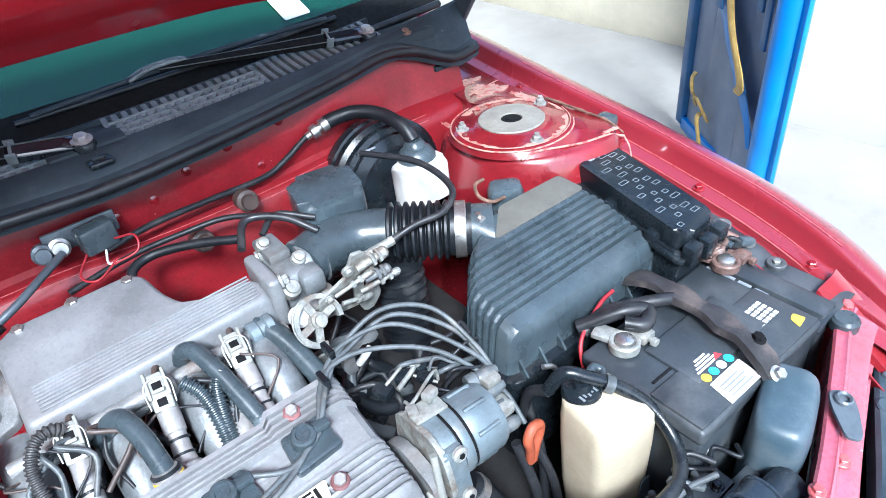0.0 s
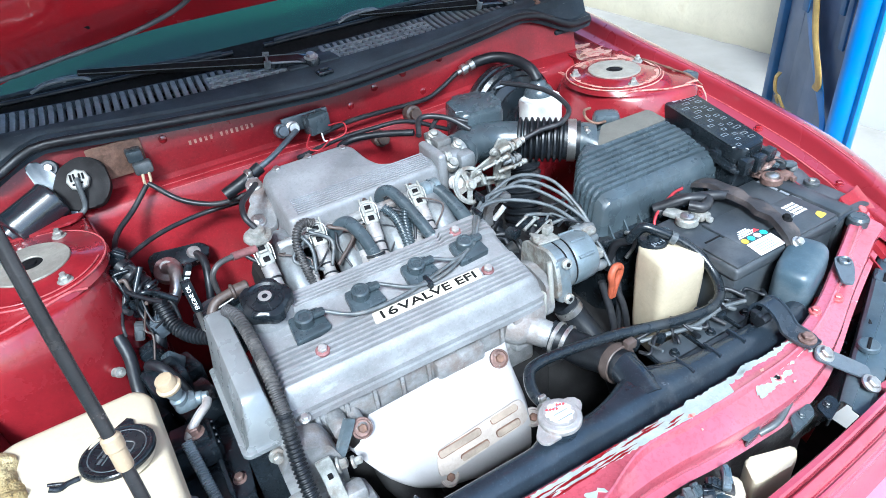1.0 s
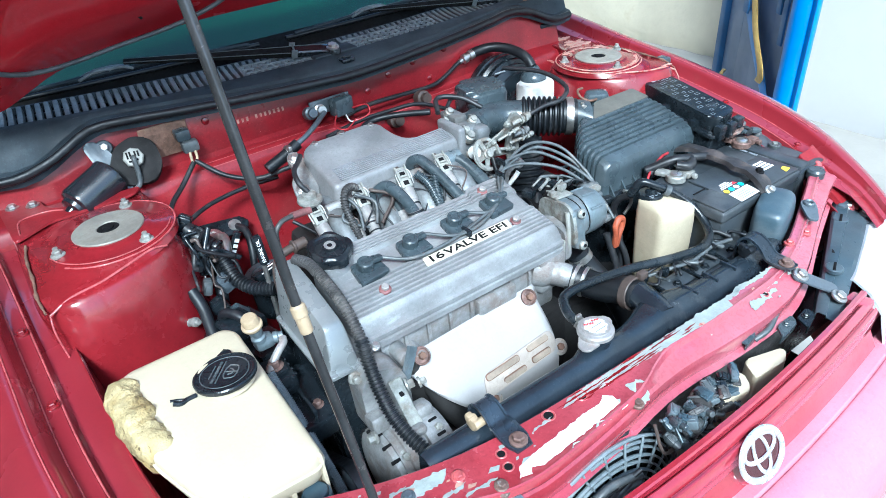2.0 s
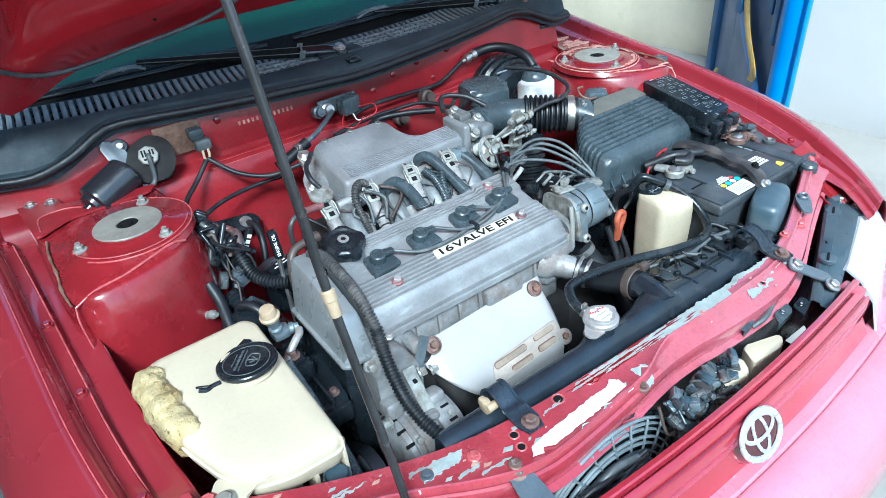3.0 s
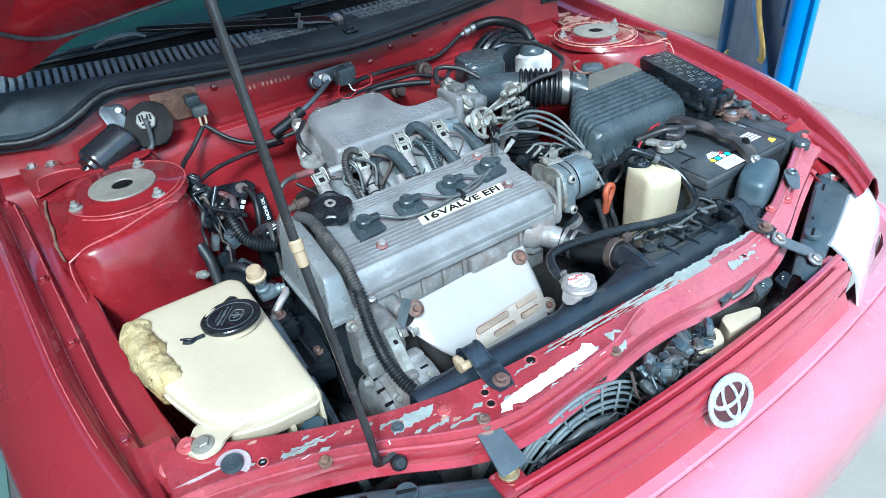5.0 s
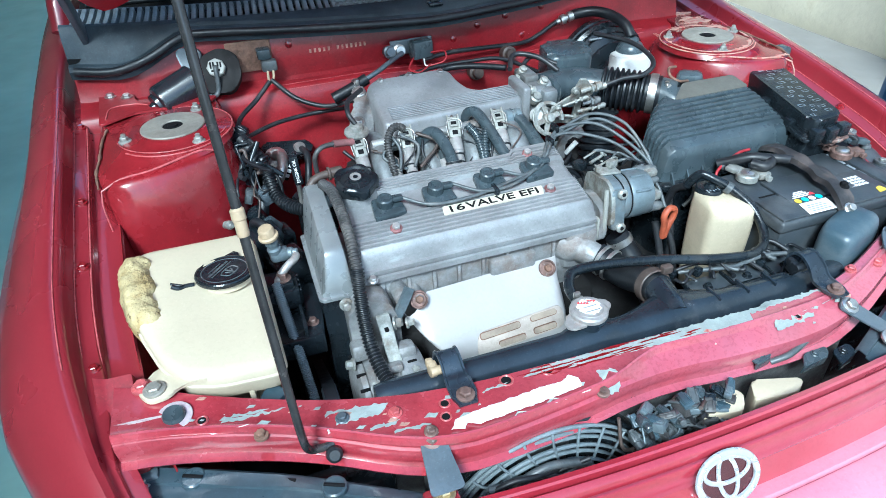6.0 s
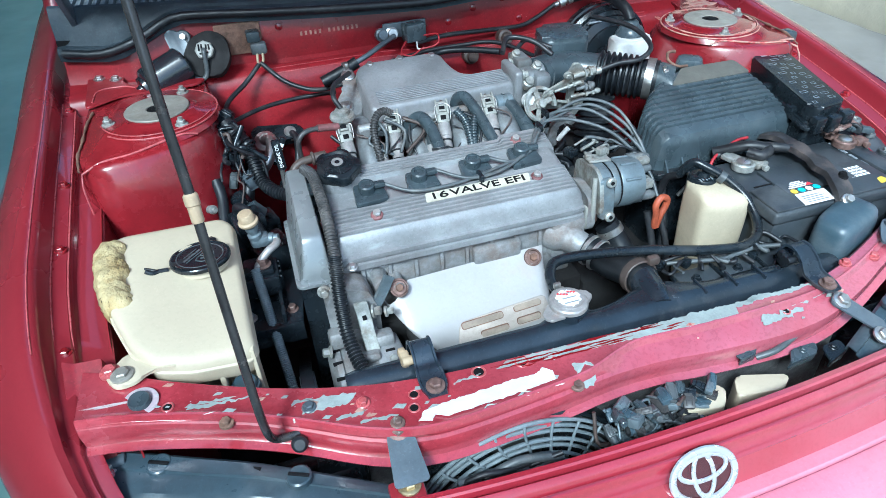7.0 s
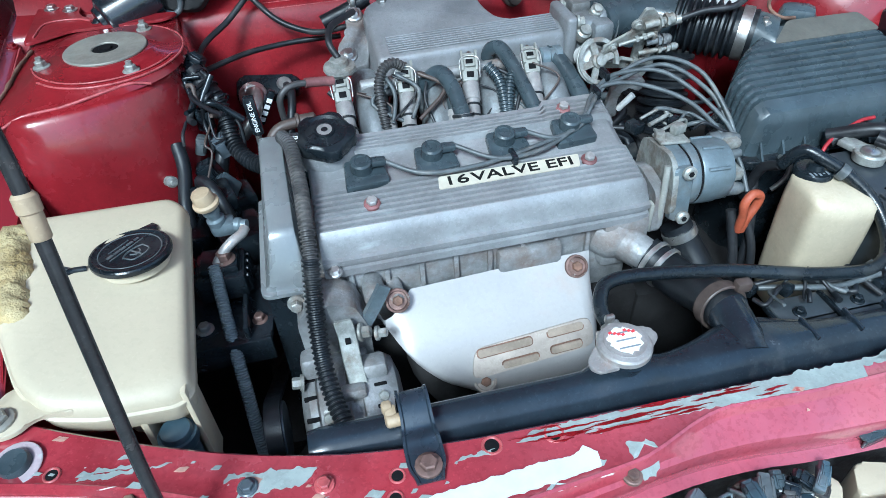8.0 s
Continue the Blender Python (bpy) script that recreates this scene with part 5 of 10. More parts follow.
def headlamp(side):
    top = thing("headlamp", (side * 0.5, -0.62, 0.45), "clear headlamp under a slate grey plastic cover beside the grille", "headlamp", "headlamps")

    def P(x, y, z):
        return Vector((side * x, y, z))

    def rear(x):
        return -0.515 - (0.655 - x) * 0.456
    cover = B()
    grid = []
    for i in range(19):
        x = 0.315 + 0.345 * i / 18
        yb = rear(x)
        w = interp(x, [(0.315, 0.034), (0.42, 0.044), (0.55, 0.056), (0.66, 0.062)])[0]
        z = interp(x, [(0.315, 0.650), (0.40, 0.664), (0.46, 0.672), (0.66, 0.672)])[0]
        n = 0.0015 * math.sin(i * 1.1)
        grid.append([P(x, yb + 0.002, z - 0.03), P(x, yb, z - 0.002), P(x, yb - 0.003, z), P(x, yb - w * 0.40, z + n), P(x, yb - w * 0.42, z - 0.004), P(x, yb - w * 0.9, z - 0.005 + n), P(x, yb - w, z - 0.008), P(x, yb - w - 0.001, z - 0.03)])
    shell(cover, grid, 0.002 * side)
    c = part("top_cover", cover, M_LAMPCOVER, top, "slate grey plastic top cover")
    m4 = Matrix.Translation(P(0.458, rear(0.458) - 0.012, 0.6722)) @ Matrix.Rotation(radians(24) * side, 4, "Z")
    part("square_hole", prism(B(), rounded([(-0.008, -0.005), (0.008, -0.005), (0.008, 0.005), (-0.008, 0.005)], 0.001), 0.0012, m4), M_DARK, c)
    for x in (0.41, 0.56):
        k = B()
        lathe(k, P(x, rear(x) - 0.014, 0.668), (0, 0, 1), [(0.014, 0), (0.014, 0.006), (0.012, 0.0075)], 18)
        part("clip", k, M_LAMPCOVER, c)
        part("clip_slot", box(B(), P(x, rear(x) - 0.014, 0.6762), (0.024, 0.004, 0.002), 0.0006, Matrix.Rotation(radians(24) * side, 3, "Z")), M_DARK, c)
    lens = B()
    grid = []
    for i in range(19):
        x = 0.415 + 0.30 * i / 18
        yf = interp(x, [(0.33, -0.690), (0.42, -0.668), (0.55, -0.622), (0.65, -0.585), (0.715, -0.535)])[0]
        grid.append([P(x, yf + 0.004, 0.655), P(x, yf - 0.002, 0.660), P(x, yf - 0.030, 0.648), P(x, yf - 0.055, 0.622), P(x, yf - 0.072, 0.57), P(x, yf - 0.078, 0.50)])
    shell(lens, grid, 0.004 * side)
    part("lens", lens, M_LAMPWHITE, top, "pale clear lens")
    end = B()
    span(end, P(0.595, -0.61, 0.60), P(0.640, -0.545, 0.668), 0.006)
    box(end, P(0.612, -0.552, 0.668), (0.03, 0.014, 0.02), 0.003)
    box(end, P(0.628, -0.575, 0.650), (0.03, 0.05, 0.03), 0.004, Matrix.Rotation(0.3, 3, "Z"))
    e = part("bracket", end, M_DKSTEEL, top, "dark bracket with fixing screws")
    for y in (-0.557, -0.590):
        part("screw", bolt(B(), P(0.617, y, 0.670), (0, 0, 1), 0.0075, 0.006), M_STEEL, e)
    part("housing", span(B(), P(0.33, -0.60, 0.42), P(0.62, -0.55, 0.60), 0.02), M_BLACKPL, top, "black lamp housing")
    return top


headlamp(1), headlamp(-1)

# added black sheet that closes the bay below and keeps it dark
bm = B()
span(bm, (-0.66, -0.70, 0.235), (0.66, 0.20, 0.25))
part("bay_dark_sheet", bm, M_UNDER, car, "black sheet added below the bay to keep it dark")
for s in (-1, 1):
    part("chassis_rail", span(B(), (s * 0.34, -0.56, 0.28), (s * 0.42, 0.14, 0.40), 0.01), M_UNDER, car, "grimy chassis rail")

# front wheels, out of sight in their arches
for s in (-1, 1):
    bm = B()
    lathe(bm, (s * 0.62, 0.02, 0.297), (s, 0, 0), [(0.19, 0), (0.27, 0.004), (0.292, 0.02), (0.297, 0.05), (0.297, 0.13), (0.292, 0.16), (0.27, 0.178), (0.19, 0.18)], 40)
    wheel = part("wheel", bm, M_RUBBER, car, "black front tyre")
    bm = B()
    lathe(bm, (s * 0.625, 0.02, 0.297), (s, 0, 0), [(0.188, 0), (0.188, 0.165), (0.17, 0.172), (0.05, 0.165)], 32)
    part("rim", bm, M_STEEL, wheel, "grey steel rim")


# ---- the engine ----
engine = thing("engine", (-0.1, -0.28, 0.30), "four-cylinder petrol engine with a ribbed silver valve cover, dusty", "engine")
TILT = 0.24


def vz(y):
    """Height of the valve cover's top."""
    return 0.7665 + TILT * (y + 0.30)


UPV = Vector((0, -TILT, 1)).normalized()


def valve_cover():
    """One casting: ribs run along it, a sunk middle carries the plug boots."""
    prof = []
    prof += [(-0.350, -0.052), (-0.350, -0.047), (-0.346, -0.046), (-0.346, -0.0405), (-0.350, -0.040), (-0.350, -0.034), (-0.344, -0.033)]
    prof += [(-0.342, -0.026), (-0.340, -0.010), (-0.337, -0.004), (-0.333, 0.0)]
    y = -0.331
    for k in range(7):
        prof += [(y, 0.0), (y + 0.0006, -0.0085), (y + 0.0039, -0.0085), (y + 0.0045, 0.0)]
        y += 0.0078
    prof += [(y, 0.0), (y + 0.002, -0.005), (-0.228, -0.005), (-0.226, 0.002)]
    y = -0.224
    for k in range(4):
        prof += [(y, 0.002), (y + 0.0006, -0.0066), (y + 0.0038, -0.0066), (y + 0.0044, 0.002)]
        y += 0.0076
    prof += [(-0.190, 0.002), (-0.187, -0.004), (-0.185, -0.02), (-0.184, -0.06)]
    rings = []
    xs = [(-0.300, 1.0, -0.004), (-0.297, 1.0, -0.0005), (-0.292, 1.0, 0.0), (-0.20, 1.0, 0.0), (-0.1, 1.0, 0.0), (-0.004, 1.0, 0.0), (0.004, 1.0, 0.0), (0.066, 1.0, 0.0), (0.076, 0.995, -0.001), (0.083, 0.98, -0.006), (0.087, 0.97, -0.014)]
    for x, s, dz in xs:
        row = []
        for py, ph in prof:
            if py > -0.226 and x < 0.0:
                py = -0.226 + (py + 0.226) * 0.75
            yy = -0.265 + (py + 0.265) * s
            z = vz(yy) + ph
            if ph > -0.03:
                z += dz
            if ph < -0.02 and py < -0.25:
                z = 0.762 + ph
            if ph < -0.05:
                z = 0.706
            row.append(Vector((x, yy, z)))
        rings.append(row)
    bm = B()
    loft(bm, rings)
    return part("valve_cover", bm, M_ALUCOVER, engine, "silver valve cover with lengthwise ribs", smooth=28)


vc = valve_cover()
for x, y in ((-0.235, -0.305), (0.027, -0.294), (0.027, -0.206)):
    bm = B()
    o = Vector((x, y, vz(y)))
    lathe(bm, o - UPV * 0.002, UPV, [(0.0095, 0), (0.0095, 0.003), (0.0078, 0.0045)], 20)
    w = part("washer", bm, M_GASKETRED, vc, "dull red sealing washer")
    part("bolt", bolt(B(), o + UPV * 0.003, UPV, 0.0064, 0.005, False), M_CAP, w)
# badge
bd = spot((-0.0715, -0.2935, vz(-0.2935) + 0.0006), UPV)
bd = Matrix.Translation(bd.translation) @ Matrix.Rotation(math.atan(TILT), 4, "X")
bm = B()
prism(bm, rounded([(-0.086, -0.0095), (0.084, -0.0095), (0.088, 0.0095), (-0.083, 0.0095)], 0.003), 0.0012, bd)
badge = part("badge", bm, M_GOLD, vc, "cream badge strip with black lettering")
lettering("lettering", "16", 0.0180, bd @ Matrix.Translation((-0.0635, 0.0, 0.0016)), M_INK, badge, "black digits", 0.0004, 0.024, 0.00018)
lettering("lettering", "VALVE EFI", 0.0180, bd @ Matrix.Translation((0.0165, 0.0, 0.0016)), M_INK, badge, "black letters", 0.0004, 0.123, 0.00022)

# oil filler
cap = B()
o = Vector((-0.272, -0.213, vz(-0.213) + 0.008))
lathe(cap, o, UPV, [(0.030, 0.0), (0.0335, 0.003), (0.0335, 0.016), (0.032, 0.0185), (0.026, 0.0205), (0.0225, 0.0185), (0.012, 0.0195), (0.0115, 0.0225), (0.0, 0.0225)], 48,
      wave=lambda a, k: 1 + (0.075 * math.copysign(abs(math.sin(a * 5)) ** 0.5, math.sin(a * 5)) if k in (1, 2, 3) else 0))
oc = part("oil_cap", cap, M_BLACKPL, engine, "black scalloped oil filler cap")
bm = B()
ring(bm, o + UPV * 0.0222, UPV, 0.0040, 0.0090, 0.0006, 20)
part("cap_mark", bm, M_CAP, oc, "pale round mark")
part("filler_neck", lathe(B(), o - UPV * 0.02, UPV, [(0.036, 0), (0.034, 0.012), (0.031, 0.02)], 28), M_ALUCOVER, engine)

# plug boots, their leads
BOOTS = [(-0.236, -0.259), (-0.152, -0.254), (-0.062, -0.249), (0.023, -0.244)]
for k, (x, y) in enumerate(BOOTS):
    o = Vector((x, y, vz(y) - 0.005))
    m4 = Matrix.Translation(o) @ Matrix.Rotation(math.atan(TILT), 4, "X") @ Matrix.Rotation(radians(4), 4, "Z")
    bm = B()
    prism(bm, rounded([(-0.026, -0.022), (0.026, -0.022), (0.024, 0.020), (-0.020, 0.021)], 0.005, 3), 0.010, m4, 0.003, 2)
    lathe(bm, m4 @ Vector((-0.002, 0.004, 0.009)), UPV, [(0.0135, 0), (0.0125, 0.009), (0.0125, 0.0125), (0.0105, 0.0145), (0.0075, 0.0145), (0.0065, 0.013)], 20)
    box(bm, m4 @ Vector((0.016, 0.004, 0.016)), (0.022, 0.012, 0.009), 0.003)
    part("plug_boot", bm, M_GREYPL, engine, "dark grey rubber spark plug boot")
LEADS = [
    [(-0.216, -0.256, vz(-0.256) + 0.012), (-0.17, -0.283, vz(-0.27) + 0.006), (-0.10, -0.282, vz(-0.27) + 0.004), (-0.03, -0.268, vz(-0.262) + 0.006), (0.03, -0.25, vz(-0.25) + 0.008), (0.058, -0.222, 0.797), (0.10, -0.186, 0.810), (0.16, -0.182, 0.828), (0.212, -0.205, 0.812), (0.232, -0.25, 0.775), (0.236, -0.278, 0.748)],
    [(-0.130, -0.252, vz(-0.25) + 0.013), (-0.08, -0.279, vz(-0.268) + 0.006), (-0.02, -0.272, vz(-0.262) + 0.004), (0.035, -0.244, vz(-0.24) + 0.010), (0.066, -0.205, 0.803), (0.11, -0.188, 0.808), (0.17, -0.190, 0.820), (0.222, -0.228, 0.788), (0.238, -0.27, 0.742)],
    [(-0.042, -0.246, vz(-0.245) + 0.012), (0.0, -0.262, vz(-0.255) + 0.007), (0.045, -0.236, vz(-0.235) + 0.011), (0.074, -0.198, 0.806), (0.11, -0.185, 0.815), (0.17, -0.20, 0.812), (0.228, -0.262, 0.765), (0.238, -0.30, 0.715)],
    [(0.043, -0.240, vz(-0.24) + 0.012), (0.06, -0.222, 0.803), (0.082, -0.198, 0.808), (0.13, -0.205, 0.806), (0.19, -0.24, 0.785), (0.232, -0.29, 0.735), (0.236, -0.325, 0.70)],
]
for pts in LEADS:
    part("ignition_lead", tube(B(), pts, 0.0029, 8, 8), M_LEAD, engine, "grey ignition lead")
for o, r in (((-0.062, -0.2775, vz(-0.2775) + 0.006), 0.004), ((0.068, -0.207, 0.806), 0.01), ((0.09, -0.182, 0.815), 0.011)):
    bm = B()
    box(bm, o, (0.007, 0.022, 0.012), 0.002)
    part("lead_clip", bm, M_BLACKPL, engine)

# timing cover at the belt end, in two halves
def timing():
    rings = []
    for y, zt, xo, inset in ((-0.184, 0.797, -0.352, 0.003), (-0.186, 0.800, -0.351, 0.0008), (-0.190, 0.8015, -0.350, 0.0), (-0.245, 0.7955, -0.350, 0.0), (-0.325, 0.7735, -0.350, 0.0), (-0.333, 0.7695, -0.350, 0.0), (-0.3375, 0.764, -0.351, 0.0), (-0.354, 0.7225, -0.358, 0.0), (-0.3565, 0.7085, -0.361, 0.001)):
        zt0 = max(zt, 0.712)
        k = (zt0 - 0.708) / 0.095
        rings.append([Vector((-0.3185 - 0.004 * k, y, zt0 - 0.004)), Vector((-0.3198 - 0.004 * k, y, zt0 - 0.001)), Vector((-0.3225 - 0.004 * k, y, zt0)), Vector((xo + 0.004, y, zt0 - 0.0002)), Vector((xo + 0.001, y, zt0 - 0.0012)), Vector((xo - 0.0008, y, zt0 - 0.004)),
                      Vector((-0.3645 + inset, y, 0.7115)), Vector((-0.3645 + inset, y, 0.706)), Vector((-0.3185, y, 0.706))])
    bm = B()
    loft(bm, rings)
    up = part("timing_cover", bm, M_TIMING, engine, "pale grey timing belt cover", smooth=28)
    fl = B()
    prism(fl, rounded([(-0.3705, -0.182), (-0.3705, -0.356), (-0.364, -0.363), (-0.316, -0.363), (-0.316, -0.182)], 0.004), 0.0055, Matrix.Translation((0, 0, 0.7035)), 0.0015, 2)
    part("flange", fl, M_TIMING, up, "pale moulded rim")
    lo = B()
    prism(lo, rounded([(-0.35, 0.40), (-0.18, 0.40), (-0.18, 0.705), (-0.35, 0.705)], 0.01), 0.05, Matrix(((0, 0, 1, -0.366), (1, 0, 0, 0), (0, 1, 0, 0), (0, 0, 0, 1))), 0.006)
    part("lower_cover", lo, M_BLACKPL, engine, "black lower timing cover")


timing()
bm = B()
corrugated(bm, [(-0.322, -0.196, 0.803), (-0.313, -0.230, 0.807), (-0.309, -0.285, 0.794), (-0.309, -0.330, 0.776), (-0.3105, -0.3635, 0.748)], 0.0078, 0.0050, 0.0012, 12)
part("loom_conduit", bm, M_CONDUIT, engine, "dusty brown corrugated conduit")
bm = B()
corrugated(bm, [(-0.3105, -0.3610, 0.751), (-0.3140, -0.3800, 0.722), (-0.3165, -0.4020, 0.695), (-0.3170, -0.4300, 0.668), (-0.3130, -0.4620, 0.650), (-0.3060, -0.4900, 0.640), (-0.303, -0.508, 0.632)], 0.0092, 0.0054, 0.0012, 12)
part("loom_conduit", bm, M_RUBBER, engine, "blue-black corrugated conduit")
# cylinder head, its front fins and block
bm = B()
span(bm, (-0.315, -0.338, 0.60), (0.075, -0.19, 0.706), 0.006)
head = part("cylinder_head", bm, M_ALU, engine, "grey cast aluminium cylinder head")
for k in range(9):
    x = -0.275 + k * 0.041
    bm = B()
    prism(bm, [(0, 0), (0.012, 0), (0.010, 0.05), (0.004, 0.062), (0, 0.062)], 0.006, Matrix(((0, 0, 1, x), (-1, 0, 0, -0.333), (0, 1, 0, 0.643), (0, 0, 0, 1))), 0.001, 1)
    part("fin", bm, M_ALU, head)
for x, z, r in ((-0.25, 0.682, 0.0125), (-0.225, 0.672, 0.009), (-0.29, 0.655, 0.009)):
    bm = B()
    rod(bm, (x, -0.33, z), (x, -0.372, z), r, 16, 0.002)
    rod(bm, (x, -0.371, z), (x, -0.3735, z), r * 0.55, 12)
    part("boss", bm, M_ALU, head)
bm = B()
span(bm, (-0.10, -0.352, 0.655), (-0.02, -0.33, 0.694), 0.006)
part("pad", bm, M_ALU, head)
for x in (-0.288,):
    part("bolt", bolt(B(), (x, -0.352, 0.717), (0, -0.3, 1), 0.0052, 0.005), M_STEEL, head)
bm = B()
span(bm, (-0.315, -0.36, 0.30), (0.09, -0.14, 0.60), 0.01)
part("engine_block", bm, M_UNDER, engine, "dark oily engine block")

# heat shield over the manifold
def heat_shield():
    bm = B()
    NU, NV = 30, 18
    grid = []
    for i in range(NU + 1):
        u = i / NU
        x = lerp(-0.252, 0.016, u)
        ztop = lerp(0.640, 0.668, min(1, u / 0.16)) if u < 0.16 else lerp(0.668, 0.672, (u - 0.16) / 0.84)
        zbot = interp(u, [(0.0, 0.648), (0.063, 0.630), (0.25, 0.580), (0.39, 0.550), (0.6, 0.530), (1.0, 0.53)])[0]
        row = []
        for k in range(NV + 1):
            v = k / NV
            z = lerp(ztop, zbot, v)
            out = 0.085 * (1 - (1 - min(1, (0.670 - z) / 0.0935 if z < 0.670 else 0.0)) ** 2.0)
            side = min(1.0, u / 0.13, (1 - u) / 0.07)
            side = math.sin(max(0.0, side) * math.pi / 2) ** 0.7
            y = -0.347 - out * (0.25 + 0.75 * side)
            if v > 0.9:
                y += 0.05 * (v - 0.9)
            row.append((x, y, z))
        grid.append(row)
    shell(bm, grid, -0.0018)
    s = part("heat_shield", bm, M_SHIELD, engine, "pale heat shield with slots and rust stains", smooth=50)

    def face(x, z):
        """Point on the front of the shield."""
        best = min((abs(p[0] - x) * 1.0 + abs(p[2] - z), p) for row in grid for p in row)[1]
        return best[1]
    # raised frame round the slots, and the slots
    def pose_on(x, z):
        def yy(h):
            v = min(1.0, max(0.0, (0.670 - h) / 0.17) / 0.55)
            return -0.347 - 0.085 * (1 - (1 - v) ** 2.0)
        a = math.atan2(0.02, yy(z + 0.01) - yy(z - 0.01))
        return Matrix.Translation((x, yy(z) - 0.0012, z)) @ Matrix.Rotation(a, 4, "X") @ Matrix.Rotation(radians(3), 4, "Z")
    bm = B()
    prism(bm, rounded([(-0.086, -0.020), (0.068, -0.016), (0.068, 0.020), (-0.076, 0.016)], 0.012, 5), 0.0020, pose_on(-0.072, 0.608), 0.0015, 2)
    part("pressed_panel", bm, M_SHIELDRIM, s, "raised brownish panel of the shield")
    for x0, x1, z in ((-0.146, -0.080, 0.614), (-0.060, -0.016, 0.619), (-0.118, -0.074, 0.597), (-0.058, -0.020, 0.602)):
        m4 = pose_on((x0 + x1) / 2, z) @ Matrix.Translation((0, 0, 0.0022))
        w = (x1 - x0) / 2
        bm = B()
        prism(bm, rounded([(-w - 0.0014, -0.0060), (w + 0.0014, -0.0060), (w + 0.0014, 0.0060), (-w - 0.0014, 0.0060)], 0.0055, 5), 0.0010, m4, 0.0004, 1)
        rim = part("slot_rim", bm, M_RUST, s, "rust-brown line round a slot")
        bm = B()
        prism(bm, rounded([(-w, -0.0045), (w, -0.0045), (w, 0.0045), (-w, 0.0045)], 0.0042, 5), 0.001, m4 @ Matrix.Translation((0, 0, 0.0012)))
        part("slot", bm, M_SLOT, rim)
    for x, y, z in ((-0.226, -0.371, 0.674), (-0.006, -0.362, 0.664), (-0.139, -0.430, 0.572), (0.006, -0.424, 0.590)):
        bm = B()
        ax = (0, -0.75, 0.65)
        lathe(bm, Vector((x, y, z)), ax, [(0.0145, 0), (0.014, 0.003), (0.0115, 0.004), (0.0105, 0.0015), (0.0, 0.0015)], 22)
        w = part("washer", bm, M_SHIELDRIM if z < 0.6 else M_COPPER, s, "stained round washer")
        part("bolt", bolt(B(), Vector((x, y, z)) + Vector(ax).normalized() * 0.002, ax, 0.0062, 0.006, False), M_RUST, w)
    return s


heat_shield()
bm = B()
for x in (-0.2, -0.13, -0.06, 0.0):
    tube(bm, [(x, -0.33, 0.60), (x, -0.39, 0.57), (lerp(x, -0.1, 0.5), -0.40, 0.48), (-0.1, -0.39, 0.38)], 0.02, 10, 4)
part("exhaust_manifold", bm, M_UNDER, engine, "near-black exhaust manifold")

# alternator and its bracket, belt
alt = B()
lathe(alt, (-0.350, -0.430, 0.560), (1, 0, 0), [(0.045, 0), (0.060, 0.004), (0.067, 0.010), (0.068, 0.018), (0.065, 0.020), (0.065, 0.030), (0.068, 0.032), (0.068, 0.052), (0.063, 0.054), (0.063, 0.066), (0.068, 0.068), (0.068, 0.094), (0.060, 0.106), (0.040, 0.112), (0.02, 0.113)], 44)
al = part("alternator", alt, M_ALU, engine, "dull cast aluminium alternator")
for k in range(18):
    a = radians(8 + k * 10)
    e = Vector((0, -math.cos(a), math.sin(a)))
    for x in (-0.262, -0.338):
        if k % 2:
            part("vent_slot", box(B(), Vector((x, -0.430, 0.560)) + e * 0.0668, (0.014, 0.004, 0.005), 0.001, Matrix.Rotation(math.pi / 2 - a, 3, "X").inverted()), M_DARK, al)
for x, y, z, w, d, h in ((-0.300, -0.385, 0.612, 0.060, 0.050, 0.035), (-0.330, -0.408, 0.640, 0.026, 0.030, 0.026), (-0.268, -0.420, 0.630, 0.034, 0.030, 0.020), (-0.292, -0.448, 0.628, 0.030, 0.020, 0.014)):
    part("lug", box(B(), (x, y, z), (w, d, h), 0.006, Matrix.Rotation(radians(-18), 3, "X")), M_ALU, al)
bm = B()
lathe(bm, (-0.396, -0.430, 0.560), (1, 0, 0), [(0.030, 0), (0.034, 0.002), (0.030, 0.006), (0.034, 0.010), (0.030, 0.014), (0.034, 0.018), (0.034, 0.022), (0.010, 0.023)], 28)
part("pulley", bm, M_DKSTEEL, al)
bm = B()
bar = smooth_path([(-0.290, -0.402, 0.690), (-0.288, -0.408, 0.675), (-0.287, -0.425, 0.650), (-0.285, -0.440, 0.630)], 4)
shell(bm, [[p + Vector((-0.010, 0, -0.002)), p + Vector((-0.009, 0, 0)), p + Vector((0.009, 0, 0)), p + Vector((0.010, 0, -0.002))] for p in bar], 0.004)
part("adjuster", bm, M_ZINC, al, "zinc adjuster strap")
part("slot", box(B(), (-0.288, -0.4115, 0.670), (0.006, 0.010, 0.004), 0.001), M_DARK, al)
for o, ax, r in (((-0.272, -0.402, 0.668), (1, -0.3, 0.2), 0.007), ((-0.255, -0.408, 0.668), (1, -0.3, 0.2), 0.0055), ((-0.299, -0.374, 0.690), (0, -1, 0.3), 0.008), ((-0.335, -0.372, 0.700), (0, -1, 0.2), 0.0065), ((-0.345, -0.425, 0.632), (-1, 0, 0.2), 0.0065), ((-0.262, -0.452, 0.618), (0.2, -0.7, 0.6), 0.006), ((-0.322, -0.462, 0.612), (0, -0.7, 0.6), 0.006)):
    part("bolt", bolt(B(), o, ax, r, 0.009), M_ZINC, al)
bm = B()
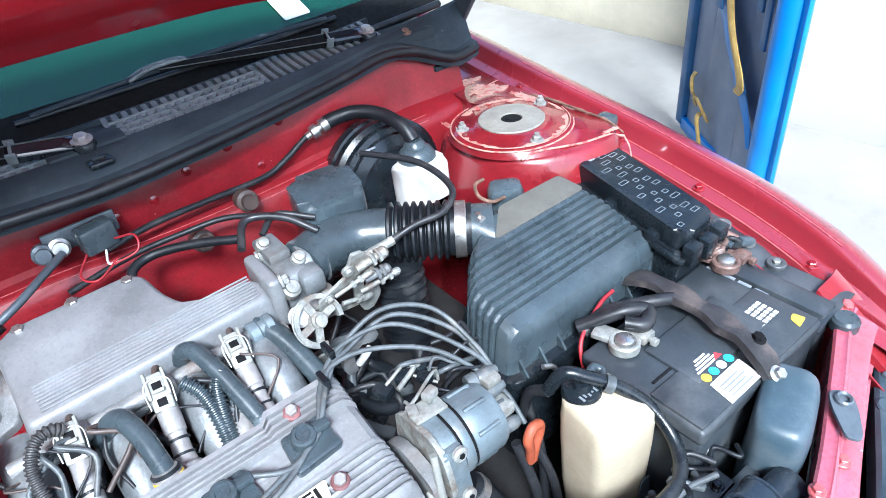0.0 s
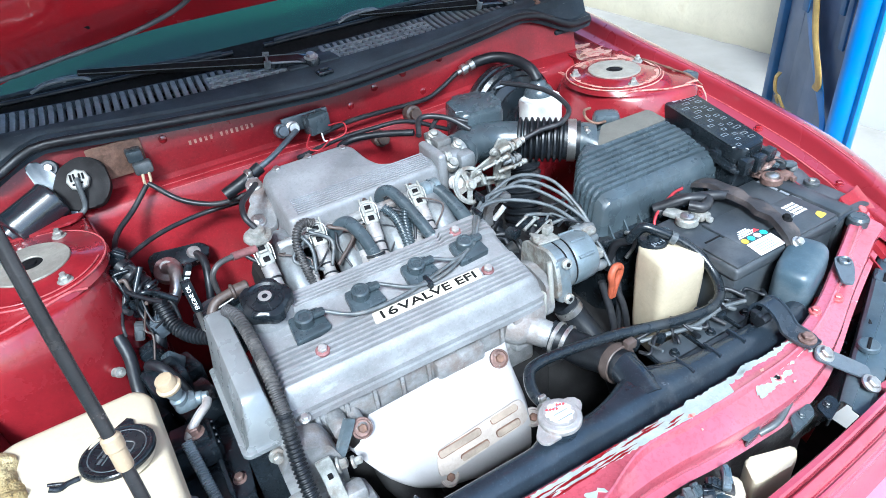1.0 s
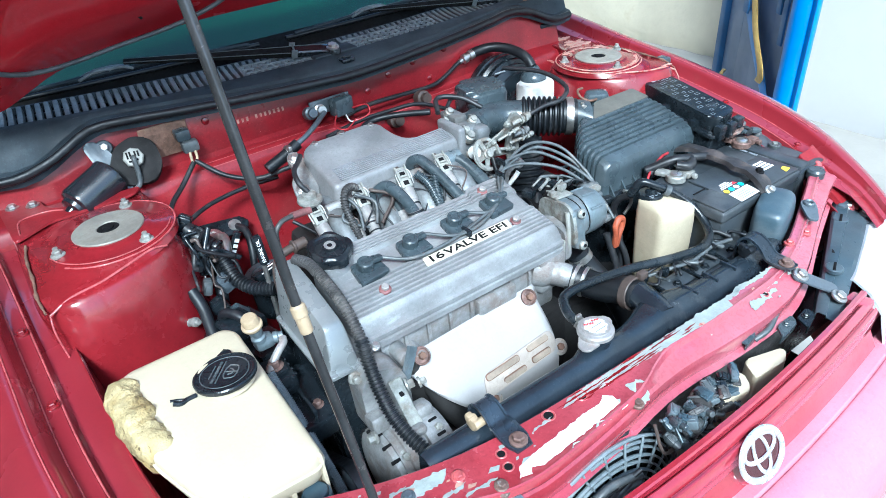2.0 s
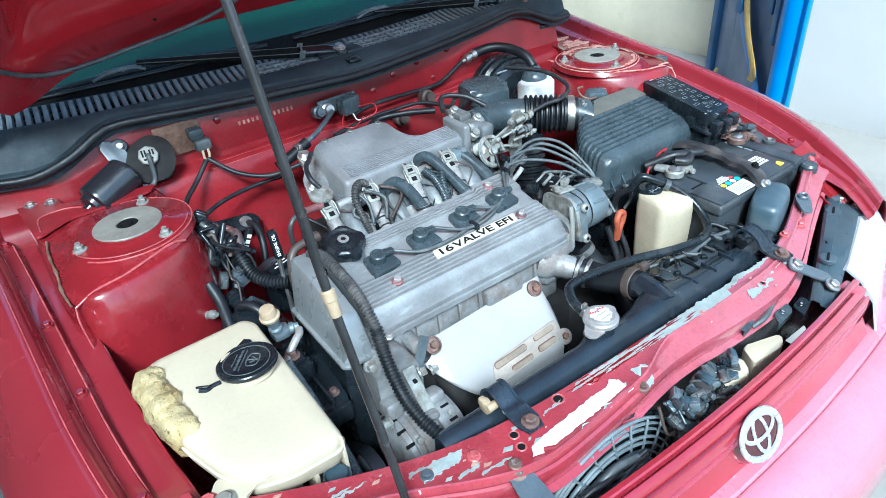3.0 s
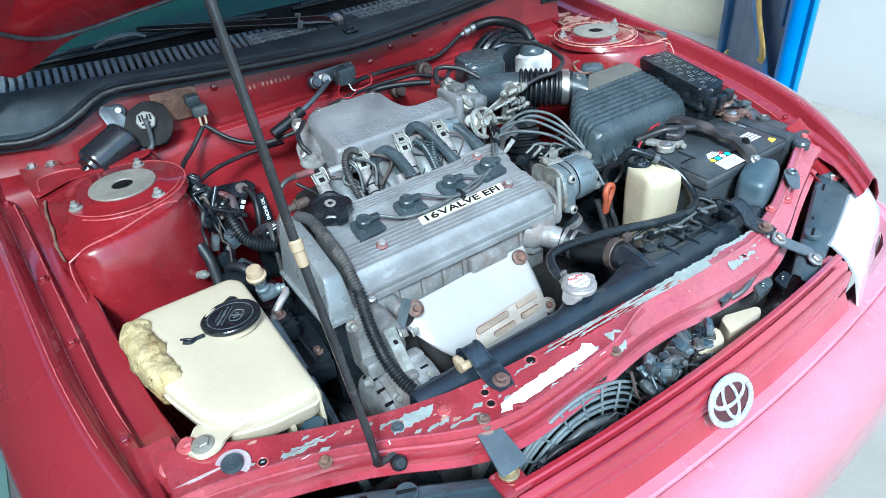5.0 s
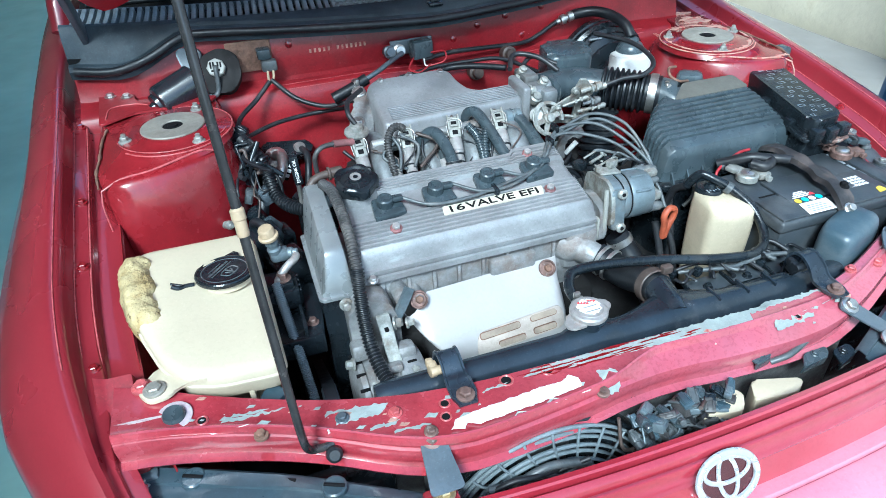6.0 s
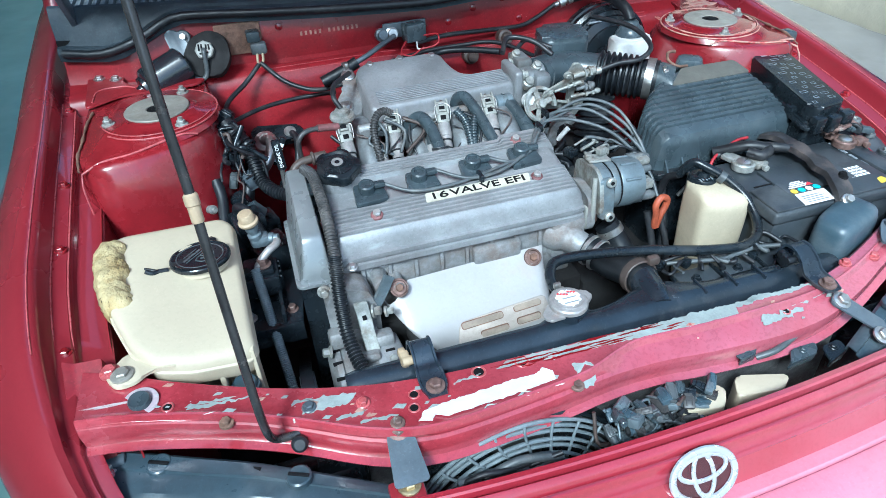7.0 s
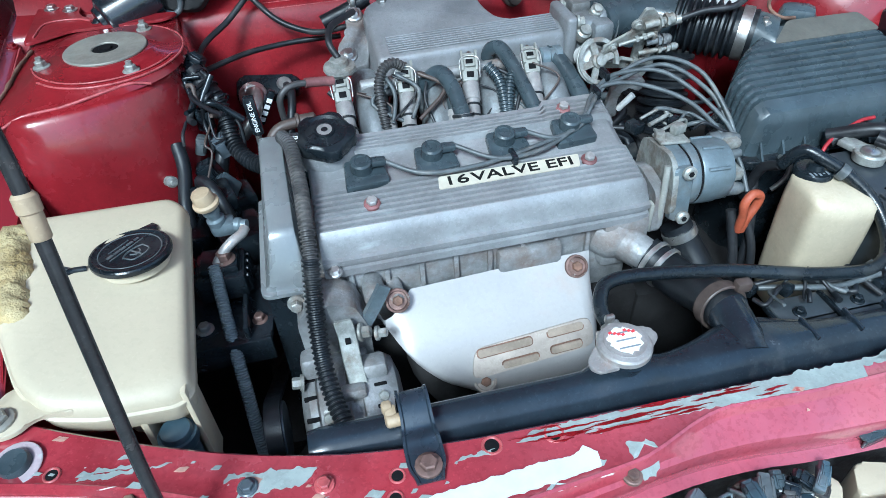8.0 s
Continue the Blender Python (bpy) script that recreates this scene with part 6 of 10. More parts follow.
prism(bm, rounded([(-0.335, 0.600), (-0.262, 0.600), (-0.262, 0.660), (-0.275, 0.700), (-0.318, 0.712), (-0.338, 0.69)], 0.010), 0.045, Matrix(((1, 0, 0, 0), (0, 0, 1, -0.392), (0, 1, 0, 0), (0, 0, 0, 1))), 0.004)
part("alternator_bracket", bm, M_ALU, engine, "cast bracket between head and alternator")
bm = B()
shell(bm, [[p + Vector((-0.006, 0, 0.006)), p + Vector((0.006, 0.002, -0.004))] for p in smooth_path([(-0.284, -0.392, 0.650), (-0.268, -0.386, 0.664), (-0.252, -0.378, 0.684), (-0.240, -0.370, 0.700)], 4)], 0.006)
part("bracket_arm", bm, M_DIST, engine, "slanted bracket arm")
# belt: two flat runs and two wraps
bm = B()
def belt_ring(c0, r0, c1, r1, off):
    d = (Vector(c1) - Vector(c0))
    a0 = math.atan2(d.y, d.x)
    pts = []
    for k in range(13):
        a = a0 + math.pi / 2 + math.pi * k / 12
        pts.append((c0[0] + (r0 + off) * math.cos(a), c0[1] + (r0 + off) * math.sin(a)))
    for k in range(13):
        a = a0 - math.pi / 2 + math.pi * k / 12
        pts.append((c1[0] + (r1 + off) * math.cos(a), c1[1] + (r1 + off) * math.sin(a)))
    return pts


outer, inner = belt_ring((-0.430, 0.56), 0.034, (-0.22, 0.36), 0.065, 0.006), belt_ring((-0.430, 0.56), 0.034, (-0.22, 0.36), 0.065, 0.0)
for xs in (-0.394,):
    a = [[bm.verts.new((x, y, z)) for y, z in outer] for x in (xs, xs + 0.018)]
    b = [[bm.verts.new((x, y, z)) for y, z in inner] for x in (xs, xs + 0.018)]
    n = len(outer)
    for k in range(n):
        j = (k + 1) % n
        bm.faces.new((a[0][k], a[0][j], a[1][j], a[1][k]))
        bm.faces.new((b[0][k], b[1][k], b[1][j], b[0][j]))
        bm.faces.new((a[0][k], b[0][k], b[0][j], a[0][j]))
        bm.faces.new((a[1][k], a[1][j], b[1][j], b[1][k]))
part("drive_belt", bm, M_RUBBER, engine, "black drive belt")

# engine mount in front of the belt end
bm = B()
span(bm, (-0.450, -0.30, 0.655), (-0.392, -0.245, 0.690), 0.005)
span(bm, (-0.442, -0.292, 0.688), (-0.398, -0.252, 0.700), 0.004)
for k in range(4):
    span(bm, (-0.4535, -0.292 + 0.013 * k, 0.658), (-0.3885, -0.286 + 0.013 * k, 0.684), 0.0015, 1)
mt = part("engine_mount", bm, M_BLACKPL, engine, "grimy black engine mount block")
bm = B()
prism(bm, rounded([(-0.470, -0.365), (-0.372, -0.365), (-0.366, -0.31), (-0.366, -0.235), (-0.470, -0.24)], 0.010), 0.008, Matrix.Translation((0, 0, 0.642)), 0.002, 1)
span(bm, (-0.470, -0.368, 0.615), (-0.372, -0.361, 0.650), 0.002)
span(bm, (-0.400, -0.362, 0.648), (-0.394, -0.305, 0.668), 0.002)
ml = part("bracket", bm, M_BLACKPL, mt, "folded steel mount plate")
part("bolt", bolt(B(), (-0.413, -0.276, 0.700), (0, 0, 1), 0.0085, 0.010), M_COPPER, mt)
part("bolt", bolt(B(), (-0.446, -0.335, 0.650), (0, 0, 1), 0.007, 0.007), M_STEEL, ml)
part("bolt", bolt(B(), (-0.384, -0.335, 0.650), (0, 0, 1), 0.006, 0.007), M_COPPER, ml)
# bent breather pipe behind the oil filler
part("breather_pipe", tube(B(), [(-0.318, -0.120, 0.775), (-0.320, -0.124, 0.800), (-0.318, -0.126, 0.818), (-0.306, -0.122, 0.828), (-0.285, -0.116, 0.828), (-0.252, -0.104, 0.820)], 0.0042, 10, 6), M_CONDUIT, engine, "bent grey-brown breather pipe")
part("hose_end", tube(B(), [(-0.285, -0.116, 0.828), (-0.265, -0.109, 0.8235), (-0.250, -0.103, 0.819)], 0.0062, 10, 3), M_GASKETRED, engine, "red-brown rubber sleeve")

# ---- intake ----
def plen_z(y):
    """Height of the plenum's sloping top."""
    return 0.826 + 0.25 * (y + 0.073)


PT = Vector((0, -0.25, 1)).normalized()


def make_plenum():
    """Cast box with drafted sides, a rounded top edge and a scooped corner towards the throttle."""
    out = rounded([(-0.185, -0.073), (0.082, -0.066), (0.084, -0.034), (0.030, -0.030), (0.000, -0.016), (-0.014, 0.012), (-0.022, 0.050), (-0.040, 0.060), (-0.168, 0.058), (-0.187, 0.044)], 0.011, 5)
    cx, cy = -0.07, -0.012

    def ring_at(grow, drop):
        row = []
        for x, y in out:
            d = Vector((x - cx, (y - cy) * 1.6)).normalized() * grow
            row.append(Vector((x + d.x, y + d.y, plen_z(y) - drop if drop < 0.02 else lerp(plen_z(y) - drop, 0.784, 0.75))))
        return row
    bm = B()
    loft(bm, [ring_at(0.010, 0.042), ring_at(0.0065, 0.030), ring_at(0.0015, 0.011), ring_at(0.0003, 0.007), ring_at(-0.0020, 0.0032), ring_at(-0.0052, 0.0009), ring_at(-0.009, 0.0)])
    p = part("intake_plenum", bm, M_PLEN, engine, "smooth silver intake plenum with fine ribs", smooth=32)
    for k in range(8):
        y = -0.060 + k * 0.0046
        bm = B()
        prism(bm, [(-0.168, -0.0011), (0.0735, -0.0011), (0.0735, 0.0011), (-0.168, 0.0011)], 0.0022, Matrix.Translation((0, y + 0.03 * 0, plen_z(y) - 0.0006)) @ Matrix.Rotation(math.atan(0.25), 4, "X") @ Matrix.Rotation(radians(1.2), 4, "Z"), 0.0006, 1)
        part("rib", bm, M_PLEN, p)
    # foot rim, side lugs and bolts
    bm = B()
    span(bm, (-0.196, -0.090, 0.779), (0.086, -0.070, 0.790), 0.003)
    span(bm, (-0.075, -0.096, 0.786), (-0.030, -0.082, 0.796), 0.003)
    part("foot_rim", bm, M_ALU, p)
    for pts, z0 in (([(-0.236, -0.020), (-0.222, -0.030), (-0.192, -0.022), (-0.184, 0.056), (-0.196, 0.070), (-0.214, 0.062), (-0.213, 0.030), (-0.232, 0.008)], 0.0),):
        m4 = Matrix.Translation((0, 0, 0.803)) @ Matrix(((1, 0, 0, 0), (0, 1, 0, 0), (0, 0.55, 1, 0), (0, 0, 0, 1)))
        part("side_lug", prism(B(), rounded(pts, 0.009, 4), 0.009, m4, 0.003, 2), M_ALU, p, "cast lug with two bolts")
    for x, y, z in ((-0.219, -0.008, 0.8095), (-0.200, 0.052, 0.8425)):
        bm = B()
        lathe(bm, (x, y, z - 0.002), (0, -0.45, 0.9), [(0.0125, 0), (0.0125, 0.003), (0.0105, 0.0045)], 18)
        bolt(bm, (x, y - 0.001, z + 0.002), (0, -0.45, 0.9), 0.0072, 0.006, False)
        part("bolt", bm, M_STEEL, p)
    for x, y in ((-0.040, 0.047), (-0.158, 0.048), (-0.100, 0.052)):
        part("bolt", bolt(B(), (x, y, plen_z(y) - 0.001), PT, 0.0062, 0.005), M_STEEL, p)
    return p


make_plenum()
# runners: smooth castings that drop from the plenum to the head
for k, x in enumerate((-0.203, -0.118, -0.036, 0.046)):
    bm = B()
    tube(bm, [(x, -0.045, 0.780), (x, -0.085, 0.777), (x, -0.128, 0.757), (x, -0.165, 0.720), (x, -0.195, 0.665)], 0.0235, 22, 6)
    part("intake_runner", bm, M_RUNNER, engine, "curved grey cast intake runner", smooth=60)
part("head_shelf", span(B(), (-0.255, -0.186, 0.690), (0.082, -0.160, 0.752), 0.006), M_ALU, engine, "cast shelf of the head under the injectors")
# fuel rail under the plenum's lip, with its end fittings
bm = B()
rod(bm, (-0.215, -0.086, 0.797), (0.072, -0.080, 0.800), 0.0085, 16, 0.002)
for x in (-0.15, -0.062, 0.024):
    box(bm, (x, -0.090, 0.802), (0.026, 0.020, 0.018), 0.005)
fr0 = part("fuel_rail", bm, M_ALU, engine, "cast fuel rail")
bm = B()
lathe(bm, (0.040, -0.080, 0.799), (1, 0.02, 0.01), [(0.012, 0), (0.0145, 0.002), (0.0145, 0.012), (0.012, 0.014), (0.012, 0.020), (0.0145, 0.022), (0.0145, 0.030), (0.010, 0.033)], 20)
part("rail_end", bm, M_DIST, fr0, "ringed end fitting")

INJ = [((-0.241, -0.100, 0.804), (-0.240, -0.160, 0.762)), ((-0.155, -0.098, 0.803), (-0.164, -0.166, 0.756)), ((-0.067, -0.098, 0.806), (-0.078, -0.166, 0.758)), ((0.019, -0.096, 0.803), (0.012, -0.166, 0.760))]
for k, (top, low) in enumerate(INJ):
    top, low = Vector(top), Vector(low)
    ax = (top - low).normalized()
    L = (top - low).length
    bm = B()
    lathe(bm, low - ax * 0.010, ax, [(0.0145, 0), (0.0155, 0.003), (0.0150, 0.012), (0.0115, 0.015), (0.0105, 0.024), (0.0098, 0.026), (0.0098, L * 0.55), (0.0115, L * 0.57), (0.0115, L * 0.85), (0.009, L)], 20)
    inj = part("injector", bm, M_CAP, engine, "silver fuel injector")
    for s in (0.018, 0.034):
        part("spring_band", ring(B(), low + ax * (s - 0.006), ax, 0.0095, 0.0118, 0.0028, 18, 0.0006), M_RUBBER, inj)
    x1, y1, z1 = frame_of(ax)
    R = Matrix((x1, y1, z1)).transposed()
    face = R @ Vector((0, 1, 0))
    if face.y > 0:
        face = -face
    c = top - ax * 0.006 + face * 0.004
    bm = B()
    box(bm, c, (0.0215, 0.0165, 0.034), 0.003, R)
    for dx in (-0.0095, 0.0095):
        box(bm, c + R @ Vector((dx, 0, 0.012)) + face * 0.008, (0.0035, 0.006, 0.030), 0.001, R)
    box(bm, c + ax * 0.019 + face * 0.003, (0.016, 0.012, 0.010), 0.002, R)
    box(bm, c + ax * 0.004 + face * 0.0105, (0.013, 0.004, 0.004), 0.001, R)
    co = part("connector", bm, M_IVORY, inj, "dirty ivory plug connector")
    for dz in (-0.008, 0.010):
        part("recess", box(B(), c + ax * dz + face * 0.0078, (0.0095, 0.0030, 0.0085), 0.0006, R), M_DARK, co)
    bm = B()
    bail = [c + R @ Vector((-0.0125, 0, -0.012)) + face * 0.006, c + R @ Vector((-0.0130, 0, 0.012)) + face * 0.010, c + R @ Vector((0.0, 0, 0.018)) + face * 0.011, c + R @ Vector((0.0130, 0, 0.012)) + face * 0.010, c + R @ Vector((0.0125, 0, -0.012)) + face * 0.006]
    tube(bm, bail, 0.0009, 8, 4)
    part("wire_bail", bm, M_STEEL, co)
    if k:
        part("wire_sleeve", tube(B(), [c + ax * 0.018 - face * 0.002, c + ax * 0.026 + Vector((0.004, 0.012, -0.004)), c + ax * 0.020 + Vector((0.012, 0.022, -0.012))], 0.0034, 12, 5), M_WIREBROWN, inj)
        # dark sensor stub beside each injector
        o = low + Vector((-0.026, 0.006, -0.006))
        bm = B()
        lathe(bm, o, ax, [(0.0115, -0.008), (0.0120, 0.006), (0.0105, 0.009), (0.0098, 0.018), (0.0112, 0.020), (0.0105, 0.028)], 18)
        st = part("union_stub", bm, M_CAP, engine, "pale union beside the injector")
        part("dark_plug", lathe(B(), o, ax, [(0.0095, 0.026), (0.0098, 0.050), (0.0075, 0.053)], 16), M_GREYPL, st, "dark plug")
# round damper on top of the first plug
bm = B()
lathe(bm, (-0.238, -0.083, 0.822), (0, -0.1, 1), [(0.009, -0.012), (0.010, 0.0), (0.020, 0.001), (0.0215, 0.004), (0.0205, 0.008), (0.013, 0.010), (0.0115, 0.017), (0.007, 0.019)], 26)
part("damper", bm, M_ZINC, engine, "round zinc pulsation damper")
part("damper_hose", tube(B(), [(-0.238, -0.083, 0.840), (-0.246, -0.070, 0.856), (-0.240, -0.045, 0.866), (-0.222, -0.020, 0.866), (-0.204, 0.010, 0.862)], 0.0044, 12, 6), M_WIRE, engine, "thin black hose looping to the plenum")
# looped conduit in front of the second injector
bm = B()
corrugated(bm, [(-0.190, -0.165, 0.745), (-0.194, -0.140, 0.785), (-0.193, -0.118, 0.812), (-0.182, -0.104, 0.828), (-0.168, -0.098, 0.830), (-0.157, -0.096, 0.822)], 0.0060, 0.0044, 0.0010, 12)
part("loom_conduit", bm, M_CONDUIT, engine, "dusty corrugated conduit looped by the injectors")
for pts, r in (([(-0.006, -0.120, 0.812), (-0.018, -0.128, 0.800), (-0.026, -0.150, 0.775), (-0.030, -0.175, 0.745)], 0.0068), ([(-0.046, -0.110, 0.815), (-0.034, -0.126, 0.800), (-0.032, -0.150, 0.775), (-0.036, -0.175, 0.745)], 0.0072)):
    bm = B()
    corrugated(bm, pts, r, 0.0048, 0.0011, 12)
    part("loom_conduit", bm, M_GREYPL, engine, "slate corrugated conduit dropping behind the cover")
# three large hoses across the runners
HOSES = [([(-0.134, -0.096, 0.785), (-0.122, -0.106, 0.807), (-0.109, -0.119, 0.816), (-0.101, -0.145, 0.806), (-0.098, -0.170, 0.791), (-0.097, -0.185, 0.782)], 0.0105, M_GREYPL, "dusty slate rubber hose bent over a runner"),
         ([(-0.034, -0.068, 0.806), (-0.029, -0.076, 0.821), (-0.019, -0.090, 0.824), (-0.010, -0.118, 0.809), (-0.003, -0.150, 0.790), (0.002, -0.176, 0.774)], 0.0100, M_GREYPL, "dark rubber hose hooked down from the plenum"),
         ([(0.052, -0.070, 0.800), (0.066, -0.088, 0.795), (0.076, -0.118, 0.778), (0.082, -0.150, 0.760), (0.086, -0.185, 0.742)], 0.0125, M_GREYPL, "slate rubber hose beside the throttle")]
for pts, r, mat, lab in HOSES:
    part("hose", tube(B(), pts, r, 16, 8), mat, engine, lab)
bm = B()
lathe(bm, (-0.097, -0.190, 0.771), (0, 0.45, 0.9), [(0.0145, -0.006), (0.0160, 0.0), (0.0150, 0.006), (0.0135, 0.009), (0.0145, 0.013), (0.0125, 0.020)], 22)
un = part("hose_union", bm, M_CAP, engine, "pale cast hose union")
part("yellow_band", ring(B(), (-0.097, -0.1865, 0.780), (0, 0.45, 0.9), 0.0112, 0.0150, 0.0036, 24, 0.0008), M_YELLOW, un, "yellow paint band")
part("dark_band", ring(B(), (-0.097, -0.1835, 0.786), (0, 0.45, 0.9), 0.0112, 0.0146, 0.0036, 24, 0.0008), M_RUBBER, un)
for o, ax in (((0.004, -0.182, 0.768), (0.05, 0.6, 0.7)),):
    bm = B()
    lathe(bm, o, ax, [(0.008, -0.012), (0.009, 0.0), (0.012, 0.002), (0.012, 0.010), (0.010, 0.012)], 16)
    box(bm, Vector(o) + Vector((0.004, -0.004, -0.004)), (0.026, 0.010, 0.010), 0.003)
    part("hose_end", bm, M_DIST, engine, "grey metal hose end")
rnd = random.Random(8)
for k in range(12):
    x = rnd.uniform(-0.22, 0.05)
    a = Vector((x, -0.100, rnd.uniform(0.785, 0.81)))
    part("thin_wire", tube(B(), [a, a + Vector((rnd.uniform(-0.02, 0.02), -0.012, 0.010)), a + Vector((rnd.uniform(-0.03, 0.03), -0.030, -0.006)), a + Vector((rnd.uniform(-0.03, 0.03), -0.055, -0.032))], rnd.choice((0.0014, 0.002, 0.0028)), 12, 5), (M_WIRE, M_LEAD, M_WIREBROWN)[k % 3], engine)
# oil breather stub at the back left
bm = B()
tube(bm, [(-0.345, -0.16, 0.72), (-0.342, -0.155, 0.765), (-0.328, -0.145, 0.785), (-0.295, -0.14, 0.79)], 0.007, 10, 5)
part("breather_pipe", bm, M_WIREBROWN, engine)
bm = B()
lathe(bm, (-0.305, -0.141, 0.789), (1, 0.05, 0.02), [(0.008, 0), (0.0115, 0.001), (0.0115, 0.004), (0.009, 0.006), (0.009, 0.024), (0.006, 0.026)], 14)
part("breather_stub", bm, M_WIREBROWN, engine, "brownish rubber stub")


# throttle body: flange, casting, cable wheel, linkage bracket
def make_throttle():
    bm = B()
    span(bm, (0.082, -0.072, 0.776), (0.099, 0.004, 0.846), 0.006, 3)
    t = part("throttle_flange", bm, M_PLEN, engine, "thick silver flange of the throttle body")
    bm = B()
    span(bm, (0.098, -0.066, 0.780), (0.142, 0.022, 0.838), 0.012, 3)
    span(bm, (0.104, -0.030, 0.834), (0.134, 0.024, 0.850), 0.005)
    span(bm, (0.120, -0.080, 0.806), (0.150, -0.050, 0.836), 0.006)
    lathe(bm, (0.138, -0.024, 0.812), (1, 0.02, -0.03), [(0.034, 0), (0.036, 0.003), (0.036, 0.010), (0.031, 0.012), (0.031, 0.030)], 30)
    body = part("throttle_body", bm, M_RUNNER, t, "grey cast throttle body")
    for o, s in (((0.108, -0.070, 0.824), 0.010), ((0.126, -0.078, 0.792), 0.012), ((0.150, -0.060, 0.790), 0.010), ((0.112, 0.000, 0.852), 0.008), ((0.135, -0.045, 0.842), 0.008)):
        bm = B()
        lathe(bm, o, (0.1, -0.6, 0.8), [(s * 1.1, -0.010), (s * 1.1, 0.002), (s * 0.8, 0.004), (s * 0.8, 0.008), (s * 0.4, 0.009)], 16)
        part("boss", bm, (M_ZINC, M_RUNNER)[int(s * 1000) % 2], body)
    for o in ((0.100, -0.066, 0.838), (0.100, -0.002, 0.838), (0.100, -0.066, 0.786)):
        part("bolt", bolt(B(), o, (1, -0.2, 0.1), 0.0062, 0.007), M_ZINC, t)
    # white nylon collar and cable wheel
    wax = Vector((0.12, -0.86, 0.5)).normalized()
    wx, wy, wz = frame_of(wax)
    wc = Vector((0.112, -0.112, 0.798))
    part("collar", lathe(B(), wc - wz * 0.020 + wx * -0.010 + wy * 0.012, wax, [(0.013, 0), (0.013, 0.012), (0.010, 0.015)], 22), M_WHITE, body, "pale nylon collar")
    bm = B()

    def arc(r0, r1, a0, a1, h0, h1, n=26):
        rows = []
        for i in range(n + 1):
            a = lerp(a0, a1, i / n)
            e = wx * math.cos(a) + wy * math.sin(a)
            rows.append([wc + e * r0 + wz * h0, wc + e * r1 + wz * h0, wc + e * r1 + wz * (h0 * 0.6 + h1 * 0.4), wc + e * (r1 - 0.002) + wz * (h0 + h1) / 2, wc + e * r1 + wz * (h0 * 0.4 + h1 * 0.6), wc + e * r1 + wz * h1, wc + e * r0 + wz * h1])
        loft(bm, rows)
    arc(0.0255, 0.0315, radians(-20), radians(262), 0.0, 0.0075)
    for a in (10, 100, 190, 245):
        e = wx * math.cos(radians(a)) + wy * math.sin(radians(a))
        w = wz.cross(e)
        loft(bm, [[wc + e * s + w * q + wz * h for q, h in ((-0.0045, 0.0015), (0.0045, 0.0015), (0.0045, 0.005), (-0.0045, 0.005))] for s in (0.004, 0.027)])
    lathe(bm, wc, wax, [(0.010, -0.004), (0.010, 0.008), (0.0075, 0.010), (0.0075, 0.014), (0.004, 0.015)], 18)
    part("cable_wheel", bm, M_ZINC, body, "grubby spoked throttle cable wheel")
    part("wheel_cable", tube(B(), [wc + (wx * math.cos(a) + wy * math.sin(a)) * 0.0316 + wz * 0.0038 for a in [radians(100 + 10 * i) for i in range(17)]], 0.0013, 8, 2), M_ZINC, body)
    # stamped bracket with a window, folded edge and adjusters
    XZ = Matrix(((1, 0, 0, 0), (0, -0.30, -0.954, 0), (0, 0.954, -0.30, 0), (0, 0, 0, 1)))
    at = Matrix.Translation((0.122, -0.092, 0.778)) @ XZ
    for pts in ([(0.000, 0.040), (0.034, 0.060), (0.082, 0.068), (0.080, 0.054), (0.036, 0.046), (0.002, 0.028)],
                [(0.034, 0.058), (0.046, 0.096), (0.058, 0.094), (0.084, 0.066), (0.060, 0.060)],
                [(0.000, 0.034), (0.012, 0.034), (0.014, 0.004), (0.000, 0.006)],
                [(0.002, 0.016), (0.060, 0.004), (0.060, -0.008), (0.002, 0.002)],
                [(0.046, 0.056), (0.062, 0.058), (0.064, -0.006), (0.050, -0.002)],
                [(0.056, 0.006), (0.084, 0.018), (0.088, -0.006), (0.078, -0.030), (0.064, -0.028), (0.056, -0.010)]):
        part("linkage_bracket", prism(B(), rounded(pts, 0.003, 3), 0.0040, at, 0.0010, 1), M_ZINC, body, "dull zinc throttle bracket with a window")
    for a, b, r, mat in (((0.018, 0.046, 0.010), (0.058, 0.058, 0.012), 0.0026, M_ZINC), ((0.050, 0.070, 0.006), (0.086, 0.076, 0.006), 0.0052, M_ZINC), ((0.056, 0.022, 0.006), (0.104, 0.030, 0.010), 0.0036, M_ZINC), ((0.062, 0.040, 0.006), (0.090, 0.044, 0.008), 0.0046, M_RUNNER), ((0.030, 0.018, 0.006), (0.066, 0.006, 0.006), 0.0030, M_ZINC)):
        bm = B()
        p, q = at @ Vector(a), at @ Vector(b)
        rod(bm, p, q, r, 12)
        d = (q - p).normalized()
        for f in (0.55, 0.8):
            bolt(bm, p.lerp(q, f), d, r * 1.9, 0.005, False)
        lathe(bm, q, d, [(r * 1.5, -0.003), (r * 1.5, 0.004), (r * 0.9, 0.007)], 12)
        part("adjuster", bm, mat, body, "small threaded adjuster")
    for (u, w), r in (((0.040, 0.072), 0.0052), ((0.070, 0.050), 0.0048), ((0.066, 0.004), 0.0042), ((0.014, 0.038), 0.0046), ((0.070, 0.020), 0.0045)):
        part("screw", bolt(B(), at @ Vector((u, w, 0.0036)), at.to_3x3() @ Vector((0, 0, 1)), r, 0.004), M_ZINC, body)
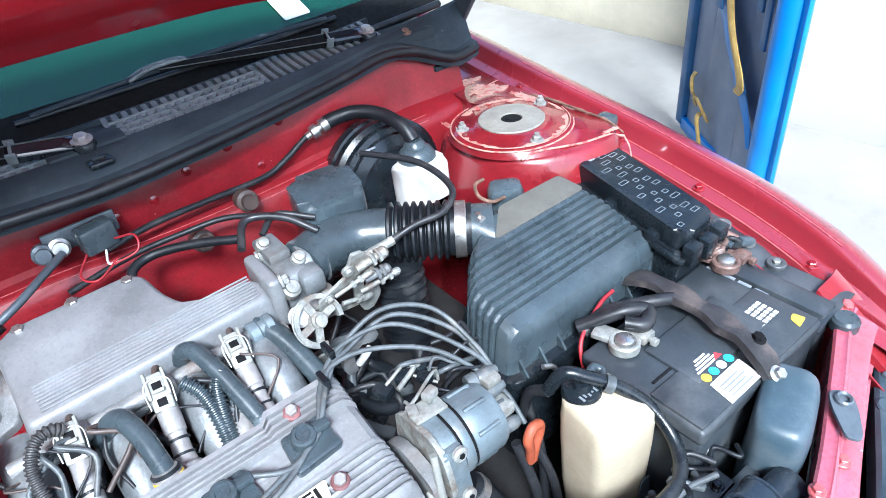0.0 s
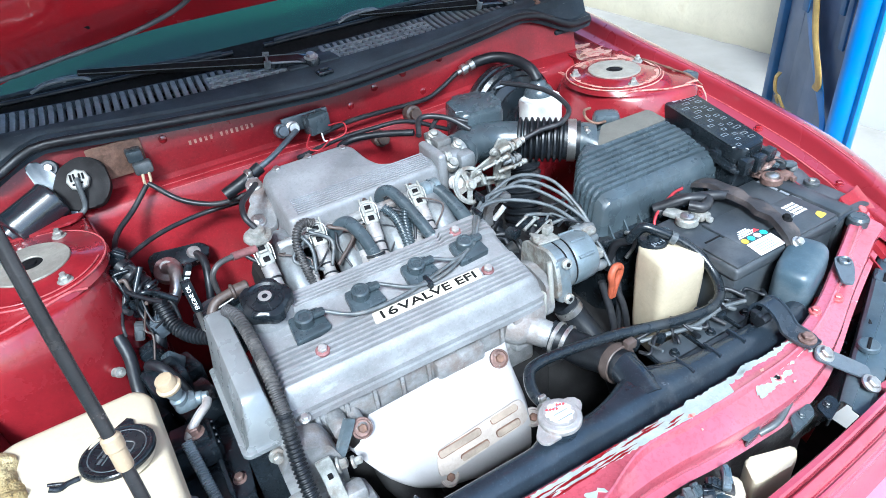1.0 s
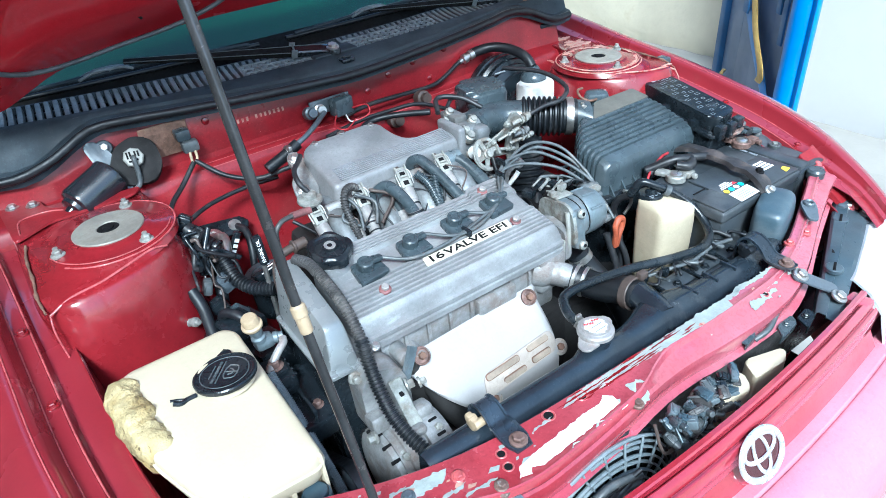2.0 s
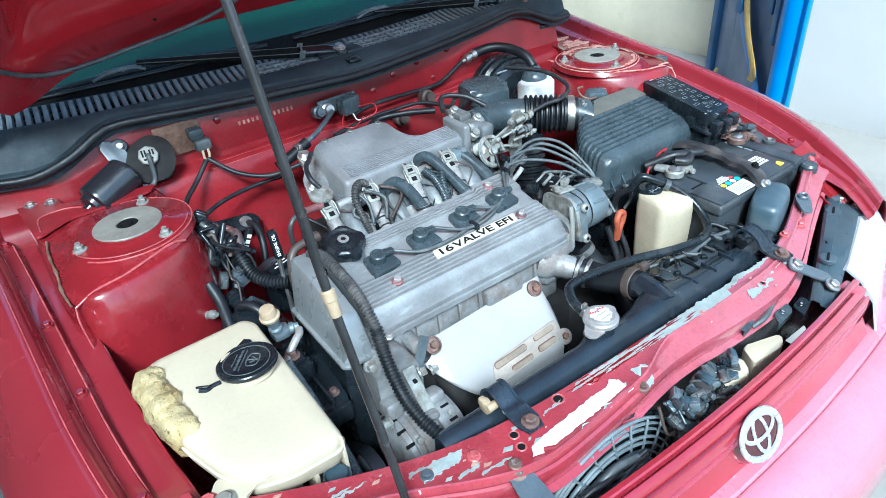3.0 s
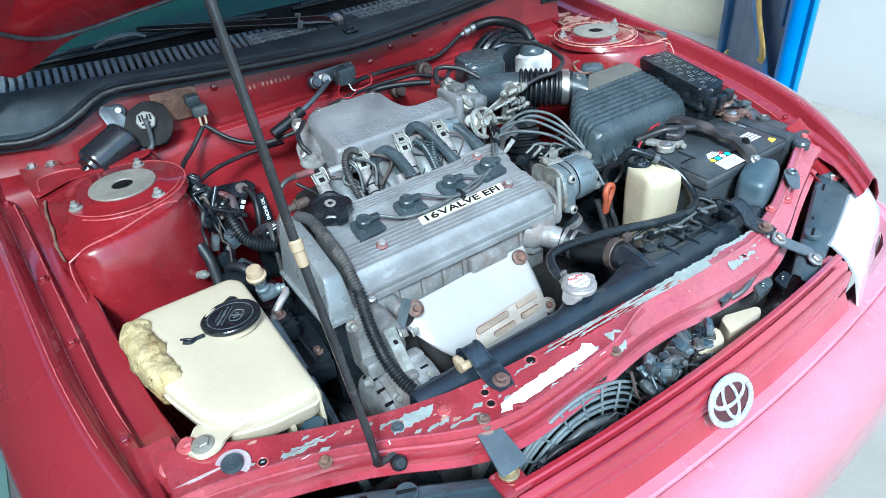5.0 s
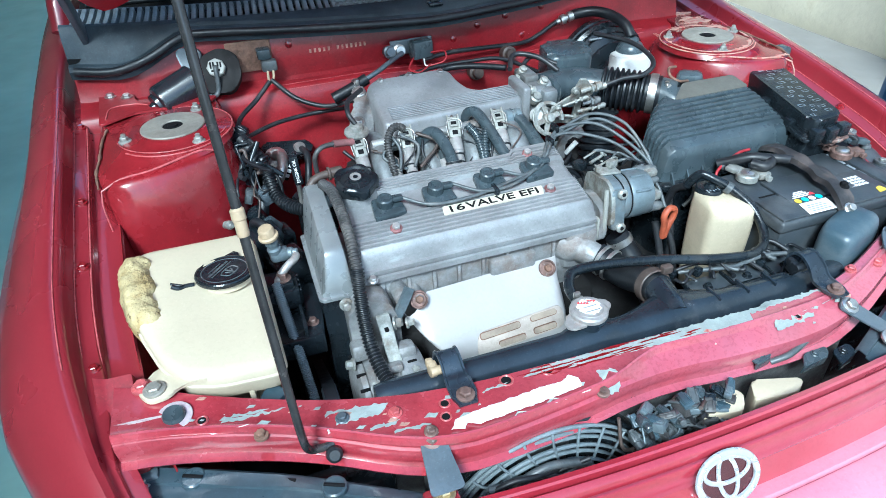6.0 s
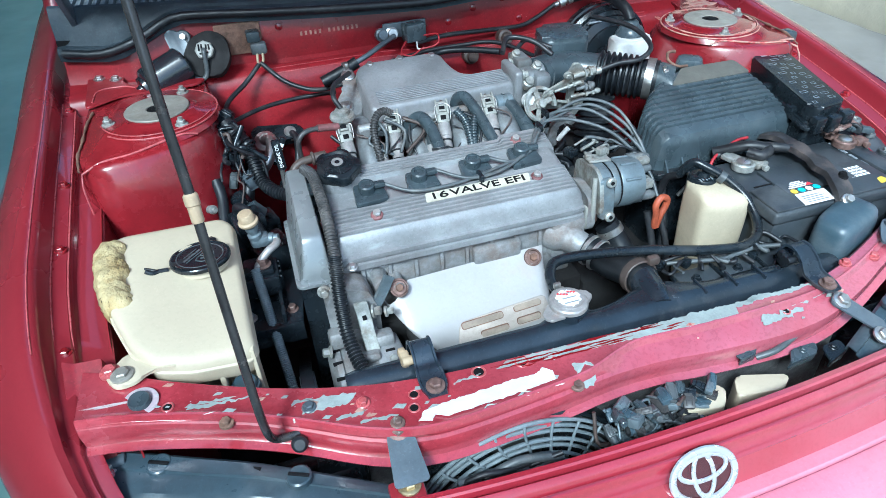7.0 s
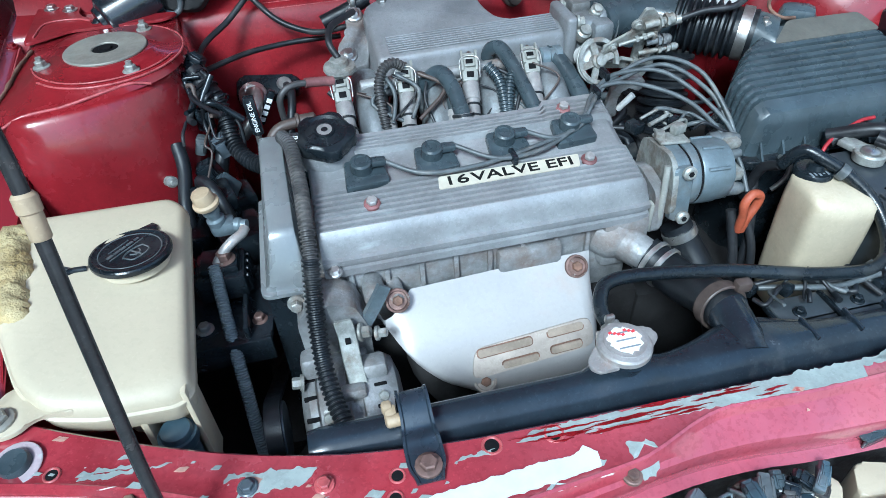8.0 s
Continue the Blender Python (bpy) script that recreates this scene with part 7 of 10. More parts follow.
    for pts, r, mat in (([(0.205, -0.078, 0.822), (0.222, -0.082, 0.826), (0.245, -0.088, 0.832)], 0.0062, M_ZINC),
                        ([(0.240, -0.087, 0.831), (0.275, -0.094, 0.842), (0.315, -0.104, 0.848), (0.345, -0.085, 0.862), (0.34, -0.02, 0.878), (0.30, 0.06, 0.88)], 0.0046, M_WIRE),
                        ([(0.085, 0.00, 0.858), (0.11, 0.035, 0.872), (0.15, 0.012, 0.868), (0.178, -0.020, 0.848)], 0.0050, M_WIRE),
                        ([(0.12, 0.02, 0.852), (0.15, 0.035, 0.862), (0.19, 0.008, 0.850)], 0.0042, M_WIRE)):
        part("cable", tube(B(), pts, r, 12, 6), mat, body)
    # yellowed stay with two holes, lifting hook with its pale sensor
    m4 = Matrix.Translation((0.104, -0.116, 0.742)) @ XZ
    st = part("stay", prism(B(), rounded([(-0.016, -0.016), (0.014, -0.016), (0.018, 0.012), (-0.014, 0.014)], 0.004), 0.003, m4, 0.001, 1), M_ZINC, body, "yellowed zinc stay")
    for u in (-0.006, 0.008):
        part("hole", lathe(B(), m4 @ Vector((u, -0.002, 0.0028)), m4.to_3x3() @ Vector((0, 0, 1)), [(0.0032, 0), (0.0032, 0.0006)], 12), M_DARK, st)
    m4 = Matrix.Translation((0.134, -0.158, 0.772)) @ XZ
    bm = B()
    prism(bm, rounded([(-0.016, -0.040), (-0.024, -0.020), (-0.023, 0.012), (-0.010, 0.028), (0.012, 0.030), (0.024, 0.020), (0.022, 0.006), (0.012, 0.005), (0.006, 0.014), (-0.004, 0.012), (-0.010, 0.002), (-0.008, -0.020), (-0.002, -0.040)], 0.004, 3), 0.0075, m4, 0.0016, 2)
    part("lifting_hook", bm, M_ALU, engine, "grey steel lifting hook")
    part("sensor", tube(B(), [m4 @ Vector((-0.002, -0.026, 0.006)), m4 @ Vector((0.002, -0.010, 0.010)), m4 @ Vector((0.010, 0.002, 0.010))], 0.0046, 12, 4), M_WHITE, engine, "small pale sensor")


make_throttle()
rnd = random.Random(17)
# dark hoses and cables in the depth behind the distributor
bl = B()
corrugated(bl, [(0.262, -0.05, 0.765), (0.258, -0.06, 0.72), (0.250, -0.075, 0.66), (0.24, -0.09, 0.58), (0.23, -0.10, 0.48)], 0.034, 0.014, 0.004, 20)
part("breather_bellows", bl, M_RUBBER, engine, "black corrugated breather hose")
for k in range(22):
    x, y = rnd.uniform(0.09, 0.26), rnd.uniform(-0.22, 0.06)
    z = rnd.uniform(0.62, 0.73)
    pts = [(x + rnd.uniform(-0.05, 0.05), y + 0.03 * j - 0.06 + rnd.uniform(-0.02, 0.02), z - 0.02 * abs(j - 2) + rnd.uniform(-0.02, 0.02)) for j in range(5)]
    part("cable", tube(B(), pts, rnd.choice((0.004, 0.006, 0.009, 0.012)), 8, 5), (M_RUBBER, M_WIRE, M_WIRE, M_LEAD)[k % 4], engine)
for k in range(14):
    x = rnd.uniform(-0.24, 0.09)
    pts = [(x + rnd.uniform(-0.02, 0.02), -0.02 - 0.035 * j + rnd.uniform(-0.01, 0.01), 0.76 - 0.012 * j + rnd.uniform(-0.012, 0.012)) for j in range(5)]
    part("cable", tube(B(), pts, rnd.choice((0.0035, 0.005, 0.008)), 8, 5), (M_RUBBER, M_WIRE, M_LEAD)[k % 3], engine)
# added filler: darkness between the runners, put into a near-black block
part("runner_gap_filler", span(B(), (-0.25, -0.175, 0.50), (0.09, 0.05, 0.715), 0.02), M_UNDER, engine, "near-black filler block added behind the runners")

# distributor
def make_distributor():
    AX = Vector((1, -0.03, -0.02)).normalized()
    o = Vector((0.118, -0.300, 0.730))

    def squarish(a, k):
        return 0.985 / (abs(math.cos(a)) ** 3.2 + abs(math.sin(a)) ** 3.2) ** (1 / 3.2)
    bm = B()
    lathe(bm, o, AX, [(0.034, 0), (0.040, 0.002), (0.041, 0.006), (0.041, 0.020), (0.0395, 0.022)], 44, wave=squarish)
    d = part("distributor", bm, M_DIST, engine, "blue-grey cast distributor with dark seams")
    bm = B()
    lathe(bm, o, AX, [(0.0385, 0.022), (0.0385, 0.0255)], 44, wave=squarish)
    part("seam", bm, M_DARK, d)
    bm = B()
    lathe(bm, o, AX, [(0.0395, 0.0255), (0.0405, 0.027), (0.0405, 0.036), (0.0395, 0.0375)], 44)
    part("middle_ring", bm, M_DIST, d)
    bm = B()
    lathe(bm, o, AX, [(0.0385, 0.0375), (0.0385, 0.041)], 44)
    part("seam", bm, M_DARK, d)
    bm = B()
    lathe(bm, o, AX, [(0.0395, 0.041), (0.0405, 0.043), (0.0405, 0.066), (0.039, 0.070), (0.039, 0.078), (0.036, 0.084), (0.024, 0.087)], 44)
    capp = part("cap", bm, M_DIST, d, "blue-grey distributor cap")
    for k in range(3):
        a = radians(35 + 40 * k)
        e = Vector((0, -math.cos(a), math.sin(a)))
        part("rib", rod(B(), o + AX * 0.046 + e * 0.0405, o + AX * 0.074 + e * 0.0395, 0.0026, 10, 0.0008), M_DIST, capp)
    # front casting block with its two screws
    bm = B()
    prism(bm, rounded([(-0.010, -0.036), (0.014, -0.036), (0.014, 0.034), (-0.010, 0.034)], 0.005), 0.010, Matrix.Translation(o + AX * 0.008 + Vector((0, -0.033, 0))) @ Matrix(((1, 0, 0, 0), (0, 0.15, -0.989, 0), (0, 0.989, 0.15, 0), (0, 0, 0, 1))), 0.004, 2)
    blk = part("side_block", bm, M_DIST, d)
    for z in (0.030, -0.030):
        bm = B()
        lathe(bm, o + AX * 0.014 + Vector((0, -0.0445 + 0.12 * z, z)), (0, -1, 0.15), [(0.0085, 0), (0.0085, 0.004), (0.006, 0.006)], 16)
        sc = part("screw", bm, M_ZINC, blk)
        part("recess", lathe(B(), o + AX * 0.014 + Vector((0, -0.0505 + 0.12 * z, z + 0.001)), (0, -1, 0.15), [(0.0036, 0), (0.0034, 0.0008)], 6), M_DARK, sc)
    bm = B()
    prism(bm, rounded([(-0.050, -0.026), (0.040, -0.040), (0.048, -0.018), (0.041, 0.036), (-0.026, 0.046), (-0.041, 0.026)], 0.012), 0.007, Matrix.Translation(o + Vector((-0.004, 0, 0))) @ Matrix.Rotation(radians(90), 4, "Y") @ Matrix.Rotation(radians(90), 4, "Z"), 0.002)
    part("flange", bm, M_ZINC, d, "pale grubby flange")
    # pale drip tray bracket over the flange, plug sockets
    bm = B()
    box(bm, o + Vector((0.018, 0.014, 0.043)), (0.040, 0.024, 0.004), 0.0015, Matrix.Rotation(0.1, 3, "Y"))
    box(bm, o + Vector((0.030, 0.022, 0.050)), (0.018, 0.012, 0.012), 0.003, Matrix.Rotation(0.3, 3, "Z"))
    box(bm, o + Vector((0.004, 0.018, 0.048)), (0.012, 0.012, 0.010), 0.002, Matrix.Rotation(-0.3, 3, "Z"))
    part("igniter_bracket", bm, M_ZINC, d, "pale folded bracket with a plug on it")
    bm = B()
    tube(bm, [o + Vector((-0.008, -0.030, 0.036)), o + Vector((-0.012, -0.040, 0.0)), o + Vector((-0.010, -0.038, -0.045))], 0.0042, 12, 4)
    part("pale_wire", bm, M_IVORY, d, "pale wire down the flange")
    for y, z in ((-0.275, 0.752), (-0.286, 0.736), (-0.296, 0.716), (-0.312, 0.700)):
        bm = B()
        lathe(bm, (o.x + 0.080, y, z), (1, -0.1, 0), [(0.0095, 0), (0.0105, 0.003), (0.0105, 0.012), (0.0075, 0.014), (0.0085, 0.017), (0.0085, 0.030), (0.0050, 0.040)], 18)
        part("terminal", bm, M_LEAD, capp, "grey lead boot")
    for o2, q in (((0.222, -0.282, 0.752), (0.022, 0.026, 0.012)), ((0.226, -0.300, 0.716), (0.020, 0.024, 0.016))):
        part("lead_holder", box(B(), o2, q, 0.004), M_ZINC, capp, "grey lead holder")
    return d


make_distributor()
bm = B()
prism(bm, rounded([(-0.044, -0.03), (0.044, -0.036), (0.048, 0.02), (0.01, 0.04), (-0.04, 0.03)], 0.012), 0.014, Matrix.Translation((0.097, -0.30, 0.705)) @ Matrix.Rotation(radians(90), 4, "Y") @ Matrix.Rotation(radians(90), 4, "Z"), 0.003)
part("adapter_plate", bm, M_ALU, engine, "grimy mounting plate")
part("rust_band", ring(B(), (0.116, -0.30, 0.672), (0.3, -0.4, -0.85), 0.010, 0.020, 0.012, 20, 0.002), M_RUST, engine, "rust-brown hose band below the distributor")
for o, s in (((0.15, -0.225, 0.762), (0.022, 0.014, 0.012)), ((0.18, -0.222, 0.760), (0.030, 0.012, 0.010)), ((0.125, -0.218, 0.752), (0.018, 0.022, 0.014)), ((0.165, -0.245, 0.765), (0.014, 0.016, 0.012)), ((0.195, -0.240, 0.757), (0.016, 0.012, 0.010))):
    part("connector", box(B(), o, s, 0.003, Matrix.Rotation(s[0] * 20, 3, "Z")), M_BLACKPL, engine)
rnd = random.Random(31)
for k in range(12):
    a = Vector((rnd.uniform(0.115, 0.20), rnd.uniform(-0.27, -0.215), rnd.uniform(0.752, 0.775)))
    pts = [a, a + Vector((rnd.uniform(0.0, 0.03), rnd.uniform(-0.015, 0.015), rnd.uniform(0, 0.012))), a + Vector((rnd.uniform(0.02, 0.06), rnd.uniform(-0.02, 0.02), rnd.uniform(-0.01, 0.008))), a + Vector((rnd.uniform(0.04, 0.07), rnd.uniform(-0.03, 0.03), rnd.uniform(-0.03, 0.0)))]
    part("cable", tube(B(), pts, rnd.choice((0.0014, 0.002, 0.003)), 6, 5), (M_WIRE, M_LEAD, M_ZINC, M_WIRE)[k % 4], engine)
# coolant outlet
bm = B()
lathe(bm, (0.045, -0.325, 0.680), (0.55, -0.8, -0.15), [(0.032, 0), (0.030, 0.02), (0.022, 0.03), (0.0205, 0.06)], 22)
span(bm, (0.03, -0.352, 0.64), (0.092, -0.30, 0.712), 0.01)
part("coolant_outlet", bm, M_ALU, engine, "cast coolant outlet")
bm = B()
box(bm, (0.098, -0.335, 0.700), (0.010, 0.012, 0.04), 0.003)
part("sensor", bm, M_IVORY, engine)
# gearbox bulk below the distributor
bm = B()
span(bm, (0.10, -0.34, 0.32), (0.30, -0.16, 0.56), 0.03)
# upper block added so that the unlit depth here reads near-black
span(bm, (0.095, -0.20, 0.32), (0.36, 0.095, 0.655), 0.03)
part("gearbox", bm, M_UNDER, engine, "oily gearbox casing, its upper block added for the dark depth")


# ---- battery ----
def make_battery():
    b = thing("battery", (0.455, -0.398, 0.53), "black car battery with faded labels, dusty, beside the air filter box", "battery")
    x0, x1, y0, y1 = 0.336, 0.574, -0.478, -0.316
    part("case", span(B(), (x0 + 0.003, y0 + 0.003, 0.53), (x1 - 0.003, y1 - 0.003, 0.722), 0.006), M_BATT, b, "black ribless case")
    lid = part("lid", span(B(), (x0, y0, 0.720), (x1, y1, 0.742), 0.006, 3), M_BATT, b, "black lid")
    part("lid_step", span(B(), (x0 + 0.052, y0 + 0.04, 0.741), (x1 - 0.052, y1 - 0.05, 0.7465), 0.002), M_BATT, lid)
    part("lid_panel", span(B(), (x0 + 0.004, y0 + 0.004, 0.741), (x0 + 0.112, y0 + 0.068, 0.7455), 0.002), M_BATT, lid)
    part("lid_panel", span(B(), (x1 - 0.105, y0 + 0.004, 0.741), (x1 - 0.004, y0 + 0.085, 0.7455), 0.002), M_BATT, lid)
    bm = B()
    tube(bm, [(x0 + 0.02, -0.402, 0.7425), (0.40, -0.402, 0.7425), (0.415, -0.372, 0.7425), (0.44, -0.372, 0.7425)], 0.0016, 6, 1)
    part("lid_seam", bm, M_DARK, lid)
    for x, y, mat in ((0.376, -0.347, M_ZINC), (0.583, -0.345, M_COPPER)):
        bm = B()
        lathe(bm, (x, y, 0.742), (0, 0, 1), [(0.013, 0), (0.011, 0.017), (0.008, 0.019)], 18)
        post = part("terminal", bm, M_STEEL, b, "lead terminal post")
        bm = B()
        ring(bm, (x, y, 0.745), (0, 0, 1), 0.0118, 0.0185, 0.012, 20, 0.002)
        box(bm, (x + 0.026, y - 0.006, 0.751), (0.022, 0.020, 0.012), 0.003)
        rod(bm, (x + 0.026, y - 0.022, 0.751), (x + 0.026, y + 0.012, 0.751), 0.0035, 8)
        bolt(bm, (x + 0.026, y - 0.02, 0.751), (0, -1, 0), 0.006, 0.006, False)
        box(bm, (x - 0.004, y + 0.025, 0.752), (0.022, 0.028, 0.008), 0.002, Matrix.Rotation(0.3, 3, "Z"))
        part("clamp", bm, mat, post, "corroded cable clamp")
    # label: white paper, coloured dots, dark print
    m4 = Matrix.Translation((0.428, -0.450, 0.7464))
    lab = part("label", prism(B(), [(-0.040, -0.026), (0.016, -0.026), (0.020, 0.004), (-0.034, 0.004)], 0.0005, m4), M_PAPER, b, "white printed label")
    for k, (dx, mat) in enumerate(((-0.028, M_YELLOW), (-0.014, M_TEAL), (0.0, M_PAPER), (0.014, M_TEAL))):
        part("label_dot", lathe(B(), m4 @ Vector((dx, 0.012, -0.0002)), (0, 0, 1), [(0.0058, 0), (0.0058, 0.0006)], 14), mat, lab)
    part("label_mark", prism(B(), [(0.0, 0.02), (0.014, 0.02), (0.010, 0.028)], 0.0006, m4), M_PRED, lab)
    for k in range(4):
        part("print_bar", span(B(), m4 @ Vector((-0.030 + k * 0.004, 0.020 + 0.0042 * k, -0.0002)), m4 @ Vector((0.010 - k * 0.003, 0.0225 + 0.0042 * k, 0.0004))), M_PAPER, lab)
    for k in range(4):
        part("print_bar", span(B(), m4 @ Vector((-0.030, -0.021 + 0.005 * k, 0.0003)), m4 @ Vector((0.008 - 0.004 * (k % 2), -0.0192 + 0.005 * k, 0.0007))), M_PRINT, lab)
    for i in range(5):
        for j in range(4):
            part("print_dot", span(B(), (0.513 + 0.0075 * i, -0.437 + 0.0075 * j, 0.7457), (0.5185 + 0.0075 * i, -0.432 + 0.0075 * j, 0.7463)), M_PAPER, b)
    part("print_mark", prism(B(), rounded([(0.541, -0.466), (0.560, -0.463), (0.557, -0.449), (0.546, -0.452)], 0.003), 0.0008, Matrix.Translation((0, 0, 0.7455))), M_YELLOW, b, "yellow printed mark")
    for i in range(4):
        part("print_bar", span(B(), (0.568 + 0.0, -0.345 - 0.022 * i, 0.7423), (0.573, -0.328 - 0.022 * i, 0.7435)), M_PRINT, b)
        part("print_block", prism(B(), rounded([(-0.008, -0.007), (0.008, -0.007), (0.008, 0.007), (-0.008, 0.007)], 0.002), 0.0006, Matrix.Translation((0.592 + 0.003 * i, -0.372 - 0.021 * i, 0.737))), M_PRINT, b)
    return b


make_battery().location.z -= 0.009
# rim of the tray and box beside the battery that carries the print
bm = B()
span(bm, (0.577, -0.476, 0.56), (0.612, -0.318, 0.737), 0.006)
solid("battery_side_cover", bm, M_BATT, "black plastic cover strip beside the battery", "cover")
bm = B()
span(bm, (0.325, -0.49, 0.506), (0.60, -0.30, 0.521), 0.004)
solid("battery_tray", bm, M_DKSTEEL, "black steel battery tray", "tray")

# clamp bar over the battery
cb = thing("battery_clamp", (0.465, -0.40, 0.746), "brownish black hold-down bar across the battery", "clamp")
bm = B()
grid = []
for i in range(19):
    y = -0.272 - 0.226 * i / 18
    x = interp(-y, [(0.272, 0.476), (0.34, 0.478), (0.40, 0.474), (0.45, 0.462), (0.534, 0.450)])[0]
    z = interp(-y, [(0.272, 0.742), (0.30, 0.757), (0.455, 0.757), (0.475, 0.745), (0.498, 0.715)])[0]
    w = 0.0135 + 0.003 * math.sin(i * 1.3)
    z += 0.0012 * math.sin(i * 2.1)
    grid.append([(x - w, y, z - 0.007), (x - w + 0.003, y, z), (x, y, z + 0.0015), (x + w - 0.003, y, z), (x + w, y, z - 0.007)])
shell(bm, grid, -0.002)
part("bar", bm, M_BAR, cb, "grimy brown-black pressed bar")
part("nut", bolt(B(), (0.456, -0.486, 0.738), (0, -0.6, 0.8), 0.0065, 0.007), M_STEEL, cb)
part("nut", bolt(B(), (0.470, -0.452, 0.757), (0, 0, 1), 0.006, 0.006), M_DARK, cb)
# rag of tape and cables over the battery
for pts, r, mat, lab in (([(0.36, -0.298, 0.735), (0.39, -0.302, 0.750), (0.42, -0.315, 0.752), (0.45, -0.335, 0.754), (0.47, -0.345, 0.752)], 0.008, M_WIRE, "thick black battery cable in tape"),
                         ([(0.36, -0.29, 0.74), (0.40, -0.322, 0.760), (0.425, -0.340, 0.758), (0.405, -0.352, 0.756), (0.39, -0.335, 0.757)], 0.009, M_WIRE, "loop of taped black cable on the battery"),
                         ([(0.335, -0.325, 0.70), (0.350, -0.305, 0.735), (0.40, -0.290, 0.752), (0.43, -0.285, 0.752)], 0.0026, M_WIRERED, "thin red cable beside the battery"),
                         ([(0.54, -0.30, 0.765), (0.575, -0.315, 0.772), (0.61, -0.31, 0.765), (0.63, -0.33, 0.75)], 0.005, M_COPPER, "corroded copper-coloured cable by the fuse box")):
    solid("battery_cable", tube(B(), pts, r, 10, 6), mat, lab, "cable", group="battery cables")
lug = thing("cable_lug", (0.585, -0.322, 0.752), "bundle of corroded copper battery lugs", "terminal")
for k in range(7):
    a = k * 0.9
    part("strand", tube(B(), [(0.565 + 0.012 * math.cos(a), -0.322 + 0.010 * math.sin(a), 0.755), (0.585 + 0.014 * math.cos(a + 1), -0.330 + 0.012 * math.sin(a + 2), 0.768), (0.605 + 0.010 * math.cos(a + 2), -0.318 + 0.012 * math.sin(a), 0.758)], 0.0036, 12, 5), M_COPPER, lug)

# smooth duct in front of the battery
bm = B()
rings = []
for z, q, d in ((0.54, 0.80, 0.010), (0.60, 0.88, 0.006), (0.65, 0.96, 0.003), (0.69, 1.0, 0.0), (0.718, 1.0, 0.0), (0.731, 0.975, 0.0005), (0.7385, 0.93, 0.001), (0.7435, 0.86, 0.002), (0.7465, 0.75, 0.003), (0.7478, 0.4, 0.004)):
    row = []
    for k in range(32):
        a = 2 * math.pi * k / 32
        u, w = math.copysign(abs(math.cos(a)) ** 0.5, math.cos(a)) * 0.055 * q, math.copysign(abs(math.sin(a)) ** 0.55, math.sin(a)) * 0.030 * q + d
        row.append(Vector((0.440 + u * 0.94 - w * 0.34, -0.509 + u * 0.34 + w * 0.94, z + 0.05 * u - 0.012)))
    rings.append(row)
loft(bm, rings)
solid("air_duct", bm, M_COVER, "smooth blue-grey air duct in front of the battery", "duct", smooth=60)

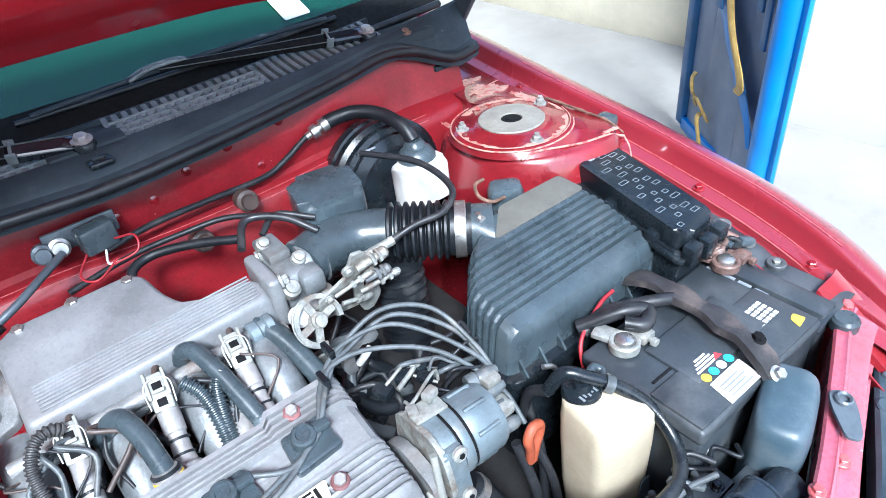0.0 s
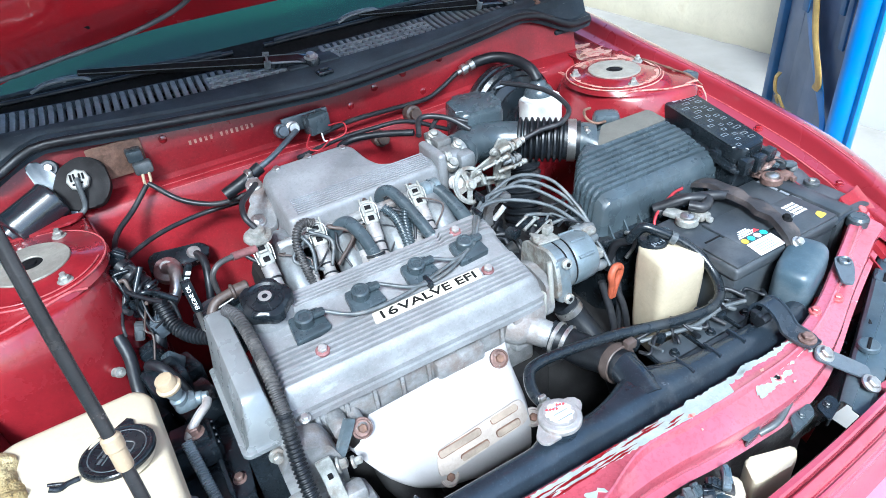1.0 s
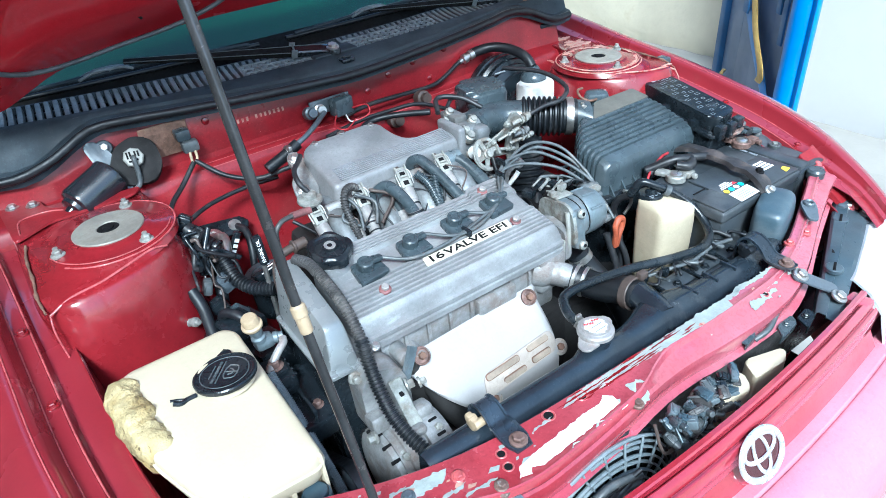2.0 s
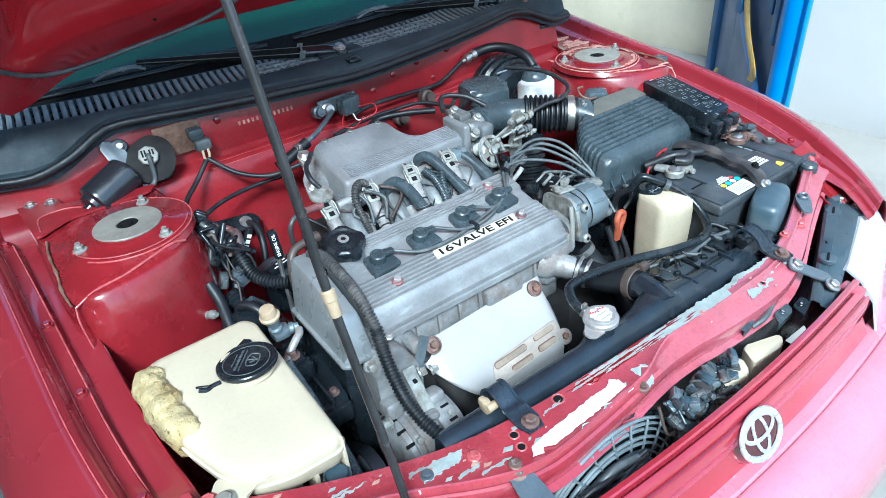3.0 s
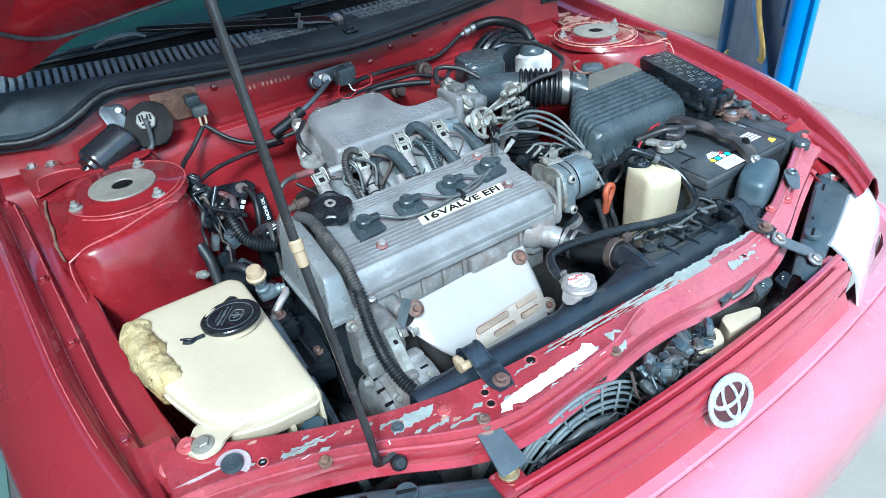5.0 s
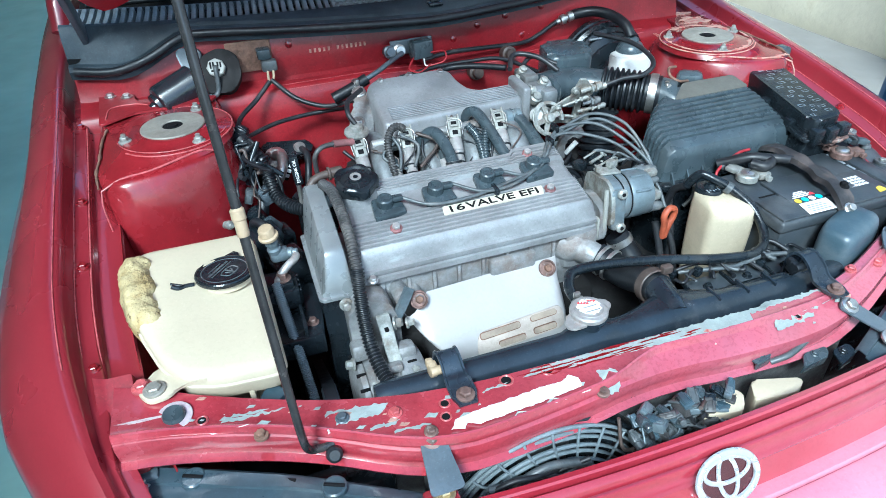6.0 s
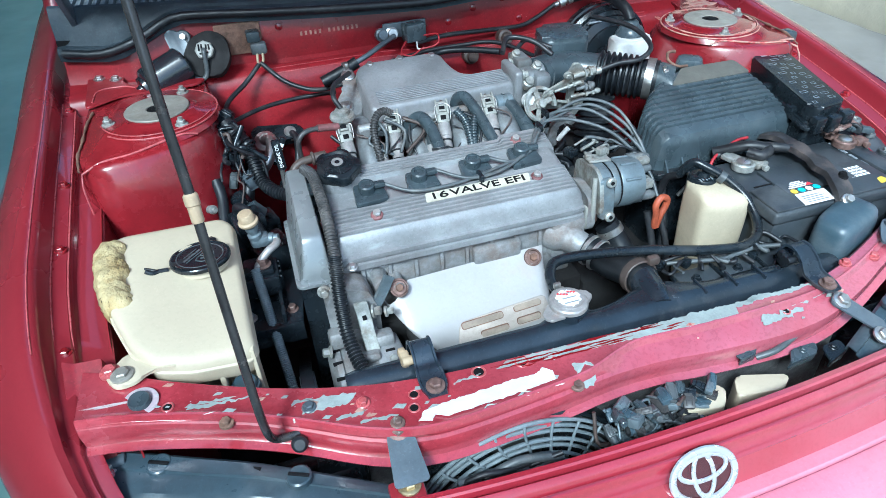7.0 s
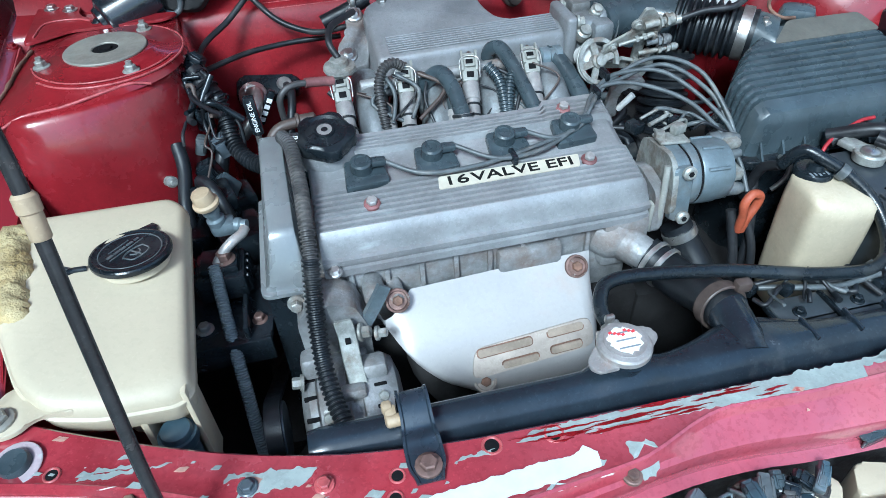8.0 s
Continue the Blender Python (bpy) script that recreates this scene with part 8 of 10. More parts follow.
# ---- air filter box ----
def make_airbox():
    a = thing("air_filter_box", (0.40, -0.20, 0.55), "ribbed dark grey plastic air filter box with a flat dusty top", "air filter")

    def top_z(y):
        return 0.776 + 0.30 * (y + 0.268)
    rings = []
    ys = []
    y = -0.275
    ys += [(-0.2765, 0.016), (-0.2745, 0.008), (-0.270, 0.002), (-0.264, 0.0), (-0.252, 0.0)]
    y = -0.250
    for k in range(8):
        ys += [(y, 0.0), (y + 0.0010, 0.0090), (y + 0.0040, 0.0090), (y + 0.0052, 0.0), (y + 0.0085, -0.0006)]
        y += 0.0115
    ys += [(-0.155, 0.0), (-0.125, 0.0), (-0.115, 0.003), (-0.110, 0.012)]
    for yy, s in ys:
        xl = 0.262 + s + (0.0 if yy < -0.2 else (yy + 0.2) * 0.9 if yy < -0.14 else 0.054 + (yy + 0.14) * 2.2)
        xr = 0.533 - s * 0.3 - (0.0 if yy < -0.18 else (yy + 0.18) * 0.35)
        zt = min(top_z(yy), 0.818) - s
        lo = 0.712
        sl = 0.016
        rings.append([Vector((xl - 0.004, yy, lo)), Vector((xl + 0.004, yy, zt - sl)), Vector((xl + 0.009, yy, zt - sl * 0.45)), Vector((xl + sl + 0.002, yy, zt - 0.001)), Vector((xl + sl + 0.010, yy, zt)),
                      Vector((xr - sl, yy, zt)), Vector((xr - 0.006, yy, zt - 0.003)), Vector((xr, yy, zt - 0.012)), Vector((xr + 0.006, yy, lo))])
    bm = B()
    loft(bm, rings)
    lid = part("lid", bm, M_GREYPL, a, "ribbed grey lid", smooth=22)
    pad = B()
    prism(pad, rounded([(0.352, -0.158), (0.520, -0.158), (0.508, -0.120), (0.395, -0.118)], 0.008), 0.0008, Matrix(((1, 0, 0, 0), (0, 1, 0, 0), (0, 0.30, 1, 0.776 + 0.30 * 0.268 + 0.0004), (0, 0, 0, 1))))
    part("dust_film", pad, M_DUSTY, lid, "tan film of dust on the flat of the lid")
    base = B()
    prism(base, rounded([(0.262, -0.280), (0.545, -0.280), (0.54, -0.115), (0.36, -0.105), (0.262, -0.19)], 0.02), 0.148, Matrix.Translation((0, 0, 0.555)), 0.003)
    part("base", base, M_BLACKPL, a, "black lower half")
    fl = B()
    prism(fl, rounded([(0.252, -0.290), (0.552, -0.290), (0.550, -0.108), (0.36, -0.10), (0.252, -0.185)], 0.02), 0.012, Matrix.Translation((0, 0, 0.703)), 0.003)
    part("flange", fl, M_BLACKPL, a)
    for k in range(9):
        x = 0.275 + k * 0.032
        t = B()
        prism(t, [(0, 0), (0.016, 0.0), (0.0, 0.022)], 0.003, Matrix(((0, 0, 1, x), (-1, 0, 0, -0.2745), (0, 1, 0, 0.715), (0, 0, 0, 1))))
        part("gusset", t, M_GREYPL, a)
    for o in ((0.542, -0.262, 0.735), (0.45, -0.292, 0.70), (0.30, -0.292, 0.70)):
        c = B()
        tube(c, [Vector(o) + Vector((0.0, -0.004, -0.03)), Vector(o) + Vector((0.012, -0.008, -0.01)), Vector(o) + Vector((0.012, -0.006, 0.012)), Vector(o) + Vector((-0.004, -0.002, 0.022))], 0.0035, 8, 4)
        part("clip", c, M_STEEL, a, "wire clip")
    cap2 = B()
    rod(cap2, (0.549, -0.268, 0.742), (0.549, -0.245, 0.745), 0.011, 14, 0.002)
    part("hinge_boss", cap2, M_GREYPL, a)
    # worn flat pad at the back of the lid
    return a


make_airbox()

# ---- intake hose and resonator ----
ih = thing("intake_hose", (0.28, -0.05, 0.75), "black intake hose with bellows and a steel clamp", "hose")
bm = B()
tube(bm, [(0.14, -0.030, 0.815), (0.18, -0.012, 0.812), (0.23, -0.012, 0.808), (0.28, -0.045, 0.805)], 0.034, 20, 6)
part("tube", bm, M_GREYPL, ih, "smooth dark grey tube")
bm = B()
length = 0.085
a0, a1 = Vector((0.268, -0.035, 0.806)), Vector((0.334, -0.088, 0.802))
prof = []
n = 8
L = (a1 - a0).length
for k in range(n):
    s = k * L / n
    prof += [(0.033, s), (0.0405, s + L / n * 0.3), (0.0405, s + L / n * 0.6), (0.033, s + L / n * 0.95)]
lathe(bm, a0, a1 - a0, prof, 28)
part("bellows", bm, M_RUBBER, ih, "black rubber bellows")
bm = B()
d = (a1 - a0).normalized()
lathe(bm, a1 - d * 0.002, d, [(0.034, 0), (0.0355, 0.002), (0.0355, 0.026), (0.036, 0.03)], 28)
part("cuff", bm, M_RUBBER, ih)
bm = B()
ring(bm, a1 + d * 0.006, d, 0.0355, 0.0385, 0.015, 32, 0.001)
q = a1 + d * 0.012 + Vector((0.012, -0.028, 0.018))
box(bm, q, (0.010, 0.018, 0.02), 0.002)
rod(bm, q + Vector((0, 0, -0.02)), q + Vector((0, 0, 0.014)), 0.004, 10)
part("hose_clamp", bm, M_STEEL, ih, "bright steel hose clamp")
bm = B()
c0 = a1 + d * 0.024
loft(bm, [[c0 + d * s + Vector((0, 0, 1)).cross(d) * (w * math.cos(t)) * -1 + Vector((0, 0, 1)) * (h * math.sin(t)) for t in [2 * math.pi * k / 24 for k in range(24)]] for s, w, h in ((0, 0.034, 0.034), (0.012, 0.036, 0.033), (0.024, 0.042, 0.030), (0.034, 0.044, 0.026))])
part("box_spout", bm, M_GREYPL, ih, "flared plastic spout")
res = thing("intake_resonator", (0.235, 0.065, 0.73), "black plastic resonator box by the firewall", "resonator")
bm = B()
prism(bm, rounded([(0.176, 0.012), (0.268, 0.000), (0.286, 0.090), (0.194, 0.104)], 0.020, 6), 0.098, Matrix.Translation((0, 0, 0.766)), 0.016, 4)
span(bm, (0.190, 0.030, 0.836), (0.268, 0.080, 0.842), 0.003)
rb = part("body", bm, M_GREYPL, res, "blue-grey moulded box")
bm = B()
ring(bm, (0.236, -0.003, 0.800), (0.1, -1, 0.1), 0.008, 0.017, 0.008, 20, 0.002)
part("stub", bm, M_GREYPL, rb)
bm = B()
rod(bm, (0.21, 0.0, 0.79), (0.205, -0.03, 0.79), 0.02, 16, 0.002)
part("neck", bm, M_GREYPL, res)

# ---- fuse box ----
fb = thing("fuse_box", (0.59, -0.2, 0.70), "black fuse box with moulded symbols on its lid, by the wing", "fuse box")
poly = [(0.568, -0.122), (0.580, -0.112), (0.628, -0.108), (0.637, -0.116), (0.606, -0.285), (0.598, -0.298), (0.552, -0.302), (0.541, -0.290)]
bm = B()
prism(bm, rounded([(0.562, -0.112), (0.640, -0.100), (0.612, -0.305), (0.535, -0.305)], 0.010), 0.072, Matrix.Translation((0, 0, 0.700)), 0.004)
prism(bm, rounded([(0.557, -0.108), (0.646, -0.096), (0.618, -0.310), (0.529, -0.310)], 0.012), 0.006, Matrix.Translation((0, 0, 0.764)), 0.002)
part("base", bm, M_BLACKPL, fb)
bm = B()
prism(bm, rounded(poly, 0.006), 0.030, Matrix.Translation((0, 0, 0.771)), 0.006, 3)
fl = part("lid", bm, M_BLACKPL, fb, "black lid with raised edges")
rnd = random.Random(5)
for k in range(26):
    v = k / 25
    c = Vector((lerp(0.604, 0.573, v) + (-0.017, 0.0, 0.014, -0.006, 0.018)[k % 5], lerp(-0.126, -0.284, v), 0.8005))
    bm = B()
    s = rnd.uniform(0.0028, 0.0068)
    if k == 0:
        prism(bm, rounded([(-s, -0.004), (s, -0.004), (s, 0.004), (-s, 0.004)], 0.0015), 0.0006, Matrix.Translation(c))
    else:
        for dx in (-s, s):
            span(bm, c + Vector((dx - 0.0004, -0.0028, 0)), c + Vector((dx + 0.0004, 0.0028, 0.0006)))
        for dy in (-0.0028, 0.0028):
            span(bm, c + Vector((-s, dy - 0.0004, 0)), c + Vector((s, dy + 0.0004, 0.0006)))
    part("symbol", bm, M_SYMBOL, fl, "pale moulded symbol")
for o in ((0.548, -0.309, 0.775), (0.572, -0.312, 0.775), (0.600, -0.308, 0.775), (0.545, -0.26, 0.768), (0.556, -0.19, 0.768)):
    bm = B()
    box(bm, o, (0.02, 0.016, 0.03), 0.003)
    part("latch", bm, M_BLACKPL, fb)
fb.location += Vector((-0.012, 0.004, 0.012))
fb.rotation_euler = (radians(5), 0, 0)
fb.scale = (1.12, 1.13, 1.0)
wb = thing("wing_bracket", (0.63, -0.34, 0.748), "dusty black strip with washers bolted along the wing gutter", "bracket")
rows = []
for i in range(15):
    y = -0.150 - 0.290 * i / 14
    cx, cz = smoothly(y, CREST)
    wv = 0.0012 * math.sin(i * 2.1)
    rows.append([(cx + dx, y, cz - 0.0615 + dz + wv) for dx, dz in ((-0.105, -0.014), (-0.096, -0.003), (-0.075, -0.001), (-0.056, 0.0), (-0.040, 0.001), (-0.034, -0.001))])
bm = B()
shell(bm, rows, 0.003)
plate = part("plate", bm, M_BATT, wb)
for y, q in ((-0.300, 0.010), (-0.343, 0.0075), (-0.387, 0.010)):
    cx, cz = smoothly(y, CREST)
    x, z = cx - 0.049, cz - 0.0605
    bm = B()
    ring(bm, (x, y, z), (0, 0, 1), q * 0.55, q * 1.25, 0.006, 20, 0.001)
    w = part("washer", bm, M_LEAD, plate)
    part("bolt", bolt(B(), (x, y, z + 0.004), (0, 0, 1), q * 0.5, 0.005, False), M_ZINC, w)
cb2 = thing("connector_block", (0.60, -0.325, 0.748), "taped dark plugs and cables by the fuse box", "connector")
for k in range(4):
    bm = B()
    R = Matrix.Rotation(0.5 * k - 0.4, 3, "Z") @ Matrix.Rotation(0.25 * (k % 2) - 0.1, 3, "X")
    o = Vector((0.592 + 0.009 * k, -0.318 - 0.010 * k, 0.757 + 0.003 * (k % 2)))
    box(bm, o, (0.013, 0.018, 0.011), 0.003, R)
    box(bm, o + R @ Vector((0, -0.010, 0)), (0.009, 0.006, 0.007), 0.002, R)
    part("plug", bm, (M_BLACKPL, M_GREYPL)[k % 2], cb2)
    part("cable", tube(B(), [o + R @ Vector((0, 0.008, 0)), o + R @ Vector((0.004, 0.02, 0.004)), o + R @ Vector((0.012, 0.03, -0.006))], 0.003, 12, 4), M_WIRE, cb2)
bm = B()
grid = [[(lerp(0.565, 0.645, j / 4), y, 0.728 - 0.01 * (j == 0)) for j in range(5)] for y in [-0.30 - 0.18 * i / 12 for i in range(13)]]
shell(bm, grid, -0.004)
solid("side_shelf", bm, M_BATT, "dark plastic shelf along the wing", "shelf")

# ---- brake booster and reservoir ----
bb = thing("brake_booster", (0.37, 0.13, 0.62), "black brake servo with a white fluid reservoir", "brake servo")
bm = B()
lathe(bm, (0.388, 0.190, 0.760), (0, -1, 0.05), [(0.100, 0), (0.106, 0.010), (0.106, 0.026), (0.102, 0.028), (0.102, 0.032), (0.105, 0.034), (0.105, 0.044), (0.098, 0.050), (0.096, 0.058), (0.088, 0.062), (0.086, 0.068), (0.070, 0.076), (0.068, 0.080), (0.04, 0.086), (0.035, 0.1)], 48)
part("shell", bm, M_BLACKPL, bb, "round black steel shell")
bm = B()
box(bm, (0.345, 0.125, 0.842), (0.03, 0.004, 0.008), 0.001, Matrix.Rotation(radians(50), 3, "X"))
part("label", bm, M_PRINT, bb)
rv = B()
prism(rv, rounded([(-0.043, -0.030), (0.043, -0.030), (0.040, 0.030), (-0.040, 0.030)], 0.022, 5), 0.060, Matrix.Translation((0.395, 0.062, 0.765)), 0.008, 3)
rr = part("reservoir", rv, M_WHITE, bb, "white plastic fluid reservoir")
bm = B()
lathe(bm, (0.402, 0.075, 0.824), (0, 0.1, 1), [(0.030, 0), (0.030, 0.006), (0.024, 0.016), (0.018, 0.020), (0.016, 0.026), (0.012, 0.03)], 24)
part("cap", bm, M_GREYPL, rr, "dark grey reservoir cap")
bm = B()
box(bm, (0.438, -0.085, 0.805), (0.05, 0.04, 0.045), 0.012, Matrix.Rotation(-0.6, 3, "Z"))
part("sensor_box", bm, M_GREYPL, bb)
bm = B()
tube(bm, [(0.418, -0.062, 0.832), (0.398, -0.068, 0.834), (0.390, -0.085, 0.826), (0.402, -0.098, 0.818), (0.424, -0.098, 0.815)], 0.0026, 8, 5)
part("wire_clip", bm, M_RUST, bb, "brownish bent wire clip")
hose = [(0.402, 0.078, 0.852), (0.400, 0.10, 0.872), (0.388, 0.14, 0.884), (0.363, 0.17, 0.888), (0.335, 0.185, 0.884), (0.316, 0.189, 0.880)]
solid("vacuum_hose", tube(B(), hose, 0.011, 14, 6), M_RUBBER, "thick dark rubber hose to the servo", "hose")
bm = B()
ax = Vector((-0.85, 0.05, -0.25))
lathe(bm, (0.320, 0.188, 0.881), ax, [(0.008, 0), (0.011, 0.001), (0.011, 0.012), (0.007, 0.013), (0.007, 0.018), (0.011, 0.019), (0.011, 0.030), (0.006, 0.032), (0.006, 0.04)], 12)
solid("hose_fitting", bm, M_STEEL, "zinc hose fitting on the firewall", "fitting")
bm = B()
tube(bm, [(0.282, 0.190, 0.871), (0.265, 0.190, 0.862), (0.24, 0.188, 0.85), (0.20, 0.185, 0.838), (0.12, 0.178, 0.842), (0.03, 0.168, 0.848), (-0.04, 0.155, 0.846)], 0.0048, 10, 6)
solid("brake_pipe", bm, M_WIRE, "thin black pipe along the firewall", "pipe")
bm = B()
tube(bm, [(0.20, 0.10, 0.80), (0.12, 0.12, 0.835), (0.05, 0.135, 0.835), (-0.02, 0.14, 0.832), (-0.10, 0.125, 0.828)], 0.0042, 10, 6)
solid("vacuum_line", bm, M_WIRE, "thin black vacuum line", "hose")
bm = B()
tube(bm, [(0.10, 0.05, 0.842), (0.05, 0.09, 0.84), (0.0, 0.115, 0.835), (-0.03, 0.10, 0.828), (-0.02, 0.07, 0.80)], 0.0062, 10, 6)
solid("vacuum_pipe", bm, M_RUBBER, "black rubber pipe behind the plenum", "hose")
for x, y, z in ((0.155, 0.175, 0.825), (0.075, 0.165, 0.80)):
    bm = B()
    lathe(bm, (x, y, z), (0, -1, 0.2), [(0.016, 0), (0.016, 0.02), (0.011, 0.022), (0.011, 0.034)], 16)
    solid("firewall_stub", bm, M_WIREBROWN, "brownish pipe stub on the firewall", "pipe", group="firewall stubs")

# ---- relay and valves on the firewall ----
rl = thing("relay", (-0.045, 0.165, 0.85), "dark green relay with red and white wires on the firewall", "relay")
part("body", box(B(), (-0.042, 0.160, 0.868), (0.045, 0.028, 0.036), 0.005, Matrix.Rotation(0.2, 3, "Z")), M_GREYPL, rl)
part("bracket", box(B(), (-0.055, 0.185, 0.868), (0.09, 0.006, 0.03), 0.002), M_DKSTEEL, rl)
for pts, mat in (([(-0.06, 0.15, 0.856), (-0.08, 0.12, 0.845), (-0.065, 0.10, 0.842), (-0.035, 0.115, 0.85)], M_WIRERED), ([(-0.025, 0.146, 0.862), (-0.005, 0.12, 0.87), (-0.01, 0.105, 0.856), (-0.04, 0.11, 0.848)], M_WIRERED), ([(-0.04, 0.148, 0.85), (-0.045, 0.12, 0.846), (-0.03, 0.108, 0.85)], M_PAPER)):
    part("wire", tube(B(), pts, 0.0015, 6, 5), mat, rl)
for x, mat in ((-0.105, M_DKSTEEL), (-0.085, M_STEEL)):
    bm = B()
    lathe(bm, (x, 0.185, 0.862), (0, -1, 0.3), [(0.013, 0), (0.013, 0.018), (0.009, 0.02), (0.009, 0.03)], 14)
    solid("pipe_union", bm, mat, "small metal pipe union on the firewall", "fitting", group="pipe unions")
# connector by the wiper motor with its two cables
cn = thing("loom_connector", (-0.35, 0.19, 0.86), "grey loom connector on a dusty bracket", "connector")
part("plate", box(B(), (-0.378, 0.199, 0.89), (0.085, 0.006, 0.06), 0.004), M_RUST, cn, "rusty brown plate")
part("plug", box(B(), (-0.352, 0.182, 0.897), (0.026, 0.026, 0.02), 0.004), M_GREYPL, cn)
part("socket", box(B(), (-0.346, 0.172, 0.876), (0.03, 0.02, 0.022), 0.005), M_LEAD, cn)
for dx in (-0.005, 0.005):
    part("wire", tube(B(), [(-0.346 + dx, 0.165, 0.868), (-0.348 + dx, 0.158, 0.855), (-0.352, 0.155, 0.845)], 0.0025, 6, 4), M_PEACH, cn)
for pts in ([(-0.352, 0.156, 0.850), (-0.385, 0.135, 0.825), (-0.42, 0.10, 0.81), (-0.435, 0.05, 0.80)], [(-0.348, 0.157, 0.852), (-0.31, 0.125, 0.82), (-0.26, 0.10, 0.805), (-0.215, 0.08, 0.815), (-0.19, 0.07, 0.82)]):
    solid("loom", tube(B(), pts, 0.0045, 8, 6), M_WIRE, "black loom cable hanging along the firewall", "cable", group="firewall cables")
hf = thing("heater_hose", (-0.2, 0.09, 0.82), "short dark rubber hose with a wire clip beside the plenum", "hose")
part("hose", tube(B(), [(-0.245, 0.082, 0.824), (-0.205, 0.085, 0.838), (-0.175, 0.09, 0.850)], 0.011, 12, 6), M_RUBBER, hf)
part("pipe", tube(B(), [(-0.180, 0.089, 0.848), (-0.15, 0.097, 0.858), (-0.12, 0.115, 0.866), (-0.085, 0.15, 0.868)], 0.005, 10, 6), M_DKSTEEL, hf, "thin dark steel pipe")
bm = B()
ring(bm, (-0.200, 0.0855, 0.840), (0.9, 0.1, 0.35), 0.0112, 0.0135, 0.007, 16)
box(bm, (-0.198, 0.075, 0.852), (0.008, 0.012, 0.012), 0.002)
part("clip", bm, M_STEEL, hf, "spring clip")
solid("fuel_pipe", tube(B(), [(-0.47, -0.02, 0.80), (-0.42, 0.05, 0.79), (-0.36, 0.10, 0.787), (-0.29, 0.12, 0.786), (-0.22, 0.11, 0.79)], 0.0042, 8, 6), M_WIRE, "thin dark pipe clipped to the firewall", "pipe")

# ---- wiper motor and arms ----
wm = thing("wiper_motor", (-0.48, 0.17, 0.82), "black wiper motor with an ivory plug, in its recess", "wiper motor")
bm = B()
MA = Vector((0.100, 0.048, 0.030)).normalized()
lathe(bm, (-0.563, 0.138, 0.842), MA, [(0.008, -0.010), (0.011, -0.002), (0.022, 0.0), (0.024, 0.006), (0.031, 0.009), (0.0335, 0.014), (0.0335, 0.078), (0.0345, 0.080), (0.0345, 0.086), (0.030, 0.090)], 36)
part("motor", bm, M_GLOSSBLACK, wm, "glossy black cylindrical motor")
GM = spot((-0.437, 0.186, 0.870), (-0.10, -0.80, 0.55))
bm = B()
prism(bm, rounded([(-0.050, -0.010), (-0.034, -0.040), (0.020, -0.044), (0.040, -0.014), (0.036, 0.030), (0.004, 0.044), (-0.030, 0.030)], 0.014, 5), 0.018, GM, 0.004, 3)
part("gear_case", bm, M_UNDER, wm, "dark moulded gear case")
bm = B()
prism(bm, rounded([(-0.062, 0.052), (-0.040, 0.058), (-0.020, 0.030), (0.0, -0.030), (-0.014, -0.050), (-0.040, -0.020)], 0.010), 0.010, GM @ Matrix.Translation((-0.016, -0.004, 0.0)), 0.003)
prism(bm, rounded([(0.016, 0.030), (0.024, 0.060), (0.046, 0.062), (0.050, 0.030)], 0.008), 0.008, GM @ Matrix.Translation((0.0, 0.0, -0.014)), 0.003)
part("mount_plate", bm, M_DKSTEEL, wm, "dull zinc mounting plate")
for o in ((-0.478, 0.212, 0.902), (-0.405, 0.216, 0.900)):
    bm = B()
    lathe(bm, o, (0, -0.8, 0.5), [(0.014, -0.010), (0.0145, 0.0), (0.012, 0.003), (0.009, 0.003)], 18)
    bush = part("mount_bush", bm, M_GREYPL, wm)
    part("bolt", bolt(B(), Vector(o) + Vector((0, -0.003, 0.002)), (0, -0.8, 0.5), 0.0070, 0.006, False), M_STEEL, bush)
bm = B()
po = GM @ Vector((-0.004, 0.004, 0.018))
pz = GM.to_3x3() @ Vector((0, 0, 1))
lathe(bm, po, pz, [(0.0175, 0), (0.0175, 0.009), (0.0155, 0.011)], 8)
plug = part("plug", bm, M_IVORY, wm, "ivory wire plug")
for u, w, a, b2 in ((-0.009, 0.004, 0.0014, 0.006), (-0.004, 0.004, 0.0014, 0.006), (0.004, 0.005, 0.0014, 0.004), (0.009, 0.004, 0.0014, 0.005), (0.003, -0.006, 0.004, 0.0014), (-0.006, -0.007, 0.003, 0.0014)):
    part("pin", prism(B(), [(-a, -b2), (a, -b2), (a, b2), (-a, b2)], 0.002, GM @ Matrix.Translation((u - 0.004, w + 0.004, 0.0285))), M_DARK, plug)
part("cable", tube(B(), [po + pz * 0.012, po + pz * 0.022 + Vector((0.0, 0, -0.010)), po + Vector((-0.006, -0.024, -0.034)), po + Vector((-0.022, -0.030, -0.044)), po + Vector((-0.050, -0.032, -0.048))], 0.0044, 12, 5), M_LEAD, wm, "grey cable")


